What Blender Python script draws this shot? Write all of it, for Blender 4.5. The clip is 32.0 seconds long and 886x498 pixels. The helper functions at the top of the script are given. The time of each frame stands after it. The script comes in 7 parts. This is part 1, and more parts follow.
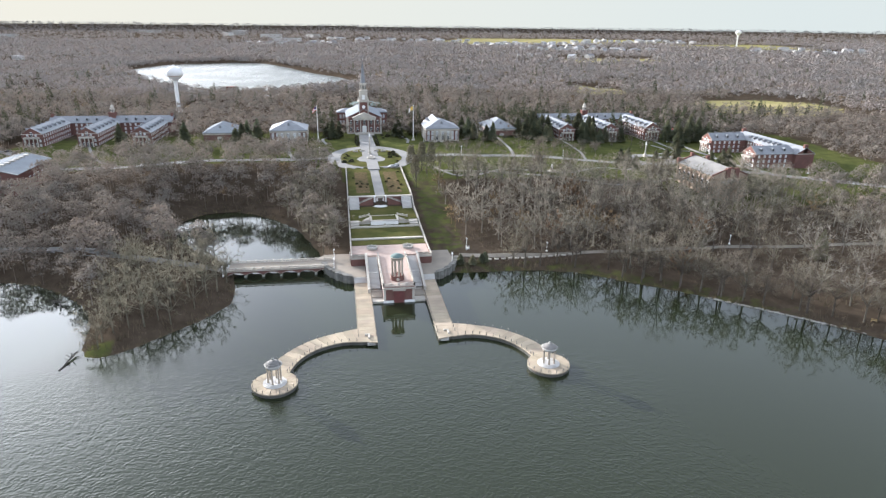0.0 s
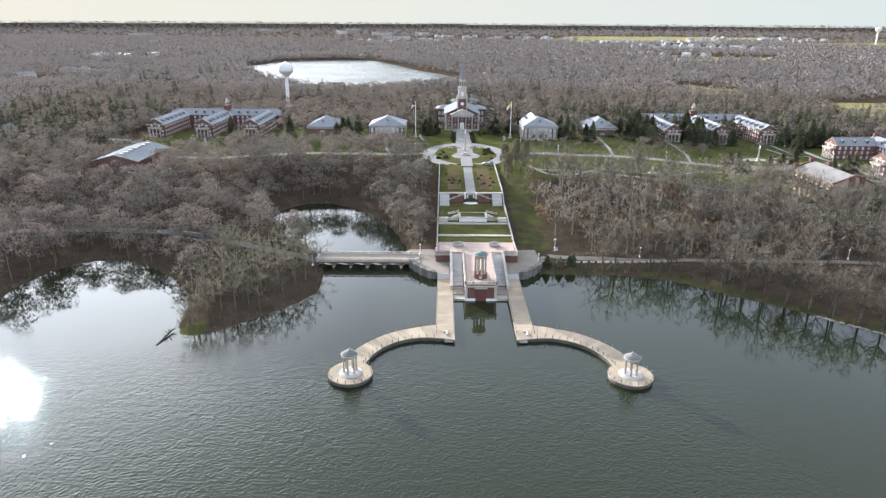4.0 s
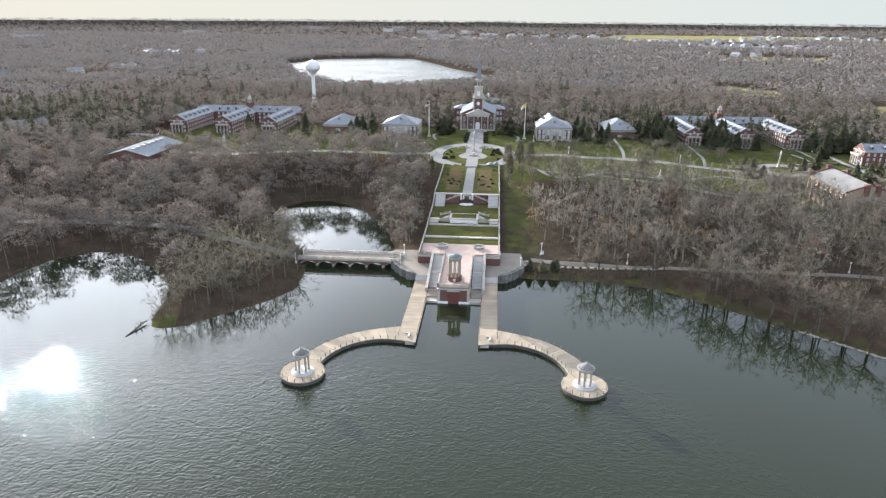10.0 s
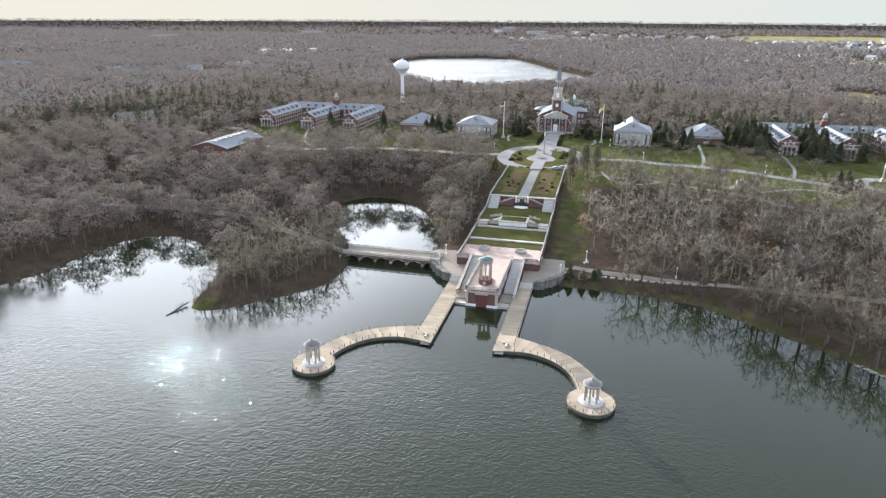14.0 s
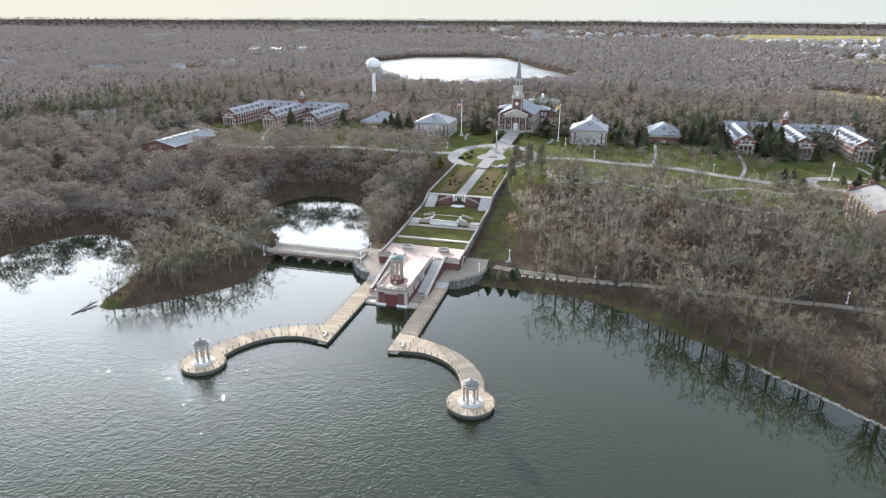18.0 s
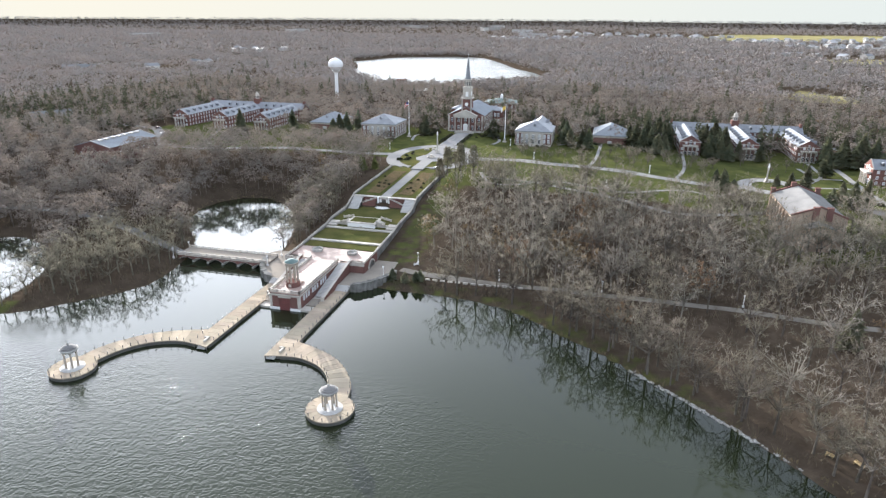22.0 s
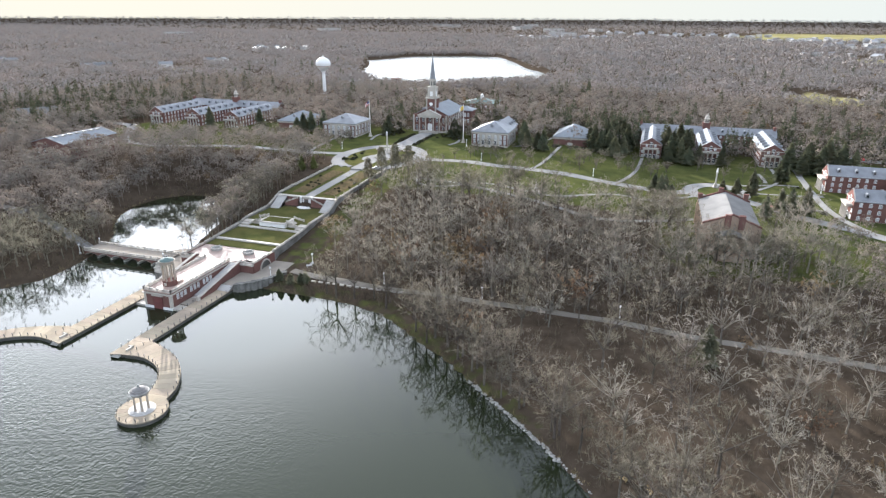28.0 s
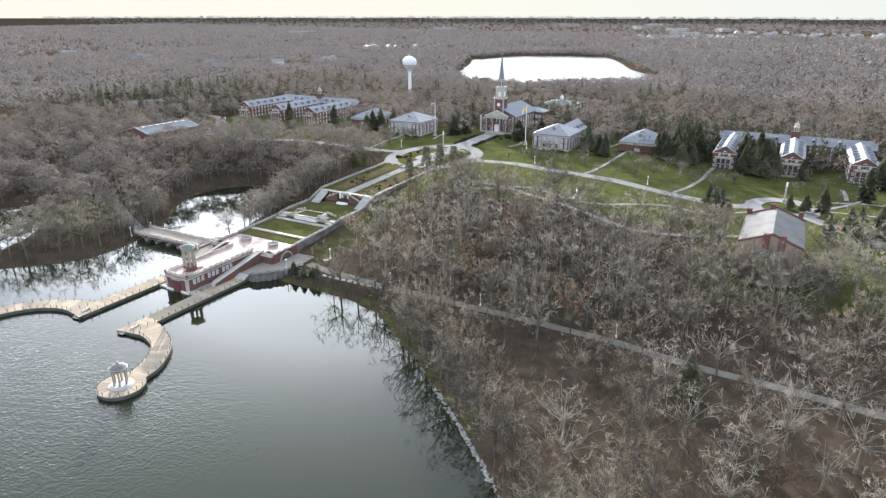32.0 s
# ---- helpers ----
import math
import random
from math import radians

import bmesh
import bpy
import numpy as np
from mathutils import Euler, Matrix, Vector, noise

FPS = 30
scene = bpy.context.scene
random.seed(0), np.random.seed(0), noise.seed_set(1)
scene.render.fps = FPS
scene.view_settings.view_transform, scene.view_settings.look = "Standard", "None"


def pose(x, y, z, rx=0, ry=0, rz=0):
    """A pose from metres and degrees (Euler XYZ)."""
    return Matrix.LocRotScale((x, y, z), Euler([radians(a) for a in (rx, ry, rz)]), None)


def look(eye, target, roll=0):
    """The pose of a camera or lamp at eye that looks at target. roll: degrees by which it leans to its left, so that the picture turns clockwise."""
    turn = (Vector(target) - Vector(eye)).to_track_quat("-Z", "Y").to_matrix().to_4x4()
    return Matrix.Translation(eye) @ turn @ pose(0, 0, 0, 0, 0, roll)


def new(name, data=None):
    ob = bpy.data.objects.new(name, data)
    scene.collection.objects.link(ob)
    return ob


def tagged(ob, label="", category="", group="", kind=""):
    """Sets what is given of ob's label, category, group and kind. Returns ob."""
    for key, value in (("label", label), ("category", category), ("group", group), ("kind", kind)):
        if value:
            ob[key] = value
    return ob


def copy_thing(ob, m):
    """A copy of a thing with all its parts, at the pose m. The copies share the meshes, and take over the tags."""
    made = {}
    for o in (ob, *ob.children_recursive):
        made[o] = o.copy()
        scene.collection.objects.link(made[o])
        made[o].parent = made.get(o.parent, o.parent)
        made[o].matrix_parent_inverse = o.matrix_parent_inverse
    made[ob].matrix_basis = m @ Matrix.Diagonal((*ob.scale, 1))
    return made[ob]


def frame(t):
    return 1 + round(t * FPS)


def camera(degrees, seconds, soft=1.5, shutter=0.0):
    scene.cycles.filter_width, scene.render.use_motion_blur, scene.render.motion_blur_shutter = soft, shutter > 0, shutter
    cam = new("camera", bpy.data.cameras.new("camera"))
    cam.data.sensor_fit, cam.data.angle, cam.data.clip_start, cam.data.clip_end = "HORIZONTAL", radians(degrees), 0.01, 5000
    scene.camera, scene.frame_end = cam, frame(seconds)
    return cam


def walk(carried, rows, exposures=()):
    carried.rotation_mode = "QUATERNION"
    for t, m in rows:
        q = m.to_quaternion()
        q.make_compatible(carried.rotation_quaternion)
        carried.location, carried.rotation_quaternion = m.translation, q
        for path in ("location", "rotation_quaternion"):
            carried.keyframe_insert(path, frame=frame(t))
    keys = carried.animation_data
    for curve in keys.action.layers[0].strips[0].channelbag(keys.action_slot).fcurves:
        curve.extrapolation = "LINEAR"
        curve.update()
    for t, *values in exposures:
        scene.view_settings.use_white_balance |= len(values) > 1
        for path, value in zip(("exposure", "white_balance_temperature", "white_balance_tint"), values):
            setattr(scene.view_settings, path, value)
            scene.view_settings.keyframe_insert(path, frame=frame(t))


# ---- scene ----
PATH = [  # seconds, x, y, z, heading, pitch, roll
    (0, -18.41, -208.48, 94.90, 9.27, -19.59, 0.69),
    (0.5, -17.96, -207.85, 94.57, 7.49, -19.62, 0.64),
    (1, -17.52, -207.18, 94.22, 5.43, -19.65, 0.58),
    (1.5, -17.04, -206.59, 93.91, 4.63, -19.67, 0.54),
    (2, -16.46, -206.17, 93.70, 4.25, -19.70, 0.49),
    (3, -15.17, -206.05, 93.66, 1.85, -19.76, 0.41),
    (4, -13.20, -206.15, 93.83, -0.08, -19.82, 0.36),
    (4.5, -11.82, -206.06, 93.92, -1.51, -19.83, 0.36),
    (6.5, -5.14, -205.52, 94.33, -4.71, -19.87, 0.36),
    (7, -3.20, -205.34, 94.42, -4.80, -19.88, 0.37),
    (8, 1.46, -204.86, 94.53, -4.96, -19.94, 0.41),
    (9, 6.71, -204.22, 94.61, -4.73, -19.99, 0.46),
    (10, 11.92, -203.45, 94.74, -4.41, -20.01, 0.47),
    (10.5, 14.61, -203.00, 94.79, -4.70, -20.02, 0.47),
    (11, 17.37, -202.48, 94.82, -6.29, -20.02, 0.46),
    (11.5, 20.13, -201.92, 94.78, -8.13, -20.02, 0.44),
    (12, 22.90, -201.32, 94.71, -9.81, -20.01, 0.41),
    (12.5, 25.84, -200.61, 94.64, -11.33, -20.00, 0.38),
    (13, 29.11, -199.75, 94.58, -12.69, -20.00, 0.36),
    (13.5, 32.67, -198.77, 94.55, -13.82, -20.02, 0.35),
    (14, 36.38, -197.73, 94.54, -14.22, -20.03, 0.33),
    (14.5, 40.19, -196.64, 94.52, -14.54, -20.05, 0.32),
    (16.5, 55.67, -192.02, 94.44, -14.59, -20.11, 0.30),
    (17, 59.44, -190.84, 94.38, -14.62, -20.12, 0.30),
    (18, 66.94, -188.36, 94.19, -14.48, -20.13, 0.31),
    (19, 74.65, -185.76, 94.08, -14.42, -20.14, 0.34),
    (20, 82.77, -182.93, 94.22, -14.39, -20.15, 0.36),
    (21, 91.27, -180.00, 94.45, -14.22, -20.16, 0.38),
    (22, 100.19, -177.13, 94.65, -14.22, -20.15, 0.37),
    (23, 109.27, -174.24, 94.84, -14.46, -20.15, 0.35),
    (24, 118.30, -171.38, 95.08, -14.98, -20.17, 0.36),
    (25, 127.28, -168.44, 95.29, -15.69, -20.20, 0.37),
    (25.5, 131.69, -166.86, 95.33, -16.05, -20.21, 0.37),
    (27.5, 148.61, -159.45, 94.91, -17.52, -20.23, 0.32),
    (28, 152.73, -157.46, 94.79, -17.91, -20.24, 0.27),
    (28.5, 156.74, -155.44, 94.67, -18.30, -20.24, 0.28),
    (29, 160.72, -153.43, 94.55, -19.00, -20.25, 0.30),
    (29.5, 164.72, -151.38, 94.46, -20.70, -20.25, 0.31),
    (30, 168.77, -149.24, 94.44, -22.37, -20.27, 0.30),
    (30.5, 172.91, -146.96, 94.54, -24.05, -20.28, 0.27),
    (31, 177.10, -144.59, 94.71, -25.61, -20.30, 0.21),
    (31.5, 181.32, -142.18, 94.91, -27.05, -20.32, 0.15),
    (32, 185.52, -139.79, 95.10, -28.47, -20.34, 0.09),
]
LENS = 69.66
cam = camera(LENS, 32.0, soft=1.3)


def aim(x, y, z, heading, pitch, roll):
    """Camera pose from a heading to the right of +Y, a pitch upwards and a roll."""
    a, b = radians(heading), radians(pitch)
    way = Vector((math.sin(a) * math.cos(b), math.cos(a) * math.cos(b), math.sin(b)))
    return look((x, y, z), Vector((x, y, z)) + way * 50, roll)


walk(cam, [(row[0], aim(*row[1:])) for row in PATH], exposures=[(0, 2.50), (13, 2.46), (24, 2.60), (32, 2.64)])
scene.view_settings.exposure = 2.50
scene.view_settings.use_white_balance = True
scene.view_settings.white_balance_temperature = 5580

# ---- light: low sun behind the campus, hazy pale sky ----
SUN_AZ, SUN_EL = -38.5, 13.0
world = bpy.data.worlds.new("sky")
scene.world = world
world.use_nodes = True
wn = world.node_tree
sky = wn.nodes.new("ShaderNodeTexSky")
sky.sky_type = "NISHITA"
sky.sun_disc = False
sky.sun_elevation = radians(SUN_EL)
sky.sun_rotation = radians(SUN_AZ)
sky.air_density = 1.0
sky.dust_density = 3.0
sky.ozone_density = 1.0
veil = wn.nodes.new("ShaderNodeHueSaturation")  # thin high cloud takes most of the colour out of the sky
veil.inputs["Saturation"].default_value = 0.34
wn.links.new(sky.outputs["Color"], veil.inputs["Color"])
cloud = wn.nodes.new("ShaderNodeMix")
cloud.data_type = "RGBA"
cloud.inputs["Factor"].default_value = 0.38
cloud.inputs["B"].default_value = (2.15, 2.05, 1.98, 1)
wn.links.new(veil.outputs["Color"], cloud.inputs["A"])
dim = wn.nodes.new("ShaderNodeMix")  # the veil hides the glare round the sun
dim.data_type, dim.blend_type = "RGBA", "DARKEN"
dim.inputs["Factor"].default_value = 1.0
dim.inputs["B"].default_value = (10.5, 10.1, 9.5, 1)
wn.links.new(cloud.outputs["Result"], dim.inputs["A"])
wn.links.new(dim.outputs["Result"], wn.nodes["Background"].inputs["Color"])
wn.nodes["Background"].inputs["Strength"].default_value = 0.118
sun_data = bpy.data.lights.new("sun", "SUN")
sun_data.energy = 2.9
sun_data.angle = radians(0.6)
sun_data.color = (1.0, 0.88, 0.74)
sun = new("sun", sun_data)
a, b = radians(SUN_AZ), radians(SUN_EL)
sun_way = Vector((math.sin(a) * math.cos(b), math.cos(a) * math.cos(b), math.sin(b)))
sun.matrix_world = look(sun_way * 100, (0, 0, 0))

# ---- materials ----
def material(name, colour, rough=0.8, metal=0.0, vary=0.25, scale=0.6, bump=0.2, fine=8.0, second=None, depth=0.05, rnd=0.0, island=0.0, thin=0.0):
    """A surface with grain, larger stains and relief. second: a colour that the stains turn to; rnd: change from object to object; island: from piece to piece."""
    m = bpy.data.materials.new(name)
    m.use_nodes = True
    n, li = m.node_tree.nodes, m.node_tree.links
    bs = n["Principled BSDF"]
    bs.inputs["Roughness"].default_value, bs.inputs["Metallic"].default_value = rough, metal
    if rough >= 0.8:
        bs.inputs["Specular IOR Level"].default_value = 0.15 if rough < 0.9 and not thin else 0.0
    big, small = n.new("ShaderNodeTexNoise"), n.new("ShaderNodeTexNoise")
    geo = n.new("ShaderNodeNewGeometry")
    for t, s in ((big, scale * 0.25), (small, fine)):
        t.inputs["Scale"].default_value, t.inputs["Detail"].default_value = s, 5.0
        li.new(geo.outputs["Position"], t.inputs["Vector"])
    ramp = n.new("ShaderNodeMapRange")
    ramp.inputs["From Min"].default_value, ramp.inputs["From Max"].default_value = 0.35, 0.68
    li.new(big.outputs["Fac"], ramp.inputs["Value"])
    mix = n.new("ShaderNodeMix")
    mix.data_type = "RGBA"
    sec = second or tuple(c * (1 - vary) for c in colour)
    mix.inputs["A"].default_value, mix.inputs["B"].default_value = (*colour, 1), (*sec, 1)
    li.new(ramp.outputs["Result"], mix.inputs["Factor"])
    hsv = n.new("ShaderNodeHueSaturation")
    li.new(mix.outputs["Result"], hsv.inputs["Color"])
    val = n.new("ShaderNodeMapRange")
    val.inputs["To Min"].default_value, val.inputs["To Max"].default_value = 1 - vary, 1 + vary
    li.new(small.outputs["Fac"], val.inputs["Value"])
    out = val.outputs["Result"]
    for amount, node, socket in ((rnd, "ShaderNodeObjectInfo", "Random"), (island, "ShaderNodeNewGeometry", "Random Per Island")):
        if amount:
            src = n.new(node)
            r = n.new("ShaderNodeMapRange")
            r.inputs["To Min"].default_value, r.inputs["To Max"].default_value = 1 - amount, 1 + amount
            li.new(src.outputs[socket], r.inputs["Value"])
            mul = n.new("ShaderNodeMath")
            mul.operation = "MULTIPLY"
            li.new(out, mul.inputs[0]), li.new(r.outputs["Result"], mul.inputs[1])
            out = mul.outputs[0]
            hue = n.new("ShaderNodeMapRange")
            hue.inputs["To Min"].default_value, hue.inputs["To Max"].default_value = 0.5 - 0.012 * amount / 0.3, 0.5 + 0.028 * amount / 0.3
            mod = n.new("ShaderNodeMath")
            mod.operation = "FRACT"
            mm = n.new("ShaderNodeMath")
            mm.operation = "MULTIPLY"
            mm.inputs[1].default_value = 7.31
            li.new(src.outputs[socket], mm.inputs[0]), li.new(mm.outputs[0], mod.inputs[0]), li.new(mod.outputs[0], hue.inputs["Value"])
            li.new(hue.outputs["Result"], hsv.inputs["Hue"])
    li.new(out, hsv.inputs["Value"])
    li.new(hsv.outputs["Color"], bs.inputs["Base Color"])
    if thin:  # twigs and needles scatter light forwards as well as back
        tr, mx = n.new("ShaderNodeBsdfTranslucent"), n.new("ShaderNodeMixShader")
        mx.inputs[0].default_value = thin
        li.new(hsv.outputs["Color"], tr.inputs["Color"])
        li.new(bs.outputs[0], mx.inputs[1]), li.new(tr.outputs[0], mx.inputs[2])
        li.new(mx.outputs[0], n["Material Output"].inputs["Surface"])
    if bump:
        bp = n.new("ShaderNodeBump")
        bp.inputs["Strength"].default_value, bp.inputs["Distance"].default_value = bump, depth
        li.new(small.outputs["Fac"], bp.inputs["Height"]), li.new(bp.outputs["Normal"], bs.inputs["Normal"])
    return m


M_STONE = material("pale_limestone", (0.47, 0.435, 0.375), 0.85, vary=0.2, scale=0.5, second=(0.34, 0.315, 0.28))
M_SLAB = material("deck_slab", (0.38, 0.315, 0.235), 0.92, vary=0.2, scale=0.8, second=(0.29, 0.245, 0.19), rnd=0.12)
# dark concrete of the piers; also the shade colour of closed-off openings
M_STONE_AND_SHADE = material("dark_concrete_and_shade", (0.10, 0.095, 0.085), 0.6, vary=0.4, scale=1.5)
M_CONC = material("weathered_concrete", (0.38, 0.37, 0.34), 0.85, vary=0.25, scale=1.2, second=(0.24, 0.23, 0.21))
M_WEATHERED = material("stained_grey_stone", (0.215, 0.208, 0.192), 0.9, vary=0.3, scale=1.6, fine=2.5, second=(0.115, 0.112, 0.10))
M_WHITE = material("white_paint", (0.74, 0.73, 0.71), 0.6, vary=0.06, scale=0.5)
M_BRICK = material("red_brick", (0.165, 0.090, 0.076), 0.9, vary=0.28, scale=0.9, fine=4.0, second=(0.125, 0.072, 0.063))
M_TANBRICK = material("buff_brick", (0.37, 0.285, 0.215), 0.9, vary=0.2, scale=0.8, fine=4.0, second=(0.30, 0.23, 0.175))
M_SLATE = material("grey_slate", (0.205, 0.214, 0.228), 0.55, vary=0.22, scale=1.2, fine=3.0, second=(0.155, 0.162, 0.174))
M_ROOFLIGHT = material("pale_metal_roof", (0.26, 0.275, 0.29), 0.92, vary=0.12, scale=0.8, fine=3.0)
M_TANROOF = material("tan_grey_roof", (0.215, 0.208, 0.196), 0.9, vary=0.16, scale=0.8, fine=3.0, second=(0.165, 0.16, 0.152))
M_COPPER = material("verdigris_copper", (0.105, 0.155, 0.145), 0.85, vary=0.25, scale=2.0, second=(0.15, 0.19, 0.18))
M_PINK = material("pink_paving", (0.33, 0.240, 0.198), 0.75, vary=0.18, scale=1.5, fine=3.0, second=(0.37, 0.285, 0.240))
M_ROAD = material("pale_concrete_road", (0.26, 0.253, 0.24), 0.92, vary=0.16, scale=0.4, second=(0.215, 0.21, 0.203))
M_ASPHALT = material("grey_asphalt", (0.15, 0.147, 0.14), 0.85, vary=0.2, scale=0.5, second=(0.20, 0.19, 0.18))
M_LAWN = material("lawn", (0.056, 0.062, 0.022), 0.95, vary=0.35, scale=0.5, fine=5.0, second=(0.098, 0.090, 0.034), bump=0.5)
M_BED = material("brown_flower_bed", (0.135, 0.095, 0.058), 0.95, vary=0.4, scale=3.5, fine=2.0, second=(0.070, 0.066, 0.030), bump=0.6)
M_HEDGE = material("hedge_leaves", (0.035, 0.048, 0.022), 0.8, vary=0.4, scale=3.0, fine=6.0, second=(0.07, 0.05, 0.03), bump=0.8, rnd=0.2)
M_BARK = material("grey_bark", (0.130, 0.112, 0.094), 0.9, vary=0.35, scale=2.0, fine=3.0, rnd=0.25)
M_TWIG = material("bare_twigs", (0.124, 0.109, 0.085), 0.85, vary=0.4, scale=1.2, fine=1.0, second=(0.192, 0.168, 0.134), rnd=0.3, bump=0, thin=0.4)
# bare_twigs lifted for the farther lakeside wood: its haze and backlight are in the colour
M_TWIGHAZE = material("haze_pale_bare_twigs", (0.205, 0.186, 0.154), 0.85, vary=0.3, scale=1.2, fine=1.0, second=(0.270, 0.238, 0.196), island=0.1, bump=0, thin=0.4)
# pale-branched trees; sunlit highlights on their branches are also part of this colour
M_TWIGPALE = material("pale_bare_twigs", (0.265, 0.240, 0.205), 0.85, vary=0.25, scale=1.2, fine=1.0, rnd=0.2, bump=0, thin=0.4)
M_RUST = material("russet_leaves", (0.20, 0.135, 0.085), 0.85, vary=0.3, scale=1.0, fine=1.5, rnd=0.25, bump=0, thin=0.4)
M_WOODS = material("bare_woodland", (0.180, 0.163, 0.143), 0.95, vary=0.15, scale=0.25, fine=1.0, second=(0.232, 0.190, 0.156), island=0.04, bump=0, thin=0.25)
# haze put into the colour: paler and greyer than the nearer woods
M_FARWOODS = material("hazed_distant_woodland", (0.226, 0.213, 0.200), 0.95, vary=0.12, scale=0.10, fine=0.5, second=(0.266, 0.226, 0.200), island=0.06, bump=0, thin=0.2)
M_NEEDLE = material("spruce_needles", (0.110, 0.120, 0.078), 0.85, vary=0.35, scale=1.0, fine=2.0, second=(0.150, 0.140, 0.082), rnd=0.35, thin=0.35, bump=0)
M_PINES = material("dark_evergreens", (0.074, 0.084, 0.056), 0.9, vary=0.3, scale=0.6, fine=1.0, second=(0.108, 0.104, 0.062), bump=0, thin=0.3)
M_DULLPINE = material("dull_olive_needles", (0.100, 0.096, 0.070), 0.85, vary=0.35, scale=1.0, fine=2.0, second=(0.135, 0.120, 0.085), rnd=0.25, thin=0.35, bump=0)
M_TANSTONE = material("warm_tan_stone", (0.365, 0.320, 0.262), 0.85, vary=0.2, scale=0.8, second=(0.275, 0.242, 0.20))
M_YEWGREEN = material("yellow_green_needles", (0.11, 0.12, 0.035), 0.8, vary=0.3, scale=2.0, fine=2.0, rnd=0.2, bump=0)
M_POST = material("weathered_steel_post", (0.12, 0.115, 0.11), 0.5, 0.4, vary=0.2)
M_GLASS = material("window_glass", (0.03, 0.035, 0.04), 0.08, vary=0.2, bump=0)
M_BLIND = material("pale_window_blind", (0.36, 0.37, 0.37), 0.5, vary=0.2, bump=0, rnd=0.35)
M_RED = material("red_paint", (0.45, 0.05, 0.04), 0.4, vary=0.1)
M_BLUE = material("navy_cloth", (0.05, 0.06, 0.16), 0.8, vary=0.1)
M_YELLOW = material("golden_cloth", (0.65, 0.45, 0.10), 0.8, vary=0.1)
M_BLACKCAR = material("black_car_paint", (0.02, 0.02, 0.022), 0.2, vary=0.1, bump=0)
M_SILVER = material("silver_car_paint", (0.30, 0.31, 0.32), 0.6, 0.0, vary=0.05, bump=0)
M_TYRE = material("tyre_rubber", (0.02, 0.02, 0.02), 0.9, vary=0.2)
M_TIMBER = material("yellow_timber", (0.45, 0.33, 0.16), 0.7, vary=0.2)
M_DOOR = material("dark_red_boards", (0.14, 0.045, 0.04), 0.7, vary=0.25, scale=2.0)
M_ROCK = material("shore_rock", (0.36, 0.345, 0.32), 0.9, vary=0.3, scale=3.0, island=0.2)
M_DRIFT = material("wet_driftwood", (0.06, 0.05, 0.042), 0.7, vary=0.4, scale=3.0)
M_HOUSE = material("distant_house_walls", (0.40, 0.385, 0.36), 0.8, vary=0.1, island=0.35, bump=0)
M_HOUSEROOF = material("distant_house_roofs", (0.22, 0.22, 0.225), 0.7, vary=0.1, island=0.35, bump=0)
M_SHEDROOF = material("pale_shed_roofs", (0.21, 0.21, 0.21), 0.92, vary=0.1, island=0.25, bump=0)
M_BRUSH = material("bare_undergrowth", (0.135, 0.102, 0.078), 0.9, vary=0.3, scale=1.0, fine=1.0, island=0.3, second=(0.11, 0.092, 0.062), bump=0)
M_STAIR = material("pale_stair_stone", (0.47, 0.455, 0.43), 0.8, vary=0.1, scale=0.8)
# shore road surface, darkened in its colour for the tree shade over it
M_LANE = material("shade_toned_lane", (0.20, 0.185, 0.16), 0.9, vary=0.2, scale=0.5, second=(0.15, 0.135, 0.112))
M_PLAZA = material("tan_plaza_concrete", (0.235, 0.21, 0.178), 0.9, vary=0.2, scale=0.6, second=(0.295, 0.26, 0.215))
M_REED = material("dry_reeds", (0.24, 0.19, 0.11), 0.9, vary=0.3, scale=1.0, island=0.2, bump=0)


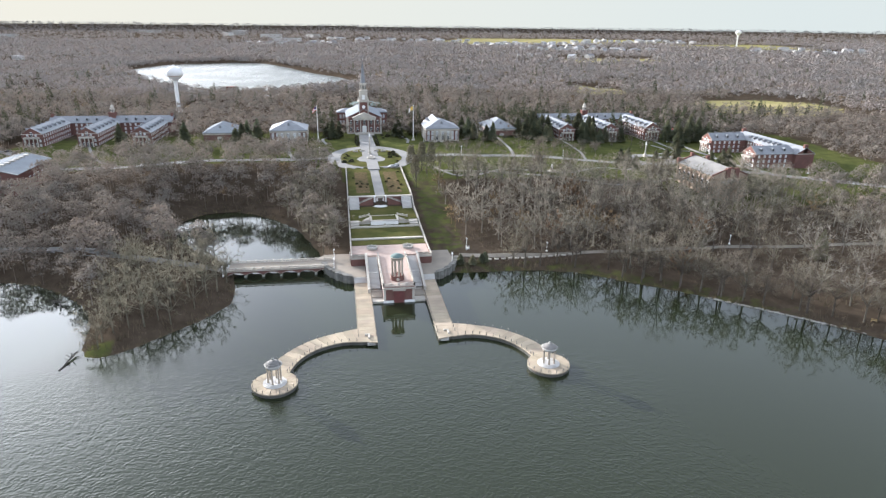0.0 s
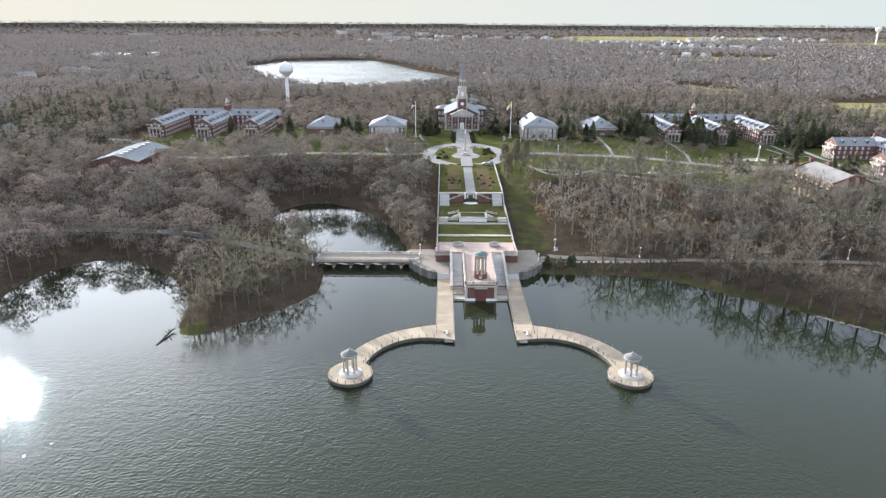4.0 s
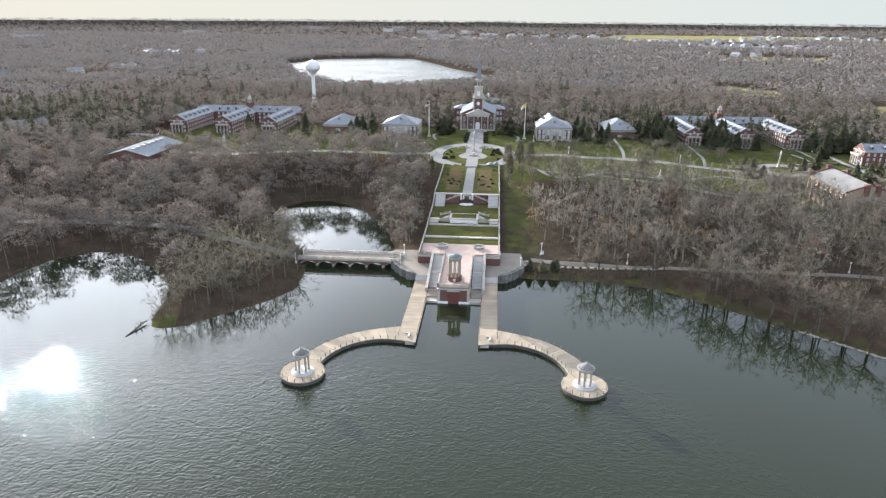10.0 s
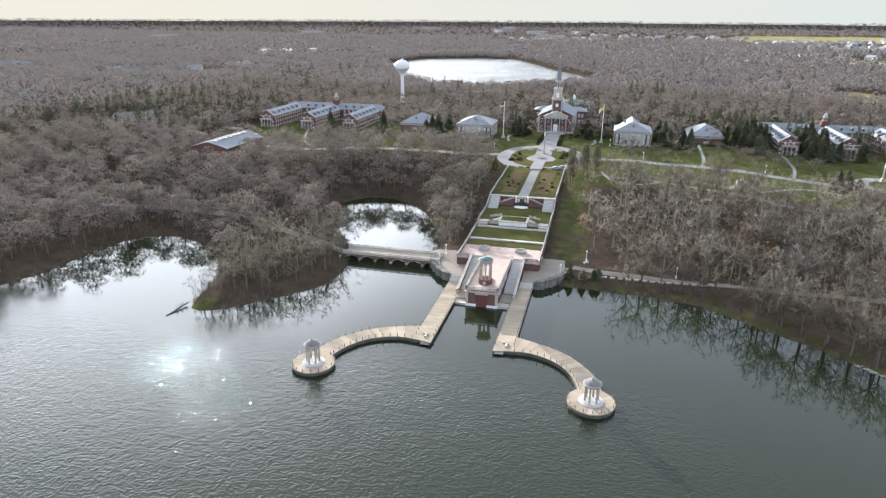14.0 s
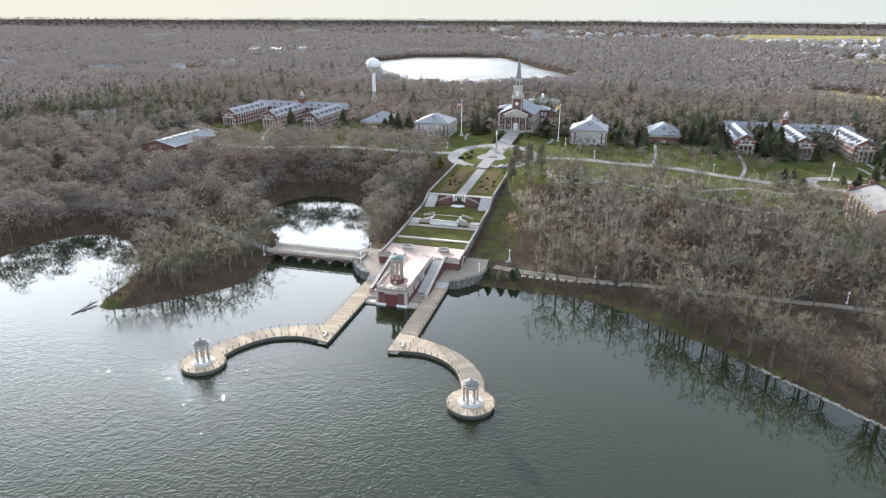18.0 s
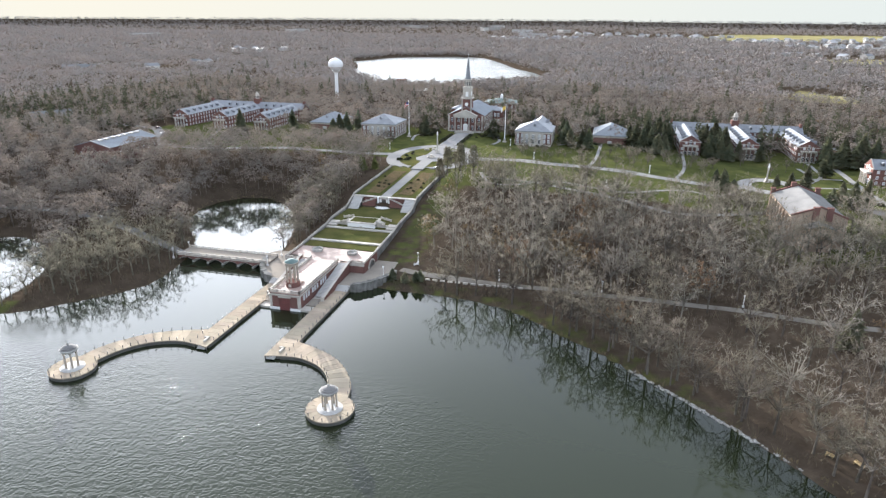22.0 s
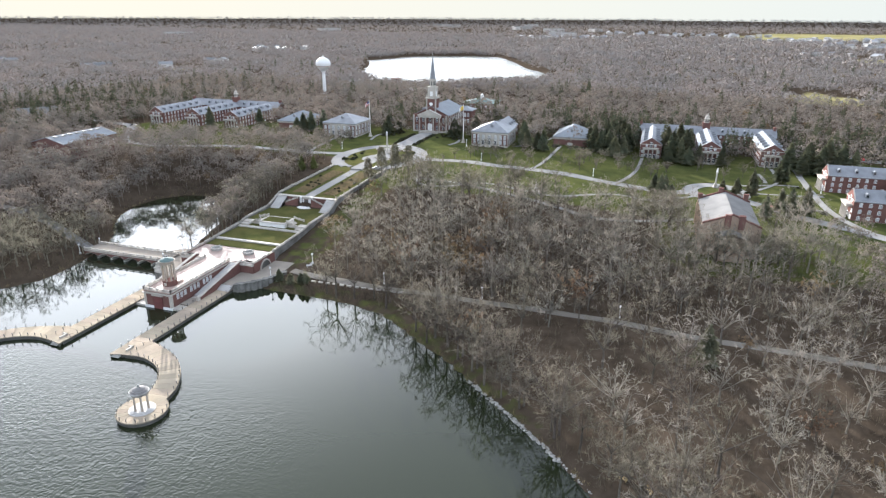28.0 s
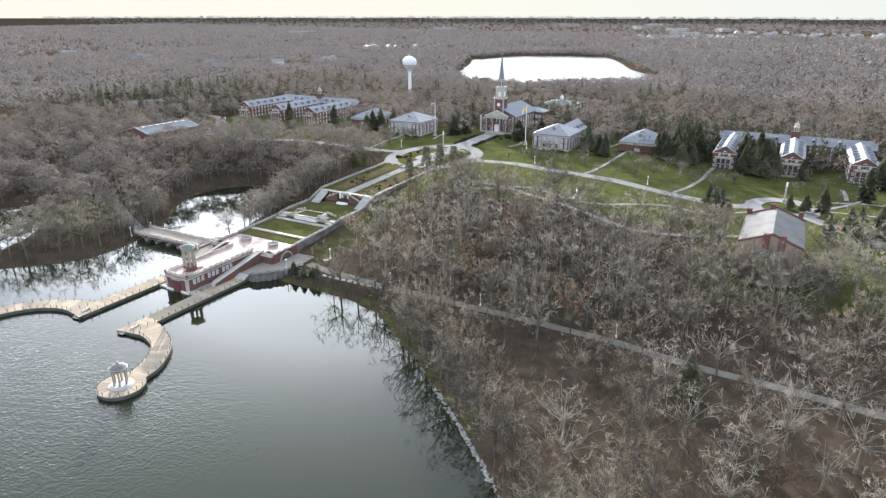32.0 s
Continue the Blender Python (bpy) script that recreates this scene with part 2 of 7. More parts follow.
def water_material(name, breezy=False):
    m = bpy.data.materials.new(name)
    m.use_nodes = True
    n, li = m.node_tree.nodes, m.node_tree.links
    bs = n["Principled BSDF"]
    bs.inputs["Base Color"].default_value = (0.016, 0.020, 0.009, 1)
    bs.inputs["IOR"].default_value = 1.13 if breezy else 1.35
    geo = n.new("ShaderNodeNewGeometry")

    def noise(scale, detail, lo, hi, to0, to1):
        t, r = n.new("ShaderNodeTexNoise"), n.new("ShaderNodeMapRange")
        t.inputs["Scale"].default_value, t.inputs["Detail"].default_value = scale, detail
        li.new(geo.outputs["Position"], t.inputs["Vector"])
        for key, v in (("From Min", lo), ("From Max", hi), ("To Min", to0), ("To Max", to1)):
            r.inputs[key].default_value = v
        li.new(t.outputs["Fac"], r.inputs["Value"])
        return r.outputs["Result"]

    def across(socket, lo, hi, to0, to1):
        r = n.new("ShaderNodeMapRange")
        for key, v in (("From Min", lo), ("From Max", hi), ("To Min", to0), ("To Max", to1)):
            r.inputs[key].default_value = v
        r.interpolation_type = "SMOOTHSTEP"
        li.new(xyz.outputs[socket], r.inputs["Value"])
        return r.outputs["Result"]

    def times(p, q):
        k = n.new("ShaderNodeMath")
        k.operation = "MULTIPLY"
        li.new(p, k.inputs[0]), li.new(q, k.inputs[1])
        return k.outputs[0]

    xyz = n.new("ShaderNodeSeparateXYZ")
    li.new(geo.outputs["Position"], xyz.inputs[0])
    # the open west of the lake is ruffled by wind, the bay and the sheltered east are calm
    wind = times(across("X", 98, 42, 0.06, 1.0), across("Y", -20, -60, 0.05, 1.0)) if not breezy else across("X", -5000, -4000, 1.0, 1.0)
    wind = times(wind, times(noise(0.013, 2.0, 0.35, 0.65, 0.82, 1.0), noise(0.11, 3.0, 0.36, 0.66, 0.75, 1.0)))
    wind = times(wind, noise(1.1, 2.0, 0.35, 0.65, 0.7, 1.0))
    gloss = n.new("ShaderNodeMapRange")
    gloss.inputs["To Min"].default_value, gloss.inputs["To Max"].default_value = 0.02, 0.45 if breezy else 0.03
    li.new(wind, gloss.inputs["Value"]), li.new(gloss.outputs["Result"], bs.inputs["Roughness"])
    h = None
    for s, k in ((2.8, 0.07), (1.3, 0.12), (0.5, 0.10)):
        t = n.new("ShaderNodeTexNoise")
        t.inputs["Scale"].default_value, t.inputs["Detail"].default_value = s, 0.0
        li.new(geo.outputs["Position"], t.inputs["Vector"])
        mul = n.new("ShaderNodeMath")
        mul.operation = "MULTIPLY_ADD"
        mul.inputs[1].default_value = k
        li.new(t.outputs["Fac"], mul.inputs[0])
        if h:
            li.new(h, mul.inputs[2])
        else:
            mul.inputs[2].default_value = 0
        h = mul.outputs[0]
    bp = n.new("ShaderNodeBump")
    bp.inputs["Distance"].default_value = 0.9 if breezy else 1.0
    li.new(wind, bp.inputs["Strength"]), li.new(h, bp.inputs["Height"]), li.new(bp.outputs["Normal"], bs.inputs["Normal"])
    return m


def ground_material():
    """Leaf litter and grass, blended by the ground's own cover layers."""
    m = bpy.data.materials.new("ground_cover")
    m.use_nodes = True
    n, li = m.node_tree.nodes, m.node_tree.links
    bs = n["Principled BSDF"]
    bs.inputs["Roughness"].default_value, bs.inputs["Specular IOR Level"].default_value = 0.95, 0.0
    geo = n.new("ShaderNodeNewGeometry")

    def layer(c1, c2, s):
        t = n.new("ShaderNodeTexNoise")
        t.inputs["Scale"].default_value, t.inputs["Detail"].default_value = s, 8.0
        t.inputs["Roughness"].default_value = 0.65
        li.new(geo.outputs["Position"], t.inputs["Vector"])
        r = n.new("ShaderNodeMapRange")
        r.inputs["From Min"].default_value, r.inputs["From Max"].default_value = 0.3, 0.7
        li.new(t.outputs["Fac"], r.inputs["Value"])
        x = n.new("ShaderNodeMix")
        x.data_type = "RGBA"
        x.inputs["A"].default_value, x.inputs["B"].default_value = (*c1, 1), (*c2, 1)
        li.new(r.outputs["Result"], x.inputs["Factor"])
        return x.outputs["Result"]

    litter = layer((0.040, 0.031, 0.022), (0.084, 0.065, 0.047), 0.16)
    grass = layer((0.040, 0.050, 0.018), (0.092, 0.094, 0.032), 0.10)
    field = layer((0.30, 0.25, 0.13), (0.17, 0.17, 0.06), 0.01)
    out = litter
    for name, col in (("grass", grass), ("field", field)):
        at = n.new("ShaderNodeAttribute")
        at.attribute_name = name
        t = n.new("ShaderNodeTexNoise")
        t.inputs["Scale"].default_value, t.inputs["Detail"].default_value = 0.25, 5.0
        li.new(geo.outputs["Position"], t.inputs["Vector"])
        add = n.new("ShaderNodeMath")
        add.operation = "ADD"
        li.new(at.outputs["Fac"], add.inputs[0]), li.new(t.outputs["Fac"], add.inputs[1])
        r = n.new("ShaderNodeMapRange")
        r.inputs["From Min"].default_value, r.inputs["From Max"].default_value = 0.85, 1.1
        li.new(add.outputs[0], r.inputs["Value"])
        x = n.new("ShaderNodeMix")
        x.data_type = "RGBA"
        li.new(r.outputs["Result"], x.inputs["Factor"]), li.new(out, x.inputs["A"]), li.new(col, x.inputs["B"])
        out = x.outputs["Result"]
    li.new(out, bs.inputs["Base Color"])
    t = n.new("ShaderNodeTexNoise")
    t.inputs["Scale"].default_value, t.inputs["Detail"].default_value = 1.2, 6.0
    li.new(geo.outputs["Position"], t.inputs["Vector"])
    bp = n.new("ShaderNodeBump")
    bp.inputs["Strength"].default_value, bp.inputs["Distance"].default_value = 0.6, 0.3
    li.new(t.outputs["Fac"], bp.inputs["Height"]), li.new(bp.outputs["Normal"], bs.inputs["Normal"])
    return m


def horizon_material():
    """Pale sky low over the horizon: cream towards the sun, greyer away from it."""
    m = bpy.data.materials.new("low_sky")
    m.use_nodes = True
    n, li = m.node_tree.nodes, m.node_tree.links
    geo, xyz, r, mix, em = (n.new("ShaderNode" + k) for k in ("NewGeometry", "SeparateXYZ", "MapRange", "Mix", "Emission"))
    mix.data_type = "RGBA"
    li.new(geo.outputs["Position"], xyz.inputs[0])
    r.inputs["From Min"].default_value, r.inputs["From Max"].default_value = -3200, 3000
    li.new(xyz.outputs["X"], r.inputs["Value"])
    li.new(r.outputs["Result"], mix.inputs["Factor"])
    mix.inputs["A"].default_value, mix.inputs["B"].default_value = (0.178, 0.156, 0.116, 1), (0.144, 0.143, 0.123, 1)
    li.new(mix.outputs["Result"], em.inputs["Color"])
    li.new(em.outputs[0], n["Material Output"].inputs["Surface"])
    return m


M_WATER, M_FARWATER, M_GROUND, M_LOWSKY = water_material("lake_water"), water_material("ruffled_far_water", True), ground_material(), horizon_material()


# ---- building blocks ----
class Shape:
    """Collects the faces of one mesh."""

    def __init__(self):
        self.v, self.f, self.k = [], [], []

    def face(self, pts, k=0):
        i = len(self.v)
        self.v += [tuple(p) for p in pts]
        self.f.append(tuple(range(i, i + len(pts))))
        self.k.append(k)
        return self

    def box(self, x0, x1, y0, y1, z0, z1, k=0, bev=0.0):
        i = len(self.v)
        if bev:
            b = bev
            self.v += [(x0, y0, z0), (x1, y0, z0), (x1, y1, z0), (x0, y1, z0), (x0, y0, z1 - b), (x1, y0, z1 - b), (x1, y1, z1 - b), (x0, y1, z1 - b),
                       (x0 + b, y0 + b, z1), (x1 - b, y0 + b, z1), (x1 - b, y1 - b, z1), (x0 + b, y1 - b, z1)]
            q = [(3, 2, 1, 0), (0, 1, 5, 4), (1, 2, 6, 5), (2, 3, 7, 6), (3, 0, 4, 7), (4, 5, 9, 8), (5, 6, 10, 9), (6, 7, 11, 10), (7, 4, 8, 11), (8, 9, 10, 11)]
        else:
            self.v += [(x0, y0, z0), (x1, y0, z0), (x1, y1, z0), (x0, y1, z0), (x0, y0, z1), (x1, y0, z1), (x1, y1, z1), (x0, y1, z1)]
            q = [(3, 2, 1, 0), (0, 1, 5, 4), (1, 2, 6, 5), (2, 3, 7, 6), (3, 0, 4, 7), (4, 5, 6, 7)]
        self.f += [tuple(i + a for a in c) for c in q]
        self.k += [k] * len(q)
        return self

    def ring(self, cx, cy, profile, n=16, a0=0.0, k=0, close=True):
        """A lathe form: profile is (radius, z) from the bottom up."""
        i = len(self.v)
        for r, z in profile:
            for j in range(n):
                a = a0 + 2 * math.pi * j / n
                self.v.append((cx + r * math.cos(a), cy + r * math.sin(a), z))
        for p in range(len(profile) - 1):
            for j in range(n):
                self.f.append((i + p * n + j, i + p * n + (j + 1) % n, i + (p + 1) * n + (j + 1) % n, i + (p + 1) * n + j))
                self.k.append(k)
        if close:
            e = i + (len(profile) - 1) * n
            self.f += [tuple(range(i + n - 1, i - 1, -1)), tuple(range(e, e + n))]
            self.k += [k, k]
        return self

    def tube(self, p0, p1, r0, r1, n=5, k=0):
        p0, p1 = Vector(p0), Vector(p1)
        d = (p1 - p0).normalized()
        u = d.orthogonal().normalized()
        w = d.cross(u)
        i = len(self.v)
        for p, r in ((p0, r0), (p1, r1)):
            for j in range(n):
                a = 2 * math.pi * j / n
                self.v.append(tuple(p + u * (r * math.cos(a)) + w * (r * math.sin(a))))
        for j in range(n):
            self.f.append((i + j, i + (j + 1) % n, i + n + (j + 1) % n, i + n + j))
            self.k.append(k)
        self.f.append(tuple(range(i + n, i + 2 * n)))
        self.k.append(k)
        return self

    def slab(self, outline, z0, z1, k=0):
        """A flat piece with any outline, counter-clockwise from above."""
        n, i = len(outline), len(self.v)
        self.v += [(x, y, z0) for x, y in outline] + [(x, y, z1) for x, y in outline]
        self.f += [tuple(range(i + n - 1, i - 1, -1)), tuple(range(i + n, i + 2 * n))]
        self.f += [(i + j, i + (j + 1) % n, i + n + (j + 1) % n, i + n + j) for j in range(n)]
        self.k += [k] * (n + 2)
        return self

    def data(self, name, *mats):
        m = bpy.data.meshes.new(name)
        m.from_pydata(self.v, [], self.f)
        for x in mats:
            m.materials.append(x)
        if len(mats) > 1:
            m.polygons.foreach_set("material_index", self.k)
        m.validate()
        m.update()
        return m


def thing(name, at, label, category, group="", turn=0.0, kind=""):
    ob = new(name)
    ob.empty_display_size = 0.5
    ob.matrix_basis = Matrix.Translation(at) @ Matrix.Rotation(radians(turn), 4, "Z")
    return tagged(ob, label, category, group, kind)


def part(name, shape, mats, parent, label="", at=(0, 0, 0), turn=0.0):
    """Links a shape, or shared mesh data, as ONE mesh object under a thing or part."""
    mats = mats if isinstance(mats, tuple) else (mats,)
    ob = new(name, shape.data(name, *mats) if isinstance(shape, Shape) else shape)
    ob.parent = parent
    ob.matrix_basis = Matrix.Translation(at) @ Matrix.Rotation(radians(turn), 4, "Z")
    return tagged(ob, label)


def setting(name, shape, mats, label, category="", at=(0, 0, 0), kind="structure"):
    mats = mats if isinstance(mats, tuple) else (mats,)
    ob = new(name, shape.data(name, *mats))
    ob.location = at
    return tagged(ob, label, category or name.split("_")[0], kind=kind)


def arrays_mesh(name, verts, tris, mat, smooth=False, normals=None):
    """A mesh straight from number arrays; normals: one for each vertex, to shade a crown as one rounded form."""
    m = bpy.data.meshes.new(name)
    m.vertices.add(len(verts))
    m.vertices.foreach_set("co", np.asarray(verts, np.float32).ravel())
    m.loops.add(len(tris) * 3)
    m.loops.foreach_set("vertex_index", np.asarray(tris, np.int32).ravel())
    m.polygons.add(len(tris))
    m.polygons.foreach_set("loop_start", np.arange(0, len(tris) * 3, 3, dtype=np.int32))
    if smooth:
        m.polygons.foreach_set("use_smooth", np.ones(len(tris), bool))
    m.materials.append(mat)
    m.update(calc_edges=True)
    if normals is not None:
        at = m.attributes.new("custom_normal", "FLOAT_VECTOR", "POINT")
        at.data.foreach_set("vector", np.asarray(normals, np.float32).ravel())
    return m


# ---- the lie of the land ----
# shore of the lake with its bay and the pond behind the bridge, counter-clockwise round the water
SHORE = [(700, -900), (500, -420), (300, -260), (230, -165), (195, -105), (172, -70), (156, -51), (149, -43.5), (137, -32), (127, -22.5), (120, -16.5), (111, -8.5),
         (103, -1.5), (94, 4.5), (83, 13.5), (73, 20.5), (60, 24), (42, 25.5), (28, 26), (22, 27), (-21, 27), (-26, 31), (-27, 42), (-30, 58), (-35, 74), (-40, 90),
         (-52, 108), (-62, 118), (-75, 126), (-88, 124), (-97, 113), (-99, 98), (-95, 84), (-84, 67), (-74, 57), (-67, 46), (-62, 34), (-60, 19), (-59, 8),
         (-63, 0), (-68, -6), (-74, -13), (-80, -19), (-86, -24.5), (-94, -28), (-98.5, -22), (-99.5, -14), (-103, -3), (-106, 5), (-115, 17), (-124, 25),
         (-135, 33), (-148, 36), (-157, 34), (-167, 25), (-171, 10), (-171, -8), (-174, -22), (-190, -60), (-235, -120), (-330, -210), (-700, -500), (-900, -900)]
FAR_LAKE = [(-335, 905), (-392, 1045), (-355, 1190), (-235, 1250), (-150, 1210), (-100, 1080), (-55, 955), (5, 845), (12, 745), (-30, 650), (-120, 570), (-180, 605), (-245, 700), (-295, 800)]


def sdist(x, y, poly):
    """Distance to an outline, negative inside it."""
    x, y = np.asarray(x, float), np.asarray(y, float)
    best, inside = np.full(x.shape, 1e9), np.zeros(x.shape, bool)
    for (ax, ay), (bx, by) in zip(poly, poly[1:] + poly[:1]):
        dx, dy = bx - ax, by - ay
        t = np.clip(((x - ax) * dx + (y - ay) * dy) / (dx * dx + dy * dy), 0, 1)
        best = np.minimum(best, np.hypot(x - ax - t * dx, y - ay - t * dy))
        if ay != by:
            inside ^= ((ay > y) != (by > y)) & (x < dx * (y - ay) / dy + ax)
    return np.where(inside, -best, best)


def step(a, b, v):
    t = np.clip((np.asarray(v, float) - a) / (b - a), 0, 1)
    return t * t * (3 - 2 * t)


def wobble(x, y, s):
    return np.sin(x / s + 1.7 * np.sin(y / s * 0.7)) * np.cos(y / s * 1.1 + 1.3 * np.sin(x / s * 0.6))


def terrace_level(y):
    return np.where(y < 47, 5.8, np.where(y < 72, 6.2, np.where(y < 102, 8.0, 12.4)))


def land(x, y):
    """Height of the ground."""
    x, y = np.asarray(x, float), np.asarray(y, float)
    plateau = 14.0 - 5.2 * step(95, 180, x) - 3.2 * step(95, 180, -x)
    low = 2.8 + 3.0 * step(110, 260, x)
    t = low + (plateau - low) * step(34, 150, y)
    t = np.where((x < -20) & (y < 60), np.minimum(t, 2.6 + step(-150, -260, x) * 4), t)
    d = sdist(x, y, SHORE)
    slope = 0.22 + 0.15 * step(60, 110, y)
    h = np.where(d > 0, np.minimum(t, 0.25 + slope * d), np.maximum(-4, 0.25 + 0.5 * d))
    h = h + np.where(d > 3, 0.25 * wobble(x, y, 9.0) * step(3, 14, d), 0)
    h = h + step(40, 90, np.hypot(x - 60, y - 190) - 190) * 1.5 * wobble(x, y, 47.0)
    fl = sdist(x, y, FAR_LAKE)
    h = np.where(fl < 60, np.minimum(h, 9.4 + 0.08 * fl), h)
    r = np.hypot(x - 80, y)
    h = h + 22 * step(1300, 4000, r) + 30 * step(3900, 4700, r)
    on = (np.abs(x) < 18) & (y > 28) & (y < 161)
    h = np.where(on, np.minimum(h, terrace_level(y) - 0.8), h)
    on = (np.abs(x) < 27) & (y > 20) & (y <= 48)
    h = np.where(on & (d > 0), np.minimum(h, 2.0), h)
    return h


def height(x, y):
    return float(land(np.array([x]), np.array([y]))[0])


FIELDS = [(455, 455, 84, 74), (660, 1390, 130, 110), (-560, 720, 26, 45), (900, 2600, 600, 260), (1500, 2100, 300, 160), (330, 640, 40, 60)]


def field_cover(x, y):
    f = np.zeros_like(x)
    for cx, cy, rx, ry in FIELDS:
        f = np.maximum(f, 1 - step(0.8, 1.1, np.hypot((x - cx) / rx, (y - cy) / ry)))
    return f


def grass_cover(x, y):
    """1 where there is lawn: the campus, the banks beside the terraces, strips along the shore."""
    g = step(124, 140, y) * (1 - step(255, 330, y)) * step(-250, -225, x) * (1 - step(330, 360, x))
    g = np.maximum(g, step(150, 175, x) * step(60, 100, y) * (1 - step(255, 330, y)) * (1 - step(330, 360, x)))
    # bank east of the terraces: grass halved, so dark litter stands in for its shade
    g = np.maximum(g, step(15, 18, x) * (1 - step(30, 42, x)) * step(38, 44, y) * (1 - step(180, 190, y)) * 0.5)
    g = g * (1 - step(-14, -22, x) * (1 - step(180, 186, y)))
    d = sdist(x, y, SHORE)
    g = np.maximum(g, (x > 20) * (y > -60) * (1 - step(4, 12, d)) * 0.43 * (1 - step(120, 160, x)))
    g = np.maximum(g, 0.7 * (1 - step(3, 7, np.hypot(x + 93, y + 25))))
    return g


def axis(lo, hi, fine0, fine1, s):
    mid = list(np.arange(fine0, fine1 + 0.1, s))
    up, dn = [fine1], [fine0]
    k = s
    while up[-1] < hi:
        k *= 1.13
        up.append(up[-1] + k)
    k = s
    while dn[-1] > lo:
        k *= 1.13
        dn.append(dn[-1] - k)
    return np.array(dn[:0:-1] + mid + up[1:])


def build_ground():
    xs, ys = axis(-4700, 4800, -260, 340, 4.0), axis(-1500, 4750, -90, 330, 4.0)
    gx, gy = np.meshgrid(xs, ys)
    # pull the corners in, so that the land ends on a circle about the walk
    dx, dy = gx - 80, gy
    r, top = np.hypot(dx, dy), np.maximum(np.abs(dx), np.abs(dy))
    k = np.where(top > 1500, 1 + (top / np.maximum(r, 1) - 1) * step(1500, 4600, top), 1.0)
    x, y = (80 + dx * k).ravel(), (dy * k).ravel()
    z = land(x, y)
    n, w = len(x), len(xs)
    i = np.arange(n).reshape(len(ys), w)
    q = np.stack([i[:-1, :-1], i[:-1, 1:], i[1:, 1:], i[1:, :-1]], -1).reshape(-1, 4)
    m = bpy.data.meshes.new("ground")
    m.vertices.add(n)
    m.vertices.foreach_set("co", np.stack([x, y, z], -1).astype(np.float32).ravel())
    m.loops.add(len(q) * 4)
    m.loops.foreach_set("vertex_index", q.astype(np.int32).ravel())
    m.polygons.add(len(q))
    m.polygons.foreach_set("loop_start", np.arange(0, len(q) * 4, 4, dtype=np.int32))
    m.polygons.foreach_set("use_smooth", np.ones(len(q), bool))
    m.materials.append(M_GROUND)
    for name, val in (("grass", grass_cover(x, y)), ("field", field_cover(x, y))):
        at = m.attributes.new(name, "FLOAT", "POINT")
        at.data.foreach_set("value", val.astype(np.float32))
    m.update(calc_edges=True)
    tagged(new("ground", m), "ground of brown leaf litter and pale green lawn", "ground", kind="structure")


build_ground()
low_sky = Shape()
for k in range(120):
    a0, a1 = 2 * math.pi * k / 120, 2 * math.pi * (k + 1) / 120
    low_sky.face([(80 + 4760 * math.cos(a), 4760 * math.sin(a), z) for a, z in ((a0, -60), (a1, -60), (a1, 306), (a0, 306))])
setting("backdrop", low_sky, M_LOWSKY, "pale cream sky low over the horizon", "sky")
lake = Shape().face([(-1400, -1400, 0), (1400, -1400, 0), (1400, 135, 0), (-1400, 135, 0)])
setting("water_lake", lake, M_WATER, "dark green lake with light ripples", "water")


def smooth_line(pts, gap=3.0):
    """Points every few metres along a soft curve through pts."""
    out = []
    for i in range(len(pts) - 1):
        p0, p1, p2, p3 = (np.array(pts[max(0, min(len(pts) - 1, i + k))], float) for k in (-1, 0, 1, 2))
        n = max(2, int(np.linalg.norm(p2 - p1) / gap))
        for j in range(n):
            t = j / n
            out.append(0.5 * (2 * p1 + (p2 - p0) * t + (2 * p0 - 5 * p1 + 4 * p2 - p3) * t * t + (3 * p1 - p0 - 3 * p2 + p3) * t ** 3))
    out.append(np.array(pts[-1], float))
    return np.array(out)


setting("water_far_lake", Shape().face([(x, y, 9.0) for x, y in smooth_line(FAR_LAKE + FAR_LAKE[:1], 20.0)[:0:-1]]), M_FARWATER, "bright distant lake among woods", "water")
ROADS = []


def ribbon(name, pts, width, mat, label, closed=False, lift=0.14, category="road"):
    """A road or path with a real edge, laid on the ground."""
    c = smooth_line(pts + [pts[0]] if closed else pts)
    d = np.gradient(c, axis=0)
    if closed:
        d[0] = d[-1] = c[1] - c[-2]
    d /= np.linalg.norm(d, axis=1)[:, None]
    nrm = np.stack([-d[:, 1], d[:, 0]], -1)
    s = Shape()
    rows = []
    for off in (-0.5, -0.17, 0.17, 0.5):
        p = c + nrm * (width * off)
        rows.append([(x, y, z + lift) for (x, y), z in zip(p, land(p[:, 0], p[:, 1]))])
    lo = [[(x, y, z - 0.5) for x, y, z in rows[k]] for k in (0, 3)]
    for j in range(len(c) - 1):
        for a_, b_ in ((lo[0], rows[0]), (rows[0], rows[1]), (rows[1], rows[2]), (rows[2], rows[3]), (rows[3], lo[1])):
            s.face([a_[j], a_[j + 1], b_[j + 1], b_[j]][::-1])
    ROADS.append((c, width))
    return setting(name, s, mat, label, category)


# ring road on the axis, the avenue to the second ring, paths and the shore road
RING = [(23 * math.cos(2 * math.pi * k / 20), 192 + 33 * math.sin(2 * math.pi * k / 20)) for k in range(20)]
ribbon("road_ring", RING, 8.0, M_ROAD, "pale concrete ring road round a planted island", True)
ribbon("road_avenue", [(22, 193), (42, 196), (60, 195), (77, 190), (109, 186), (140, 181), (168, 183), (176, 190)], 7.0, M_ROAD, "pale concrete avenue along the lawn", lift=0.10)
RING2 = [(189 + 13 * math.cos(2 * math.pi * k / 16), 191 + 14 * math.sin(2 * math.pi * k / 16)) for k in range(16)]
ribbon("road_circle", RING2, 7.5, M_ROAD, "pale concrete circle round the obelisk lawn", True, lift=0.12)
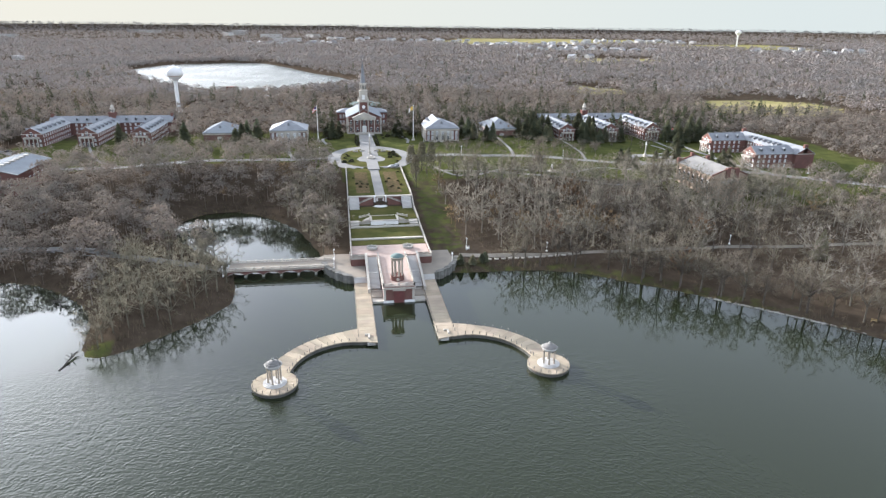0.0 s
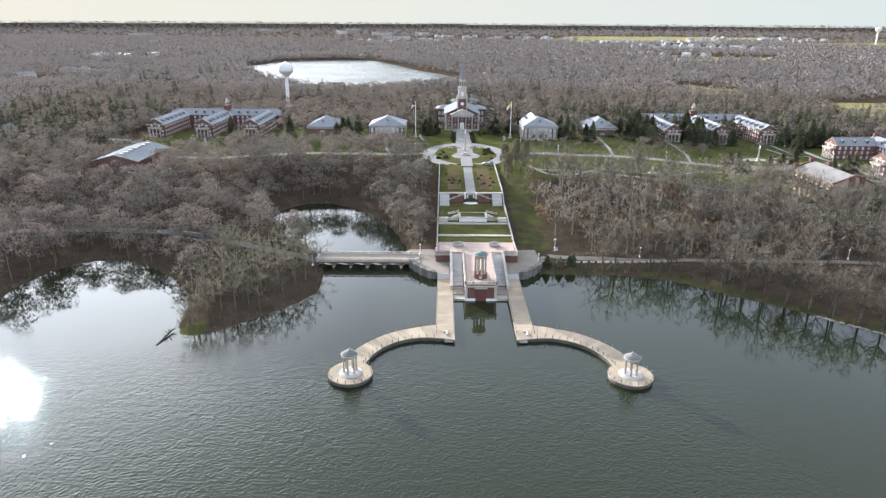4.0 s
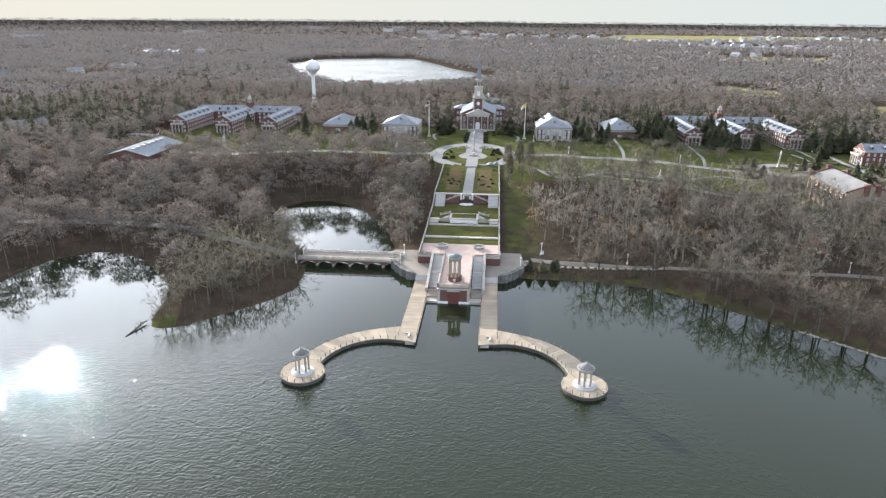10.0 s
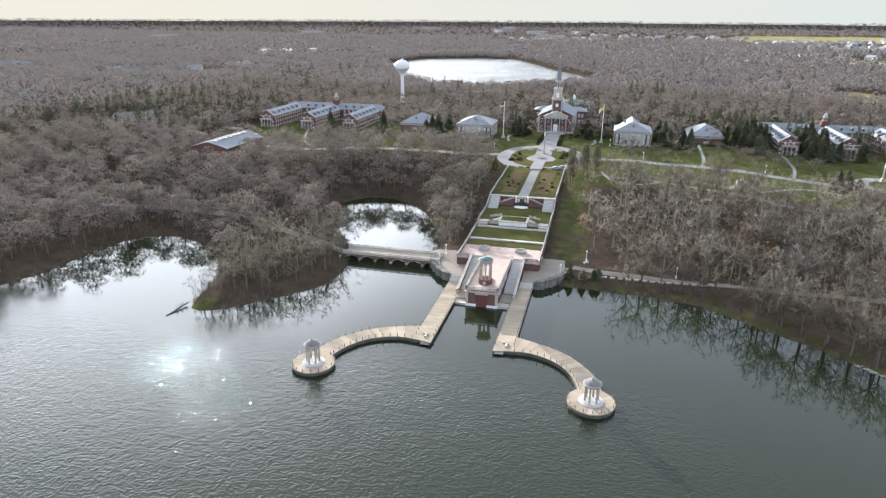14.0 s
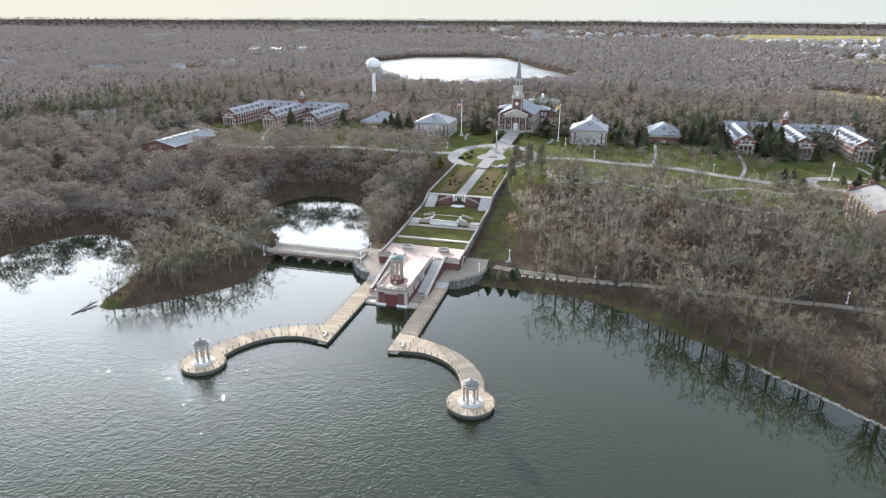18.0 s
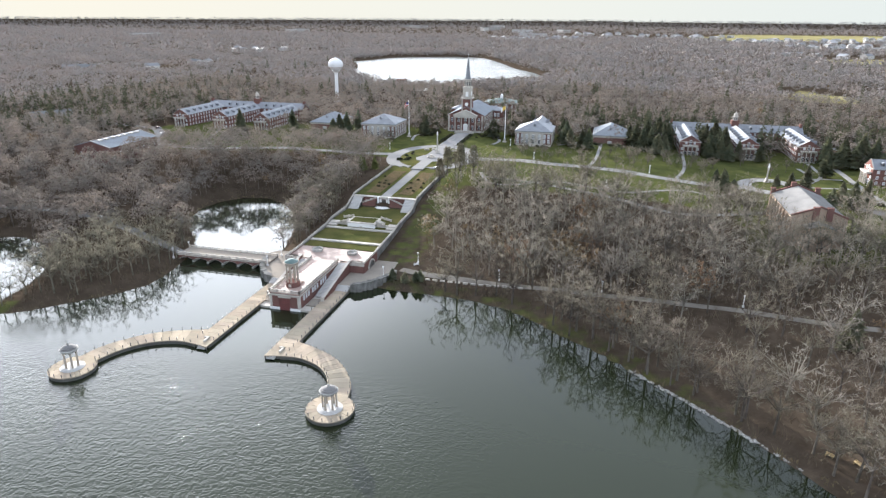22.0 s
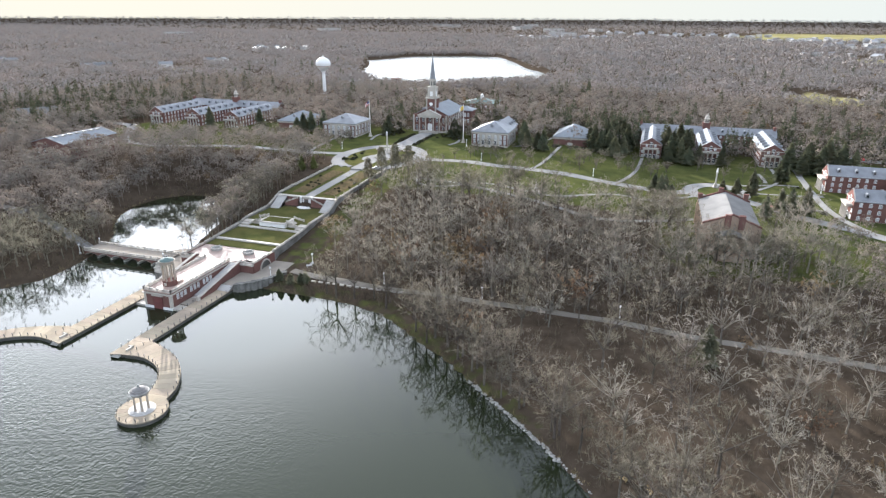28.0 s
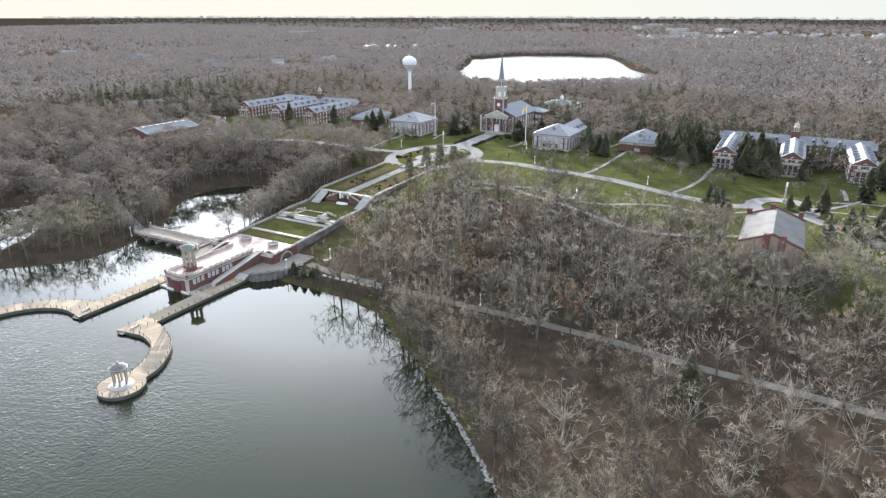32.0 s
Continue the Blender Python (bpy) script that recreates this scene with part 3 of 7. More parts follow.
ribbon("road_east", [(198, 180), (217, 161), (237, 145), (262, 128), (300, 105), (360, 85)], 7.0, M_ROAD, "pale concrete drive leaving the circle", lift=0.10)
ribbon("road_west", [(-23, 192), (-50, 190), (-72, 192), (-108, 192), (-136, 188), (-164, 189), (-200, 200), (-225, 235), (-255, 256), (-330, 270)], 7.0, M_ROAD, "pale drive between bare trees", lift=0.10)
ribbon("path_shore", [(24, 40), (41, 37), (67, 35), (95, 34.5), (124, 34), (149, 32), (174, 28), (198, 25), (240, 20), (320, 5)], 3.4, M_LANE, "tan-grey shore road with low kerb, tree shade in its colour", lift=0.12, category="path")
ribbon("path_peninsula", [(-62, 36), (-75, 40), (-90, 46), (-110, 56), (-135, 62), (-175, 66), (-240, 60), (-330, 70)], 4.6, M_ASPHALT, "grey lane across the wooded peninsula", category="path")
ribbon("path_lawn", [(36, 160), (44, 140), (58, 138), (76, 150), (99, 142), (115, 142), (141, 160), (159, 161), (177, 178)], 2.0, M_ROAD, "winding pale footpath on the lawn", category="path")
ribbon("path_residence", [(237, 258), (236.5, 240), (236, 215), (236, 190), (237, 172), (240, 155), (248, 138)], 3.2, M_ROAD, "broad pale walk before the residence hall", lift=0.18, category="path")
ribbon("road_carpark", [(200, 337), (235, 330), (262, 312), (282, 308), (330, 300)], 9.0, M_ASPHALT, "grey asphalt car park behind the residence hall", lift=0.10)
ribbon("path_wood", [(40, 150), (62, 146), (88, 137), (117, 125), (142, 121), (176, 137)], 2.6, M_ASPHALT, "footpath along the edge of the wood", category="path")
for k, pts in enumerate(([(92, 188), (96, 215), (98, 262)], [(139, 182), (147, 215), (150, 258)], [(205, 196), (222, 222), (224, 258)], [(203, 209), (221, 216), (232, 217)], [(208, 195), (226, 195), (240, 198)], [(221, 171), (230, 171), (238, 170)], [(215, 243), (216, 230), (216, 219)],
                         [(70, 250), (84, 268), (90, 300)], [(-48, 192), (-52, 215), (-54, 243)], [(-28, 240), (-31, 262), (-22, 275)], [(28, 240), (30, 256), (24, 275)],
                         [(-150, 191), (-170, 215), (-190, 262)])):
    ribbon("path_walk", pts, 1.9, M_ROAD, "pale concrete footpath to a campus building", lift=0.16, category="path")

# ---- the lakeside: piers, pavilions, boathouse, terraces, bridge ----
DECK = 1.2


def arc_points(side):
    """Inner and outer edge of the curved arm, from the landing to the round end."""
    inner = smooth_line([(14.2, -30.4), (20.0, -29.9), (26.4, -32.2), (31.0, -36.2), (34.0, -41.2), (35.6, -46.6)], 0.3)
    outer = smooth_line([(15.2, -21.0), (21.3, -23.0), (28.3, -26.2), (33.4, -30.2), (38.0, -35.8), (40.6, -41.0), (41.6, -46.4)], 0.3)
    out = []
    for k in range(15):
        p, q = inner[round(k / 14 * (len(inner) - 1))], outer[round(k / 14 * (len(outer) - 1))]
        out.append(((side * p[0], p[1]), (side * q[0], q[1])))
    return out


def rail_post():
    s = Shape()
    s.box(-0.07, 0.07, -0.07, 0.07, 0, 0.95)
    s.box(-0.11, 0.11, -0.11, 0.11, 0.95, 1.05, bev=0.03)
    return s.data("post", M_POST)


POST = rail_post()


def pier(side):
    word = "curving"
    t = thing("pier", (0, 0, 0), "pale stone-decked %s pier with railing posts and a round end" % word, "pier", "piers on the lake")
    x0, x1 = (-15.6, -9.6) if side < 0 else (9.6, 15.6)
    arc = arc_points(side)
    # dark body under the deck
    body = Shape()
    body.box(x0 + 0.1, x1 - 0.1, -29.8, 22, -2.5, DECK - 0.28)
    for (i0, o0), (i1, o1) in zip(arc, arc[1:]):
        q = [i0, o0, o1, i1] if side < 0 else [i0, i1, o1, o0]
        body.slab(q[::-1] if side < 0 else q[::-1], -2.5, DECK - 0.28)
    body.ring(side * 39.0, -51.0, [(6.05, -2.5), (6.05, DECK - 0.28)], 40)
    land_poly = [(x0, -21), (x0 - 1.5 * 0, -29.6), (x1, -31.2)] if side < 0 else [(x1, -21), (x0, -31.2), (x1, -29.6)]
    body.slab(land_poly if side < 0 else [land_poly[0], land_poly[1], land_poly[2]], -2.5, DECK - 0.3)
    part("foundation", body, M_STONE_AND_SHADE, t, "dark concrete foundation")
    # deck slabs, each a piece
    n = 21
    for k in range(n):
        ya, yb = 22 - k * 52.0 / n, 22 - (k + 1) * 52.0 / n
        part("deck_slab", Shape().box(x0, x1, yb + 0.03, ya - 0.03, DECK - 0.3, DECK, bev=0.03), M_SLAB, t)
    for k, ((i0, o0), (i1, o1)) in enumerate(zip(arc, arc[1:])):
        def shrink(p, q, f=0.012):
            return (p[0] + (q[0] - p[0]) * f, p[1] + (q[1] - p[1]) * f)
        q = [shrink(i0, i1), shrink(o0, o1), shrink(o1, o0), shrink(i1, i0)]
        part("deck_slab", Shape().slab(q if side > 0 else q[::-1], DECK - 0.3, DECK + 0.01), M_SLAB, t)
    # round end with radial slabs
    for k in range(18):
        a, b = 2 * math.pi * k / 18 + 0.008, 2 * math.pi * (k + 1) / 18 - 0.008
        q = [(39 * side + r * math.cos(g), -51 + r * math.sin(g)) for r, g in ((3.2, a), (6.2, a), (6.2, (a + b) / 2), (6.2, b), (3.2, b))]
        part("deck_slab", Shape().slab(q, DECK - 0.3, DECK + 0.02), M_SLAB, t)
    # landing wedge towards the water
    w = [(x0 + 0.2, -22.5), (x0 + 0.4, -30), (x1, -31.3), (x1, -29)] if side < 0 else [(x1 - 0.2, -22.5), (x0, -29), (x0, -31.3), (x1 - 0.4, -30)]
    part("landing", Shape().slab(w, DECK - 0.32, DECK - 0.02), M_SLAB, t)
    for k in range(4):
        xs = x1 - 3.2 if side < 0 else x0 + 0.6
        part("step", Shape().box(xs, xs + 2.6, -30.6 - 0.35 * k, -29.6, DECK - 0.2 - 0.2 * k, DECK - 0.06 - 0.2 * k), M_CONC, t)
    # stone seat at the landing
    part("seat", Shape().box(x0 + 3.2, x0 + 3.8, -28.6, -26.0, DECK, DECK + 0.45, bev=0.05).box(x0 + 2.2, x0 + 3.8, -26.4, -25.8, DECK, DECK + 0.45, bev=0.05), M_STONE, t)
    # posts along all edges
    for k in range(18):
        y = 19 - k * 2.7
        part("post", POST, None, t, at=(x0 + 0.2, y, DECK))
        part("post", POST, None, t, at=(x1 - 0.2, y, DECK))
    for k in range(1, 14, 1):
        (ix, iy), (ox, oy) = arc[k]
        part("post", POST, None, t, at=(ix + (ox - ix) * 0.04, iy + (oy - iy) * 0.04, DECK))
        part("post", POST, None, t, at=(ox + (ix - ox) * 0.04, oy + (iy - oy) * 0.04, DECK))
    for k in range(13):
        g = radians(-205 + k * 22) if side < 0 else radians(-5 + 30 - k * 22)
        part("post", POST, None, t, at=(39 * side + 5.95 * math.cos(g), -51 + 5.95 * math.sin(g), DECK))
    return t


def pavilion():
    t = thing("pavilion", (0, 0, 0), "small round white pavilion with slender columns and a domed roof", "pavilion", "pavilions at the pier ends")
    for k in range(3):
        part("step", Shape().ring(0, 0, [(3.25 - 0.4 * k, 0.18 * k), (3.25 - 0.4 * k, 0.18 * k + 0.14), (3.21 - 0.4 * k, 0.18 * k + 0.18)], 32), M_STAIR, t, "pale round step")
    col = Shape().ring(0, 0, [(0.34, 0), (0.34, 0.12), (0.27, 0.2), (0.26, 1.6), (0.22, 4.5), (0.3, 4.6), (0.34, 4.75)], 12)
    col.box(-0.34, 0.34, -0.34, 0.34, 4.75, 4.9)
    data = col.data("column", M_TANSTONE)
    for k in range(6):
        a = math.pi / 3 * k + 0.3
        part("column", data, None, t, at=(1.75 * math.cos(a), 1.75 * math.sin(a), 0.54))
    part("entablature", Shape().ring(0, 0, [(2.0, 5.44), (2.02, 5.75), (2.1, 5.8), (2.1, 6.0), (2.38, 6.12), (2.4, 6.28), (2.25, 6.36)], 32), M_CONC, t)
    # dark rings of the dome; its backlit tone is in this colour too
    part("dome", Shape().ring(0, 0, [(2.15, 6.34), (2.1, 6.5), (1.9, 6.55), (1.85, 6.8), (1.55, 6.86), (1.4, 7.1), (1.0, 7.35), (0.55, 7.5), (0.4, 7.55)], 32), M_ASPHALT, t, "stepped dark grey dome")
    part("finial", Shape().ring(0, 0, [(0.38, 7.5), (0.42, 7.62), (0.2, 7.7), (0.36, 7.95), (0.3, 8.2), (0.06, 8.4)], 12), M_CONC, t)
    return t


pier(-1), pier(1)
pav = pavilion()
low = Matrix.Diagonal((1, 1, 0.92, 1))
pav.matrix_basis = Matrix.Translation((-39.0, -51.0, DECK + 0.02)) @ low
copy_thing(pav, Matrix.Translation((39.0, -51.0, DECK + 0.02)) @ low)


def balustrade(t, pts, z, h=0.95, gap=2.6, mat=M_STONE):
    """A stone parapet of pierced panels between square posts, along points (x, y, z)."""
    for (xa, ya, za), (xb, yb, zb) in zip(pts, pts[1:]):
        length = math.hypot(xb - xa, yb - ya)
        n = max(1, round(length / gap))
        d = Vector((xb - xa, yb - ya, zb - za))
        turn = math.degrees(math.atan2(yb - ya, xb - xa))
        for k in range(n + 1):
            f = k / n
            part("pedestal", Shape().box(-0.24, 0.24, -0.24, 0.24, -0.1, h + 0.1).box(-0.3, 0.3, -0.3, 0.3, h + 0.1, h + 0.22, bev=0.05), mat, t, at=(xa + d.x * f, ya + d.y * f, za + d.z * f), turn=turn)
        ux, uy = d.x / length, d.y / length
        nx, ny = -uy, ux
        for w, z0, z1, name in ((0.17, 0.0, 0.22, "plinth"), (0.2, h - 0.16, h, "top_rail")):
            s = Shape()
            i = [(xa - nx * w, ya - ny * w, za), (xb - nx * w, yb - ny * w, zb), (xb + nx * w, yb + ny * w, zb), (xa + nx * w, ya + ny * w, za)]
            lo, hi = [(x, y, zz + z0) for x, y, zz in i], [(x, y, zz + z1) for x, y, zz in i]
            s.face(lo[::-1]).face(hi)
            for j in range(4):
                s.face([lo[j], lo[(j + 1) % 4], hi[(j + 1) % 4], hi[j]])
            part(name, s, mat, t)
        m = max(2, int(length / 0.42))
        s = Shape()
        for k in range(m):
            f = (k + 0.5) / m
            x, y, zz = xa + d.x * f, ya + d.y * f, za + d.z * f
            s.ring(x, y, [(0.07, zz + 0.18), (0.12, zz + 0.38), (0.06, zz + h - 0.16)], 5, close=False)
        tagged(part("balustrade_rail", s, mat, t), kind="stuff")


def boathouse():
    t = thing("boathouse", (0, 0, 0), "red brick boathouse with stone corners, roof terrace and wide boat door", "boathouse")
    F, RZ = 5.5, 6.3
    body = Shape()
    body.box(-F, F, 0.3, 33, -2, RZ - 0.3)
    part("wall", body, M_BRICK, t)
    part("roof_terrace", Shape().box(-F - 0.1, F + 0.1, 0.1, 33, RZ - 0.3, RZ), M_PINK, t, "pink stone paved roof terrace")
    for x in (-1, 1):
        part("base_block", Shape().box(min(x * 1.9, x * (F + 0.15)), max(x * 1.9, x * (F + 0.15)), 0.0, 1.2, -0.6, 0.85, bev=0.08), M_WHITE, t, "white painted base block")
        part("quoin", Shape().box(x * 5.15 - 0.42, x * 5.15 + 0.42, 0.08, 1.1, 0.85, 5.2), M_STONE, t)
        part("brick_panel", Shape().box(min(x * 2.1, x * 4.6), max(x * 2.1, x * 4.6), 0.2, 0.35, 1.1, 4.9), M_BRICK, t)
        # low plinth ledge beside the water
        part("ledge", Shape().box(min(x * F, x * 9.6), max(x * F, x * 9.6), 0.2, 12, -2, 0.75), M_STONE, t)
        part("ledge_step", Shape().box(min(x * 6.0, x * 9.6), max(x * 6.0, x * 9.6), 3.5, 9, 0.75, DECK), M_PLAZA, t)
    part("boat_door", Shape().box(-1.9, 1.9, 0.05, 0.5, -0.5, 4.6), M_DOOR, t, "wide dark red boat door")
    for k in range(9):
        part("door_board", Shape().box(-1.85 + k * 0.413, -1.85 + k * 0.413 + 0.38, 0.0, 0.06, -0.4, 4.5), M_DOOR, t)
    part("lintel", Shape().box(-2.3, 2.3, -0.1, 0.5, 4.6, 5.2), M_STONE, t)
    part("cornice", Shape().box(-F - 0.2, F + 0.2, -0.15, 33, 5.2, 5.5).box(-F - 0.4, F + 0.4, -0.35, 33, 5.5, 5.75), M_STONE, t)
    win = Shape()
    win.box(-0.03, 0.06, -0.6, 0.6, 0, 1.9, 0).box(-0.02, 0.1, -0.48, 0.48, 0.12, 1.78, 1)
    for k in range(2):
        win.box(0.08, 0.12, -0.48, 0.48, 0.6 + 0.56 * k, 0.66 + 0.56 * k, 0)
    win.box(0.08, 0.12, -0.03, 0.03, 0.12, 1.78, 0)
    data = win.data("window", M_WHITE, M_BLIND)
    for x, turn in ((F, 0), (-F, 180)):
        for k in range(9):
            y = 3.6 + 1.9 * k + 1.2 * (k // 3)
            part("window", data, None, t, "white-framed sash window", at=(x, y, 2.9), turn=turn)
    balustrade(t, [(-F, 33, RZ), (-F, 0.5, RZ), (F, 0.5, RZ), (F, 33, RZ)], RZ)
    # brick drum and open rotunda
    part("drum", Shape().ring(0, 7, [(2.5, RZ), (2.5, RZ + 0.25), (2.3, RZ + 0.3), (2.3, RZ + 1.5), (2.5, RZ + 1.55), (2.5, RZ + 1.8)], 28), M_BRICK, t, "round brick drum")
    part("steps", Shape().ring(0, 10.2, [(2.4, RZ), (2.4, RZ + 0.3), (2.0, RZ + 0.32), (2.0, RZ + 0.6)], 24), M_PINK, t)
    part("medallion", Shape().ring(0, 4.66, [(0.5, RZ + 0.4), (0.5, RZ + 1.3)], 16), M_STONE, t)
    col = Shape().ring(0, 0, [(0.36, 0), (0.36, 0.2), (0.28, 0.3), (0.24, 5.6), (0.36, 5.8), (0.36, 6.0)], 12).data("column", M_TANSTONE)
    for k in range(8):
        a = math.pi / 4 * k + 0.2
        part("column", col, None, t, at=(1.95 * math.cos(a), 7 + 1.95 * math.sin(a), RZ + 1.8))
    part("entablature", Shape().ring(0, 7, [(1.6, RZ + 7.8), (2.3, RZ + 7.8), (2.3, RZ + 8.4), (2.6, RZ + 8.6), (2.7, RZ + 8.9), (2.45, RZ + 8.95)], 32), M_TANSTONE, t)
    part("dome", Shape().ring(0, 7, [(2.4, RZ + 8.9), (2.25, RZ + 9.15), (1.5, RZ + 9.55), (0.6, RZ + 9.8), (0.2, RZ + 9.9)], 32), M_COPPER, t, "shallow green copper dome")


boathouse()


def ramp_stair(side):
    t = thing("grand_stair", (0, 0, 0), "wide pale stone stair between brick side walls, up to the terrace", "stair", "stairs beside the boathouse")
    xa, xb = (side * 5.95, side * 10.0)
    x0, x1 = min(xa, xb), max(xa, xb)
    n = 27
    for k in range(n):
        f = k / n
        y0 = 11 + 22 * f + (1.2 if k >= 13 else 0)
        z = DECK + 4.6 * (k + 1) / n
        part("step", Shape().box(x0, x1, y0, 34.5, z - 4.6 / n - 0.02, z, bev=0.02), M_STAIR, t)
    s = Shape()
    xo = side * 10.3
    w = 0.35
    lo = [(xo - w, 8), (xo + w, 8), (xo + w, 34), (xo - w, 34)]
    zt = [DECK + 0.9, DECK + 0.9, 6.9, 6.9]
    s.face([(x, y, 0) for x, y in lo][::-1]).face([(x, y, z) for (x, y), z in zip(lo, zt)])
    for j in range(4):
        i2 = (j + 1) % 4
        s.face([(*lo[j], 0), (*lo[i2], 0), (*lo[i2], zt[i2]), (*lo[j], zt[j])])
    part("side_wall", s, M_BRICK, t, "sloping red brick side wall")
    c = Shape()
    w2 = 0.5
    lo2 = [(xo - w2, 7.8), (xo + w2, 7.8), (xo + w2, 34), (xo - w2, 34)]
    c.face([(x, y, z) for (x, y), z in zip(lo2, zt)][::-1]).face([(x, y, z + 0.3) for (x, y), z in zip(lo2, zt)])
    for j in range(4):
        i2 = (j + 1) % 4
        c.face([(*lo2[j], zt[j]), (*lo2[i2], zt[i2]), (*lo2[i2], zt[i2] + 0.3), (*lo2[j], zt[j] + 0.3)])
    part("coping", c, M_STONE, t)
    part("newel", Shape().box(xo - 0.5, xo + 0.5, 7.2, 8.2, 0.5, DECK + 1.6, bev=0.1), M_STONE, t)


ramp_stair(-1), ramp_stair(1)


def plaza(side):
    """Paved landing beside the terrace, with a buttressed wall to the water."""
    ws = [(11, 20), (15.8, 20), (18.5, 21.5), (21.5, 24.5), (24, 28.2), (26, 32), (27, 36)]
    outline = ws + [(31, 42), (27, 47), (16.5, 47), (10.7, 34)]
    s = Shape()
    pts = [(side * x, y) for x, y in outline]
    s.slab(pts if side > 0 else pts[::-1], -2, 2.4)
    setting("pavement_plaza", s, M_PLAZA, "pale concrete landing with a buttressed water wall", "pavement")
    t = thing("retaining_wall", (0, 0, 0), "weathered concrete water wall with round buttresses", "wall", "water walls")
    cap = Shape()
    for (xa, ya), (xb, yb) in zip(ws[1:], ws[2:]):
        d = Vector((xb - xa, yb - ya)).normalized()
        nx, ny = -d.y * 0.35, d.x * 0.35
        q = [(side * (xa - nx), ya - ny), (side * (xb - nx), yb - ny), (side * (xb + nx), yb + ny), (side * (xa + nx), ya + ny)]
        part("wall_panel", Shape().slab(q if side > 0 else q[::-1], 0, 3.0), M_WEATHERED, t)
        part("buttress", Shape().ring(side * xb, yb, [(1.15, -1.5), (1.1, 2.9), (1.25, 3.0), (1.25, 3.25), (1.0, 3.35)], 14), M_WEATHERED, t, "round concrete buttress")
        part("buttress", Shape().ring(side * (xa + xb) / 2, (ya + yb) / 2, [(0.9, -1.5), (0.85, 2.9), (1.0, 3.0), (1.0, 3.2)], 12), M_WEATHERED, t)
    for k in range(6):
        part("step", Shape().box(min(side * 10.8, side * 15.6), max(side * 10.8, side * 15.6), 17.2 + 0.5 * k, 20.3, DECK - 0.1, DECK + 0.2 * (k + 1)), M_STAIR, t, "pale steps down to the pier")


plaza(-1), plaza(1)


def terraces():
    t = thing("terraced_garden", (0, 0, 0), "walled garden terraces of lawn, stone steps and red brick walls", "garden")
    W = 16.0
    # lower terrace block with brick towers
    part("terrace_block", Shape().box(-W + 0.3, W - 0.3, 33.4, 47, 0.5, 5.55), M_BRICK, t, "red brick retaining walls")
    part("paving", Shape().box(-W, W, 33, 47, 5.55, 5.8), M_PINK, t, "pink stone paving")
    for x in (-13.2, 13.2):
        part("brick_tower", Shape().box(x - 2.9, x + 2.9, 32.2, 36, 0.5, 5.6), M_BRICK, t)
        part("cornice", Shape().box(x - 3.1, x + 3.1, 31.9, 36.2, 5.3, 5.8), M_STONE, t)
        balustrade(t, [(x - 2.9, 32.3, 5.8), (x + 2.9, 32.3, 5.8)], 5.8)
    # arch in the side wall
    for side in (-1, 1):
        arch = Shape()
        for k in range(12):
            a, b = math.pi * k / 12, math.pi * (k + 1) / 12
            for r0, r1 in ((2.9, 3.5),):
                q = [(40 - r1 * math.cos(a), r1 * math.sin(a)), (40 - r1 * math.cos(b), r1 * math.sin(b)), (40 - r0 * math.cos(b), r0 * math.sin(b)), (40 - r0 * math.cos(a), r0 * math.sin(a))]
                x0, x1 = (W + 0.1, W + 0.75) if side > 0 else (-W - 0.75, -W - 0.1)
                for x in (x0, x1):
                    arch.face([(x, y, 2.3 + z * 0.95) for y, z in q])
                arch.face([(x0, q[0][0], 2.3 + q[0][1] * 0.95), (x1, q[0][0], 2.3 + q[0][1] * 0.95), (x1, q[1][0], 2.3 + q[1][1] * 0.95), (x0, q[1][0], 2.3 + q[1][1] * 0.95)])
        part("arch", arch, M_STONE, t, "pale stone arch in the side wall")
        # flat dark sheet before the wall: shade inside the arch, given as colour
        rec = [(side * (W + 0.42), 40 - 2.95 * math.cos(math.pi * k / 14), 2.3 + 2.8 * math.sin(math.pi * k / 14)) for k in range(15)]
        part("arch_shade", Shape().face(rec), M_STONE_AND_SHADE, t)
    # round stone well heads
    for x in (-7.3, 7.6):
        part("well_head", Shape().ring(x, 42.5, [(2.1, 5.8), (2.2, 6.5), (2.3, 6.55), (2.3, 6.75), (1.7, 6.75), (1.65, 6.1), (0.2, 6.0)], 28), M_CONC, t, "round stone well head")
        for k in range(8):
            a = math.pi / 4 * k
            part("knob", Shape().box(-0.2, 0.2, -0.2, 0.2, 0, 0.35, bev=0.06), M_STONE, t, at=(x + 2.05 * math.cos(a), 42.5 + 2.05 * math.sin(a), 6.75))
    # lawns in steps
    for y0, y1, z in ((47.0, 53.4, 6.0), (55.0, 69.0, 6.5), (70.6, 74, 7.0), (74, 101, 8.0)):
        part("lawn", Shape().box(-W + 0.4, W - 0.4, y0, y1, z - 4, z), M_LAWN, t, "short green lawn in long shadow")
    for y0, y1, z in ((53.4, 55.0, 6.5), (69.0, 70.6, 7.0)):
        for k in range(10):
            x0 = -W + 0.4 + k * (2 * W - 0.8) / 10
            part("kerb_slab", Shape().box(x0 + 0.02, x0 + (2 * W - 0.8) / 10 - 0.02, y0, y1, z - 3, z + 0.02, bev=0.03), M_STONE, t)
    # fountain basin with double stairs
    part("basin_wall", Shape().box(-6.3, 6.3, 71.5, 79.5, 5, 8.9), M_WHITE, t, "white fountain basin wall")
    part("basin_rim", Shape().box(-6.6, 6.6, 71.2, 79.8, 8.9, 9.2), M_STONE, t)
    part("basin_lawn", Shape().box(-5.6, 5.6, 72.4, 79.0, 9.2, 9.26), M_LAWN, t)
    part("spout", Shape().box(-0.5, 0.5, 71.0, 71.6, 6.6, 7.6, bev=0.1), M_STONE, t)
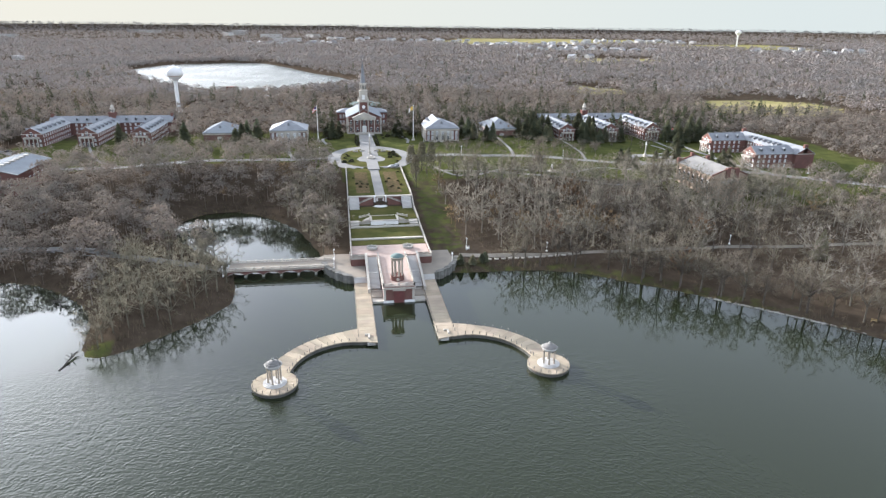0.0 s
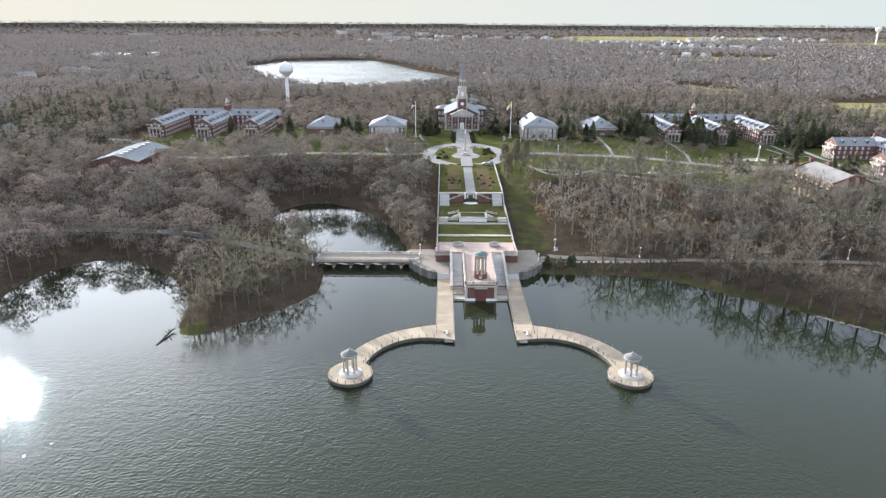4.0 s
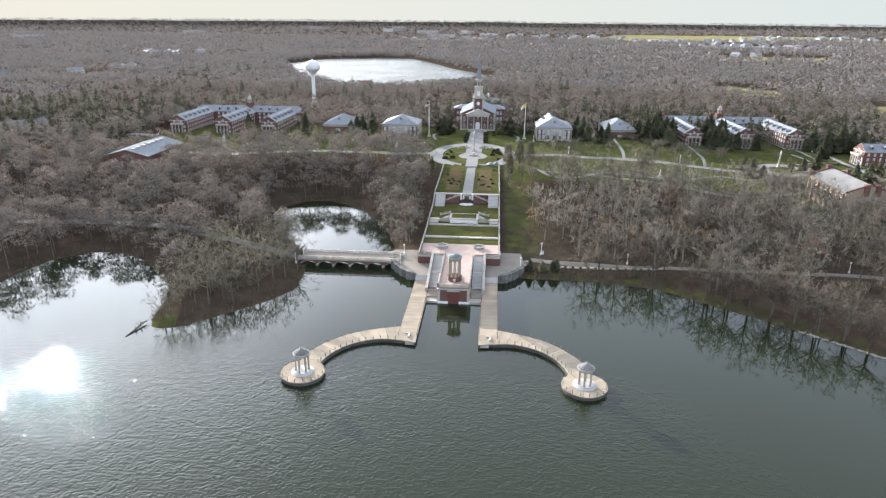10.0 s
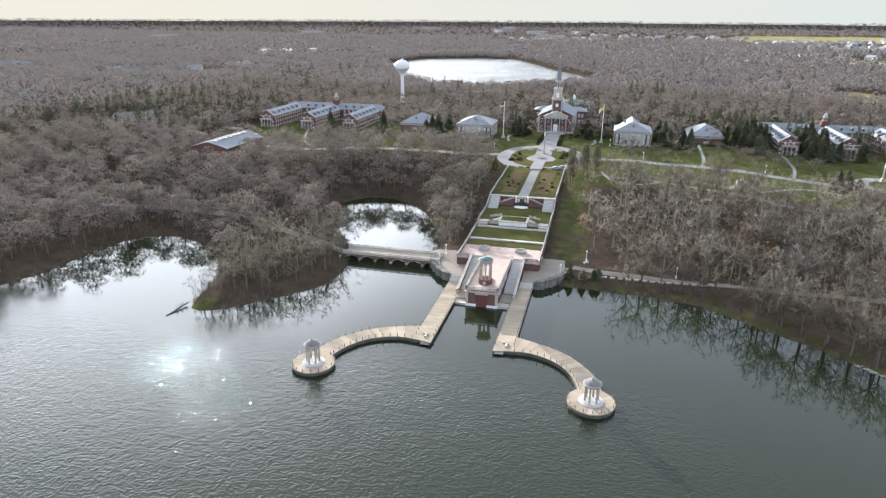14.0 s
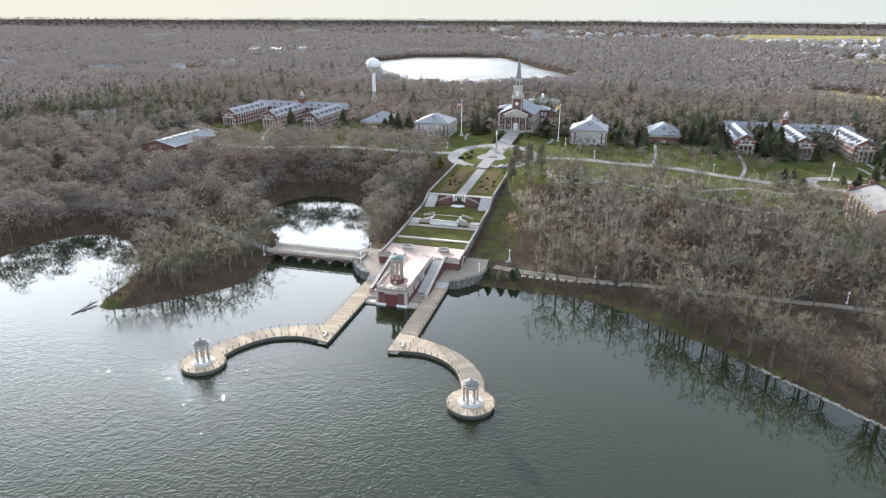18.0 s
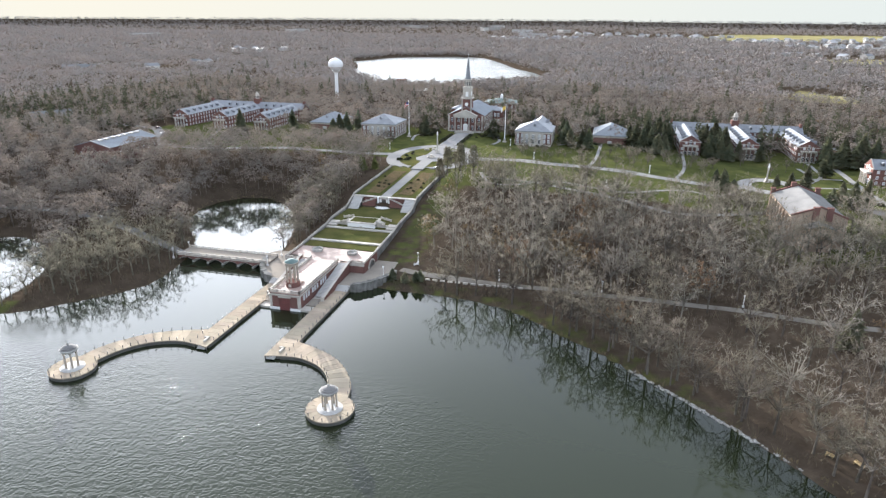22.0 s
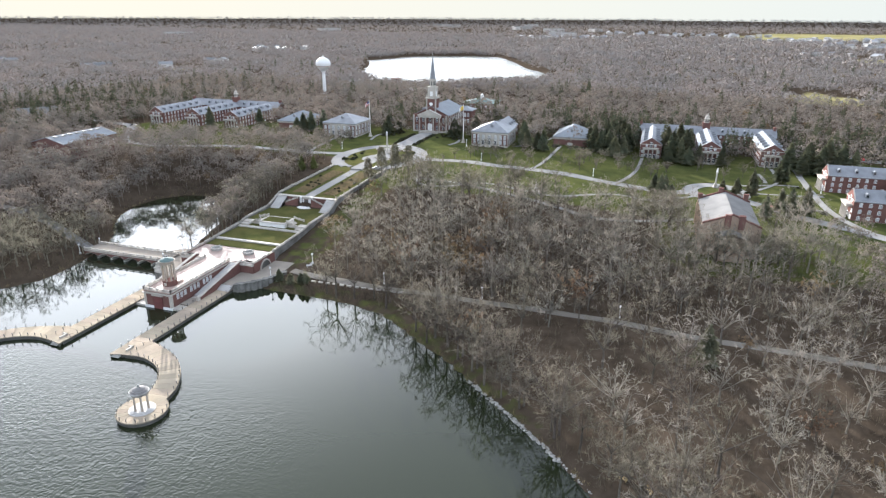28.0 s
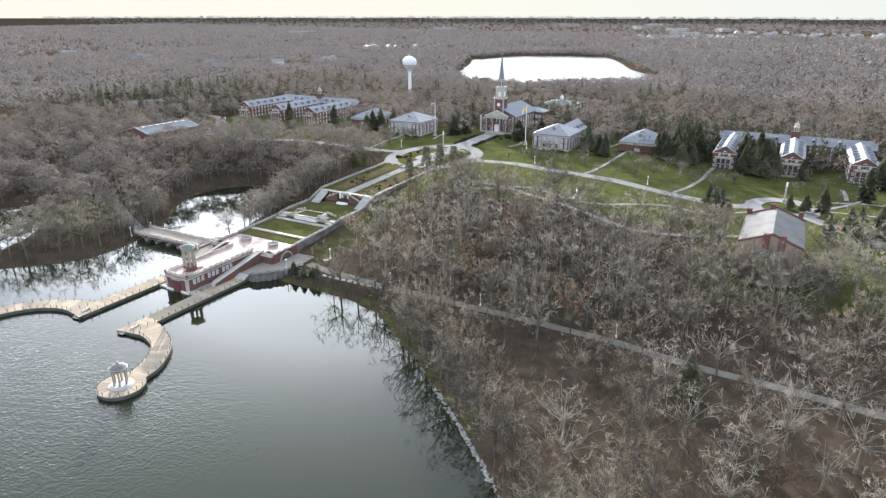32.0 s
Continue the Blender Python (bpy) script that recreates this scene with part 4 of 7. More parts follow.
    for side in (-1, 1):
        for k in range(8):
            xa = side * (6.6 + k * 0.55)
            xb = side * (6.6 + (k + 1) * 0.55)
            part("step", Shape().box(min(xa, xb), max(xa, xb), 73.5, 77.5, 6, 9.0 - 0.22 * k), M_STONE, t)
        balustrade(t, [(side * 6.6, 73.3, 9.2), (side * 11.2, 73.3, 7.4)], 0, h=0.8)
        balustrade(t, [(side * 6.6, 79.6, 9.2), (side * 11.2, 79.6, 8.2)], 0, h=0.8)
        part("side_steps", Shape().box(min(side * 11.5, side * 15.5), max(side * 11.5, side * 15.5), 71, 75, 5, 7.6).box(min(side * 11.5, side * 15.5), max(side * 11.5, side * 15.5), 73, 76, 5, 8.05), M_STONE, t)
    # niche wall with ramps
    part("niche_wall", Shape().box(-W + 0.4, W - 0.4, 102.6, 104, 6, 12.1), M_BRICK, t, "red brick niche wall")
    part("niche_coping", Shape().box(-W, W, 102.2, 104.2, 12.1, 12.45), M_STONE, t)
    for xa, xb, ya, zt in ((-3.2, -2.3, 101.4, 12.6), (2.3, 3.2, 101.4, 12.6), (-1.9, -1.2, 101.8, 12.2), (1.2, 1.9, 101.8, 12.2)):
        part("niche_pilaster", Shape().box(xa, xb, ya, 102.7, 8, zt), M_WHITE, t, "white stone niche pilaster")
    part("niche_panel", Shape().box(-2.3, 2.3, 102.0, 102.6, 8, 12.4), M_BRICK, t)
    part("niche_head", Shape().box(-1.9, 1.9, 101.5, 102.6, 11.6, 12.9, bev=0.3), M_STONE, t)
    # no real hollow: the niche's inner shade is this panel's dark colour
    part("niche_dark_panel", Shape().box(-0.8, 0.8, 101.9, 102.05, 8, 11.2), M_STONE_AND_SHADE, t, "flat dark panel for the shade in the niche opening")
    for k in range(3):
        part("round_step", Shape().ring(0, 101.5, [(4.4 - 0.5 * k, 7.9 + 0.2 * k), (4.4 - 0.5 * k, 8.1 + 0.2 * k)], 28), M_WHITE, t, "white half-round steps")
    for side in (-1, 1):
        s = Shape()
        a0, a1 = side * 3.6, side * 10.5
        p = [(a0, 99.8, 8), (a1, 99.8, 8), (a1, 99.8, 9.4), (a0, 99.8, 12.2)]
        q = [(x, 100.5, z) for x, y, z in p]
        s.face(p).face(q[::-1])
        for j in range(4):
            s.face([p[j], p[(j + 1) % 4], q[(j + 1) % 4], q[j]])
        part("ramp_wall", s, M_BRICK, t, "sloping brick ramp wall")
        balustrade(t, [(a0, 100.2, 12.2), (a1, 100.2, 9.4)], 0, h=0.7)
        for k in range(9):
            part("step", Shape().box(min(side * 10.6, side * 15.4), max(side * 10.6, side * 15.4), 94.5 + 0.9 * k, 103, 7, 8.3 + 0.46 * k), M_STAIR, t, "pale stone step")
    # upper garden
    def slope(x0, x1, y0, y1, dz, mat, name, label=""):
        za, zb = 12.3 + dz + 1.4 * (y0 - 103) / 57, 12.3 + dz + 1.4 * (y1 - 103) / 57
        s = Shape()
        lo = [(x0, y0), (x1, y0), (x1, y1), (x0, y1)]
        zt = [za, za, zb, zb]
        s.face([(x, y, z) for (x, y), z in zip(lo, zt)])
        for j in range(4):
            i2 = (j + 1) % 4
            s.face([(*lo[j], 8), (*lo[i2], 8), (*lo[i2], zt[i2]), (*lo[j], zt[j])])
        part(name, s, mat, t, label)
    slope(-W + 0.4, W - 0.4, 104, 161, 0, M_LAWN, "upper_lawn", "upper garden lawn")
    slope(-2.3, 2.6, 104, 161, 0.06, M_ROAD, "garden_path", "pale straight garden path")
    for x0, x1 in ((-11.5, -4.5), (4.8, 11.8)):
        slope(x0, x1, 109, 152, 0.12, M_BED, "flower_bed", "brown winter flower bed")
    # side walls, with balustrades that follow the levels
    for side in (-1, 1):
        for y0, y1, z0, z1 in ((33, 47, 5.8, 5.8), (47, 71, 6.0, 7.2), (71, 76, 7.2, 8.2), (76, 94, 8.2, 8.6), (94, 104, 8.6, 12.4), (104, 161, 12.4, 13.8)):
            s = Shape()
            xa, xb = side * W - 0.35, side * W + 0.35
            lo = [(xa, y0), (xb, y0), (xb, y1), (xa, y1)]
            zt = [z0, z0, z1, z1]
            s.face([(x, y, z + 0.25) for (x, y), z in zip(lo, zt)])
            for j in range(4):
                i2 = (j + 1) % 4
                s.face([(*lo[j], 0.5), (*lo[i2], 0.5), (*lo[i2], zt[i2] + 0.25), (*lo[j], zt[j] + 0.25)])
            part("side_wall", s, M_WEATHERED if y0 > 46 else M_BRICK, t, "weathered garden side wall")
            balustrade(t, [(side * W, y0, z0 + 0.25), (side * W, y1, z1 + 0.25)], 0, h=0.75, gap=3.2)


terraces()


def bridge():
    t = thing("bridge", (0, 0, 0), "low arched bridge with red brick sides, pale arches and stone railings", "bridge")
    x0, x1, y0, y1 = -64.0, -23.5, 31.5, 39.5
    part("deck", Shape().box(x0, x1, y0, y1, 2.45, 3.0), M_PLAZA, t, "tan concrete deck")
    n, w = 6, (x1 - x0) / 6
    for y in (y0, y1):
        s, e = Shape(), Shape()
        for k in range(n):
            xa = x0 + k * w
            m = 10
            for j in range(m):
                a, b = j / m, (j + 1) / m
                za, zb = (0.75 + 1.15 * (1 - (2 * q - 1) ** 2) for q in (a, b))
                s.face([(xa + w * a, y, za), (xa + w * b, y, zb), (xa + w * b, y, 2.5), (xa + w * a, y, 2.5)])
                yy = y - 0.06 if y == y0 else y + 0.06
                e.face([(xa + w * a, yy, za), (xa + w * b, yy, zb), (xa + w * b, yy, zb + 0.14), (xa + w * a, yy, za + 0.14)])
        part("brick_spandrel", s, M_BRICK, t, "red brick spandrels")
        part("arch_edge", e, M_STONE, t, "pale stone arch edge")
    v = Shape()
    for k in range(n):
        xa = x0 + k * w
        for j in range(10):
            a, b = j / 10, (j + 1) / 10
            za, zb = (0.75 + 1.15 * (1 - (2 * q - 1) ** 2) for q in (a, b))
            v.face([(xa + w * a, y0, za), (xa + w * a, y1, za), (xa + w * b, y1, zb), (xa + w * b, y0, zb)])
    part("vault", v, M_WHITE, t, "white arch undersides")
    for k in range(n + 1):
        xa = x0 + k * w
        part("pier_leg", Shape().box(xa - 0.45, xa + 0.45, y0 - 0.3, y1 + 0.3, -2, 0.6), M_CONC, t)
    part("cornice", Shape().box(x0, x1, y0 - 0.25, y1 + 0.25, 2.5, 2.75), M_STONE, t)
    balustrade(t, [(x0, y0 + 0.1, 3.0), (x1, y0 + 0.1, 3.0)], 0, gap=3.4)
    balustrade(t, [(x0, y1 - 0.1, 3.0), (x1, y1 - 0.1, 3.0)], 0, gap=3.4)


bridge()


def lamp_post():
    t = thing("street_lamp", (0, 0, 0), "white lamp post with a globe on a square base", "street lamp", "lamps along the shore")
    part("base", Shape().box(-0.3, 0.3, -0.3, 0.3, 0, 0.8, bev=0.06), M_WHITE, t)
    part("pole", Shape().ring(0, 0, [(0.13, 0.8), (0.1, 3.6), (0.18, 3.7)], 8), M_WHITE, t)
    part("globe", Shape().ring(0, 0, [(0.12, 3.7), (0.3, 3.85), (0.38, 4.1), (0.3, 4.35), (0.08, 4.5)], 12), M_WHITE, t)
    return t


lp = lamp_post()
lp.matrix_basis = Matrix.Translation((33.5, 46.5, height(33.5, 46.5)))
for x, y in ((67, 38.5), (-23, 41.5), (-23, 30.2), (-65.5, 41), (-65.5, 30.5), (24.5, 31), (104, 37), (150, 35)):
    z = 3.0 if x < -20 and x > -64 and 31 < y < 40 else (2.4 if abs(x) < 26 and y < 45 else height(x, y))
    copy_thing(lp, Matrix.Translation((x, y, z)))
gate = thing("sign_frame", (33.6, 44.0, height(33.6, 44.0)), "white slanting barrier frame beside the lamp", "barrier", turn=30)
part("leg", Shape().tube((-0.9, 0, 0), (0.6, 0, 1.8), 0.09, 0.09), M_WHITE, gate)
part("leg", Shape().tube((0.9, 0, 0), (0.6, 0, 1.8), 0.09, 0.09), M_WHITE, gate)
part("panel", Shape().box(-1.2, 0.9, -0.08, 0.08, 0.35, 1.0), M_WHITE, gate)
# low kerb stones along the shore road
for k in range(14):
    x = 38 + 2.9 * k
    y = 33.6 - 0.05 * k
    kb = thing("kerb_stone", (x, y, height(x, y)), "pale block at the edge of the shore road", "kerb stone", "blocks along the shore road", turn=random.uniform(-6, 6))
    part("block", Shape().box(-0.9, 0.9, -0.28, 0.28, -0.2, 0.55, bev=0.08), M_STONE, kb)


def bench(x, y, turn):
    t = thing("bench", (x, y, height(x, y)), "yellow timber bench on the leaf litter", "bench", "benches on the bank", turn=turn)
    part("seat", Shape().box(-1.2, 1.2, -0.28, 0.28, 0.42, 0.5), M_TIMBER, t)
    part("backrest", Shape().box(-1.2, 1.2, 0.25, 0.33, 0.5, 0.95), M_TIMBER, t)
    for s in (-0.95, 0.95):
        part("leg", Shape().box(s - 0.06, s + 0.06, -0.25, 0.3, -0.1, 0.42), M_TIMBER, t)


bench(160.5, -43.5, -58), bench(189, -72, -58)
# driftwood near the tip of the peninsula
for pts, r in (([(-100.5, -34, -0.1), (-99.8, -30, 0.35), (-99.2, -25, 0.6)], 0.32), ([(-116, 9, 0.2), (-118, 14, 0.8), (-121, 17, 0.5)], 0.3)):
    d = thing("driftwood", pts[1], "dark wet fallen trunk lying in shallow water", "driftwood", "fallen wood in the bay")
    s = Shape()
    o = Vector(pts[1])
    for p, q in zip(pts, pts[1:]):
        s.tube(Vector(p) - o, Vector(q) - o, r, r * 0.7, 6)
    part("log", s, M_DRIFT, d)
    for k in range(26):
        p = Vector(pts[1]).lerp(Vector(pts[2]), random.random()) - o
        wide = 2 if r > 0.31 else 4
        tip = p + Vector((random.uniform(-1, 1) * wide, random.uniform(-1, 1) * wide * 0.9, random.uniform(0.0, 0.65) * wide))
        part("branch", Shape().tube(p, tip, 0.11, 0.02, 4), M_DRIFT, d)
# pale stones along the eastern bank
s = Shape()
for k in range(820):
    f = random.random()
    c = smooth_line([(113, -10.5), (120, -16.8), (127, -22.8), (137, -32.3), (149, -43.8), (156, -51), (172, -70), (195, -105)], 2.0)
    p = c[int(f * (len(c) - 2))].copy() + (c[int(f * (len(c) - 2)) + 1] - c[int(f * (len(c) - 2))]) * random.random() + np.array([random.gauss(0, 0.35), random.gauss(0, 0.35)])
    r = random.uniform(0.16, 0.45)
    s.ring(p[0], p[1], [(r, -0.2), (r * 0.9, r * 0.35), (r * 0.45, r * 0.7)], 6, random.random() * 6)
setting("shore_stones", s, M_ROCK, "pale broken stones along the waterline", "stones", kind="stuff")

# a small pale picnic bench on the eastern bank
bx = thing("wooden_bench", (155.5, -40.9, height(155.5, -40.9)), "small pale yellow timber bench on the leaf litter bank", "bench", turn=-35)
part("seat", Shape().box(-0.9, 0.9, -0.25, 0.25, 0.42, 0.5, bev=0.02), M_TIMBER, bx)
part("backrest", Shape().box(-0.9, 0.9, 0.22, 0.3, 0.55, 0.95, bev=0.02), M_TIMBER, bx)
for q in (-0.75, 0.75):
    part("leg", Shape().box(q - 0.06, q + 0.06, -0.22, 0.28, -0.1, 0.42).box(q - 0.05, q + 0.05, 0.2, 0.28, 0.42, 0.9), M_TIMBER, bx)

# ---- the campus ----
BLOCKS = []  # footprints that trees keep clear of: x0, x1, y0, y1


def sash(w, h, glass, frame_mat=None):
    """A sash window that faces -Y, its sill at z = 0."""
    s = Shape()
    s.box(-w / 2 - 0.11, w / 2 + 0.11, -0.1, 0.12, -0.14, h, 0)
    arch = [(w * 0.5 * math.cos(math.pi * j / 6), h - 0.02 + w * 0.24 * math.sin(math.pi * j / 6)) for j in range(7)]
    s.face([(x * 1.16, -0.1, z) for x, z in arch])
    s.box(-w / 2, w / 2, -0.13, -0.06, 0, h - 0.06, 1)
    s.box(-0.05, 0.05, -0.16, -0.12, 0, h, 0)
    s.box(-w / 2, w / 2, -0.16, -0.12, h * 0.48, h * 0.54, 0)
    return s.data("window", frame_mat or M_WHITE, glass)


W_DORM = sash(1.15, 1.5, M_BLIND)
W_TALL = sash(1.4, 2.6, M_GLASS)
W_HALL = sash(1.5, 2.4, M_BLIND)


def gable_roof(x0, x1, y0, y1, eave, ridge, along="y", over=0.5):
    """A pitched roof with thickness, ridge along an axis."""
    s = Shape()
    if along == "y":
        c = (x0 + x1) / 2
        a, b = y0 - over, y1 + over
        k = (ridge - eave) / ((x1 - x0) / 2)
        xl, xr, ze = x0 - over, x1 + over, eave - k * over
        P = lambda u, v, z: (u, v, z)
    else:
        c = (y0 + y1) / 2
        a, b = x0 - over, x1 + over
        k = (ridge - eave) / ((y1 - y0) / 2)
        xl, xr, ze = y0 - over, y1 + over, eave - k * over
        P = lambda u, v, z: (v, u, z)
    for e in (xl, xr):
        s.face([P(e, a, ze), P(e, b, ze), P(c, b, ridge), P(c, a, ridge)])
        s.face([P(e, a, ze - 0.3), P(e, b, ze - 0.3), P(c, b, ridge - 0.3), P(c, a, ridge - 0.3)])
        s.face([P(e, a, ze - 0.3), P(e, b, ze - 0.3), P(e, b, ze), P(e, a, ze)])
        for v in (a, b):
            s.face([P(e, v, ze - 0.3), P(e, v, ze), P(c, v, ridge), P(c, v, ridge - 0.3)])
    return s


def gable_body(x0, x1, y0, y1, z0, eave, ridge, along="y"):
    s = Shape().box(x0, x1, y0, y1, z0, eave)
    if along == "y":
        c = (x0 + x1) / 2
        for y in (y0, y1):
            s.face([(x0, y, eave), (x1, y, eave), (c, y, ridge - 0.15)])
    else:
        c = (y0 + y1) / 2
        for x in (x0, x1):
            s.face([(x, y0, eave), (x, y1, eave), (x, c, ridge - 0.15)])
    return s


def hip_roof(x0, x1, y0, y1, eave, top, over=0.7):
    x0, x1, y0, y1 = x0 - over, x1 + over, y0 - over, y1 + over
    h = min(x1 - x0, y1 - y0) / 2
    cx, cy = (x0 + x1) / 2, (y0 + y1) / 2
    if y1 - y0 >= x1 - x0:
        r0, r1 = (cx, y0 + h, top), (cx, y1 - h - 0.01, top)
    else:
        r0, r1 = (x0 + h, cy, top), (x1 - h - 0.01, cy, top)
    e = [(x0, y0, eave), (x1, y0, eave), (x1, y1, eave), (x0, y1, eave)]
    s = Shape()
    if y1 - y0 >= x1 - x0:
        s.face([e[0], e[1], r0]).face([e[1], e[2], r1, r0]).face([e[2], e[3], r1]).face([e[3], e[0], r0, r1])
    else:
        s.face([e[0], e[1], r1, r0]).face([e[1], e[2], r1]).face([e[2], e[3], r0, r1]).face([e[3], e[0], r0])
    lo = [(x, y, eave - 0.45) for x, y, z in e]
    s.face(lo[::-1])
    for j in range(4):
        s.face([lo[j], lo[(j + 1) % 4], e[(j + 1) % 4], e[j]])
    return s


COLUMN = Shape().ring(0, 0, [(0.55, 0), (0.55, 0.25), (0.45, 0.35), (0.36, 6.2), (0.5, 6.4), (0.52, 6.6)], 12).data("column", M_STONE)


def dormer_shape():
    s = Shape().box(-0.75, 0.75, -0.2, 2.4, -0.4, 1.35, 0)
    s.face([(-0.95, -0.35, 1.3), (0, -0.35, 1.95), (0, 2.6, 1.95), (-0.95, 2.6, 1.3)], 2)
    s.face([(0.95, -0.35, 1.3), (0.95, 2.6, 1.3), (0, 2.6, 1.95), (0, -0.35, 1.95)], 2)
    s.face([(-0.8, -0.22, 1.3), (0.8, -0.22, 1.3), (0, -0.22, 1.85)], 0)
    s.box(-0.45, 0.45, -0.28, -0.18, 0.1, 1.15, 1)
    return s.data("dormer", M_SLATE, M_GLASS, M_SLATE)


DORMER = dormer_shape()


def residence(wings=(-35, 0, 35), half=44, L=52, word="three gabled wings, dormers and cupola"):
    """Gabled wings before a long range; front towards -Y."""
    t = thing("residence_hall", (0, 0, 0), "red brick residence hall with " + word, "residence hall", "residence halls on the campus")
    H, R = 10.2, 14.2
    for wx in wings:
        x0, x1 = wx - 6.4, wx + 6.4
        part("wing_wall", gable_body(x0, x1, 0, L, -3, H, R), M_BRICK, t, "red brick wing")
        part("wing_roof", gable_roof(x0, x1, 0.6, L, H, R), M_SLATE, t, "grey slate roof")
        part("gable_coping", Shape().face([(x0 - 0.5, -0.15, H - 0.2), (wx, -0.15, R + 0.35), (wx, 0.45, R + 0.35), (x0 - 0.5, 0.45, H - 0.2)]).face([(x1 + 0.5, -0.15, H - 0.2), (x1 + 0.5, 0.45, H - 0.2), (wx, 0.45, R + 0.35), (wx, -0.15, R + 0.35)]), M_STONE, t)
        part("cornice", Shape().box(x0 - 0.25, x1 + 0.25, -0.2, L, H - 0.5, H - 0.1), M_STONE, t)
        part("basement", Shape().box(x0 - 0.12, x1 + 0.12, -0.12, L, -3, 0.9), M_STONE, t)
        # portico
        part("portico_floor", Shape().box(wx - 5, wx + 5, -2.6, 0, -1.5, 0.35), M_STONE, t)
        for k in range(4):
            part("column", COLUMN, None, t, at=(wx - 3.9 + 2.6 * k, -1.9, 0.35))
        part("portico_beam", Shape().box(wx - 4.7, wx + 4.7, -2.5, 0, 6.95, 7.7).box(wx - 4.9, wx + 4.9, -2.7, 0, 7.7, 7.95), M_STONE, t)
        part("gable_window", W_TALL, None, t, at=(wx, -0.05, 8.4))
        for k in (-1, 1):
            part("window", W_DORM, None, t, at=(wx + 2.6 * k, -0.05, 8.5))
            for f in range(2):
                part("window", W_DORM, None, t, at=(wx + 4.9 * k, -0.05, 1.6 + 3.0 * f))
        for k in range(3):
            part("front_window", W_TALL, None, t, at=(wx - 2.6 + 2.6 * k, -0.05, 1.0))
        for side, turn in ((x0 - 0.02, -90), (x1 + 0.02, 90)):
            for k in range(int(L / 4)):
                for f in range(3):
                    part("window", W_DORM, None, t, at=(side, 2.8 + 3.75 * k, 1.5 + 3.0 * f), turn=turn)
        for side, turn in ((-1, -90), (1, 90)):
            for k in range(round(L / 8.6)):
                part("dormer", DORMER, None, t, at=(wx + side * 4.7, 5 + 8.0 * k, H + 1.25), turn=turn)
    part("range_wall", gable_body(-half, half, L, L + 13, -3, H, R, "x"), M_BRICK, t, "red brick main range")
    part("range_roof", gable_roof(-half, half, L, L + 13, H, R, "x"), M_SLATE, t, "grey slate roof")
    part("range_cornice", Shape().box(-half - 0.2, half + 0.2, L - 0.2, L + 13.2, H - 0.5, H - 0.1), M_STONE, t)
    for k in range(22):
        x = (half - 3.5) * (2 * k / 21 - 1)
        for f in range(3):
            if min(abs(x - w) for w in wings) > 7.4:
                part("window", W_DORM, None, t, at=(x, L - 0.05, 1.5 + 3.0 * f))
    for k in range(12):
        x = (half - 5.5) * (2 * k / 11 - 1)
        if min(abs(x - w) for w in wings) > 5:
            part("dormer", DORMER, None, t, at=(x, L + 1.6, H + 1.25))
    for x in (0.8 - half, half - 0.8):
        part("chimney", Shape().box(x - 0.8, x + 0.8, L + 5.2, L + 7.8, 10, R + 1.6), M_BRICK, t)
    if 0 in wings:
        c = part("cupola", Shape().box(-2.4, 2.4, 56.1, 60.9, R - 2.5, R + 2.2).box(-2.7, 2.7, 55.8, 61.2, R + 2.2, R + 2.6), (M_BRICK, M_STONE), t, "square brick cupola base")
        part("lantern", Shape().ring(0, 58.5, [(1.7, R + 2.6), (1.7, R + 5.2), (2.0, R + 5.3), (2.0, R + 5.6), (1.3, R + 5.7), (1.3, R + 6.8), (1.5, R + 6.9), (1.0, R + 7.5), (0.3, R + 8.2), (0.05, R + 9.4)], 8), M_STONE, c, "pale eight-sided lantern with dark openings")
        for k in range(8):
            a_ = radians(45 * k + 22.5)
            # solid dark panels, coloured like the shade inside the lantern
            part("lantern_opening", Shape().box(-0.38, 0.38, -0.06, 0.06, 0, 1.9), M_STONE_AND_SHADE, c, at=(1.56 * math.cos(a_), 58.5 + 1.56 * math.sin(a_), R + 3.0), turn=math.degrees(a_) + 90)
    return t


hall = residence()
zr = 8.4
hall.matrix_basis = Matrix.Translation((189.5, 263, zr))
copy_thing(hall, Matrix.Translation((-190.5, 263, 10.2)))
h3 = residence((-25.5, 25.5), 34, 27, "two gabled wings and stone porticoes")
h3.matrix_basis = Matrix.Translation((242.5, 189.5, 8.0)) @ Matrix.Rotation(radians(-90), 4, "Z")
BLOCKS += [(143, 238, 256, 332), (-238, -143, 256, 332), (241, 320, 150, 228)]


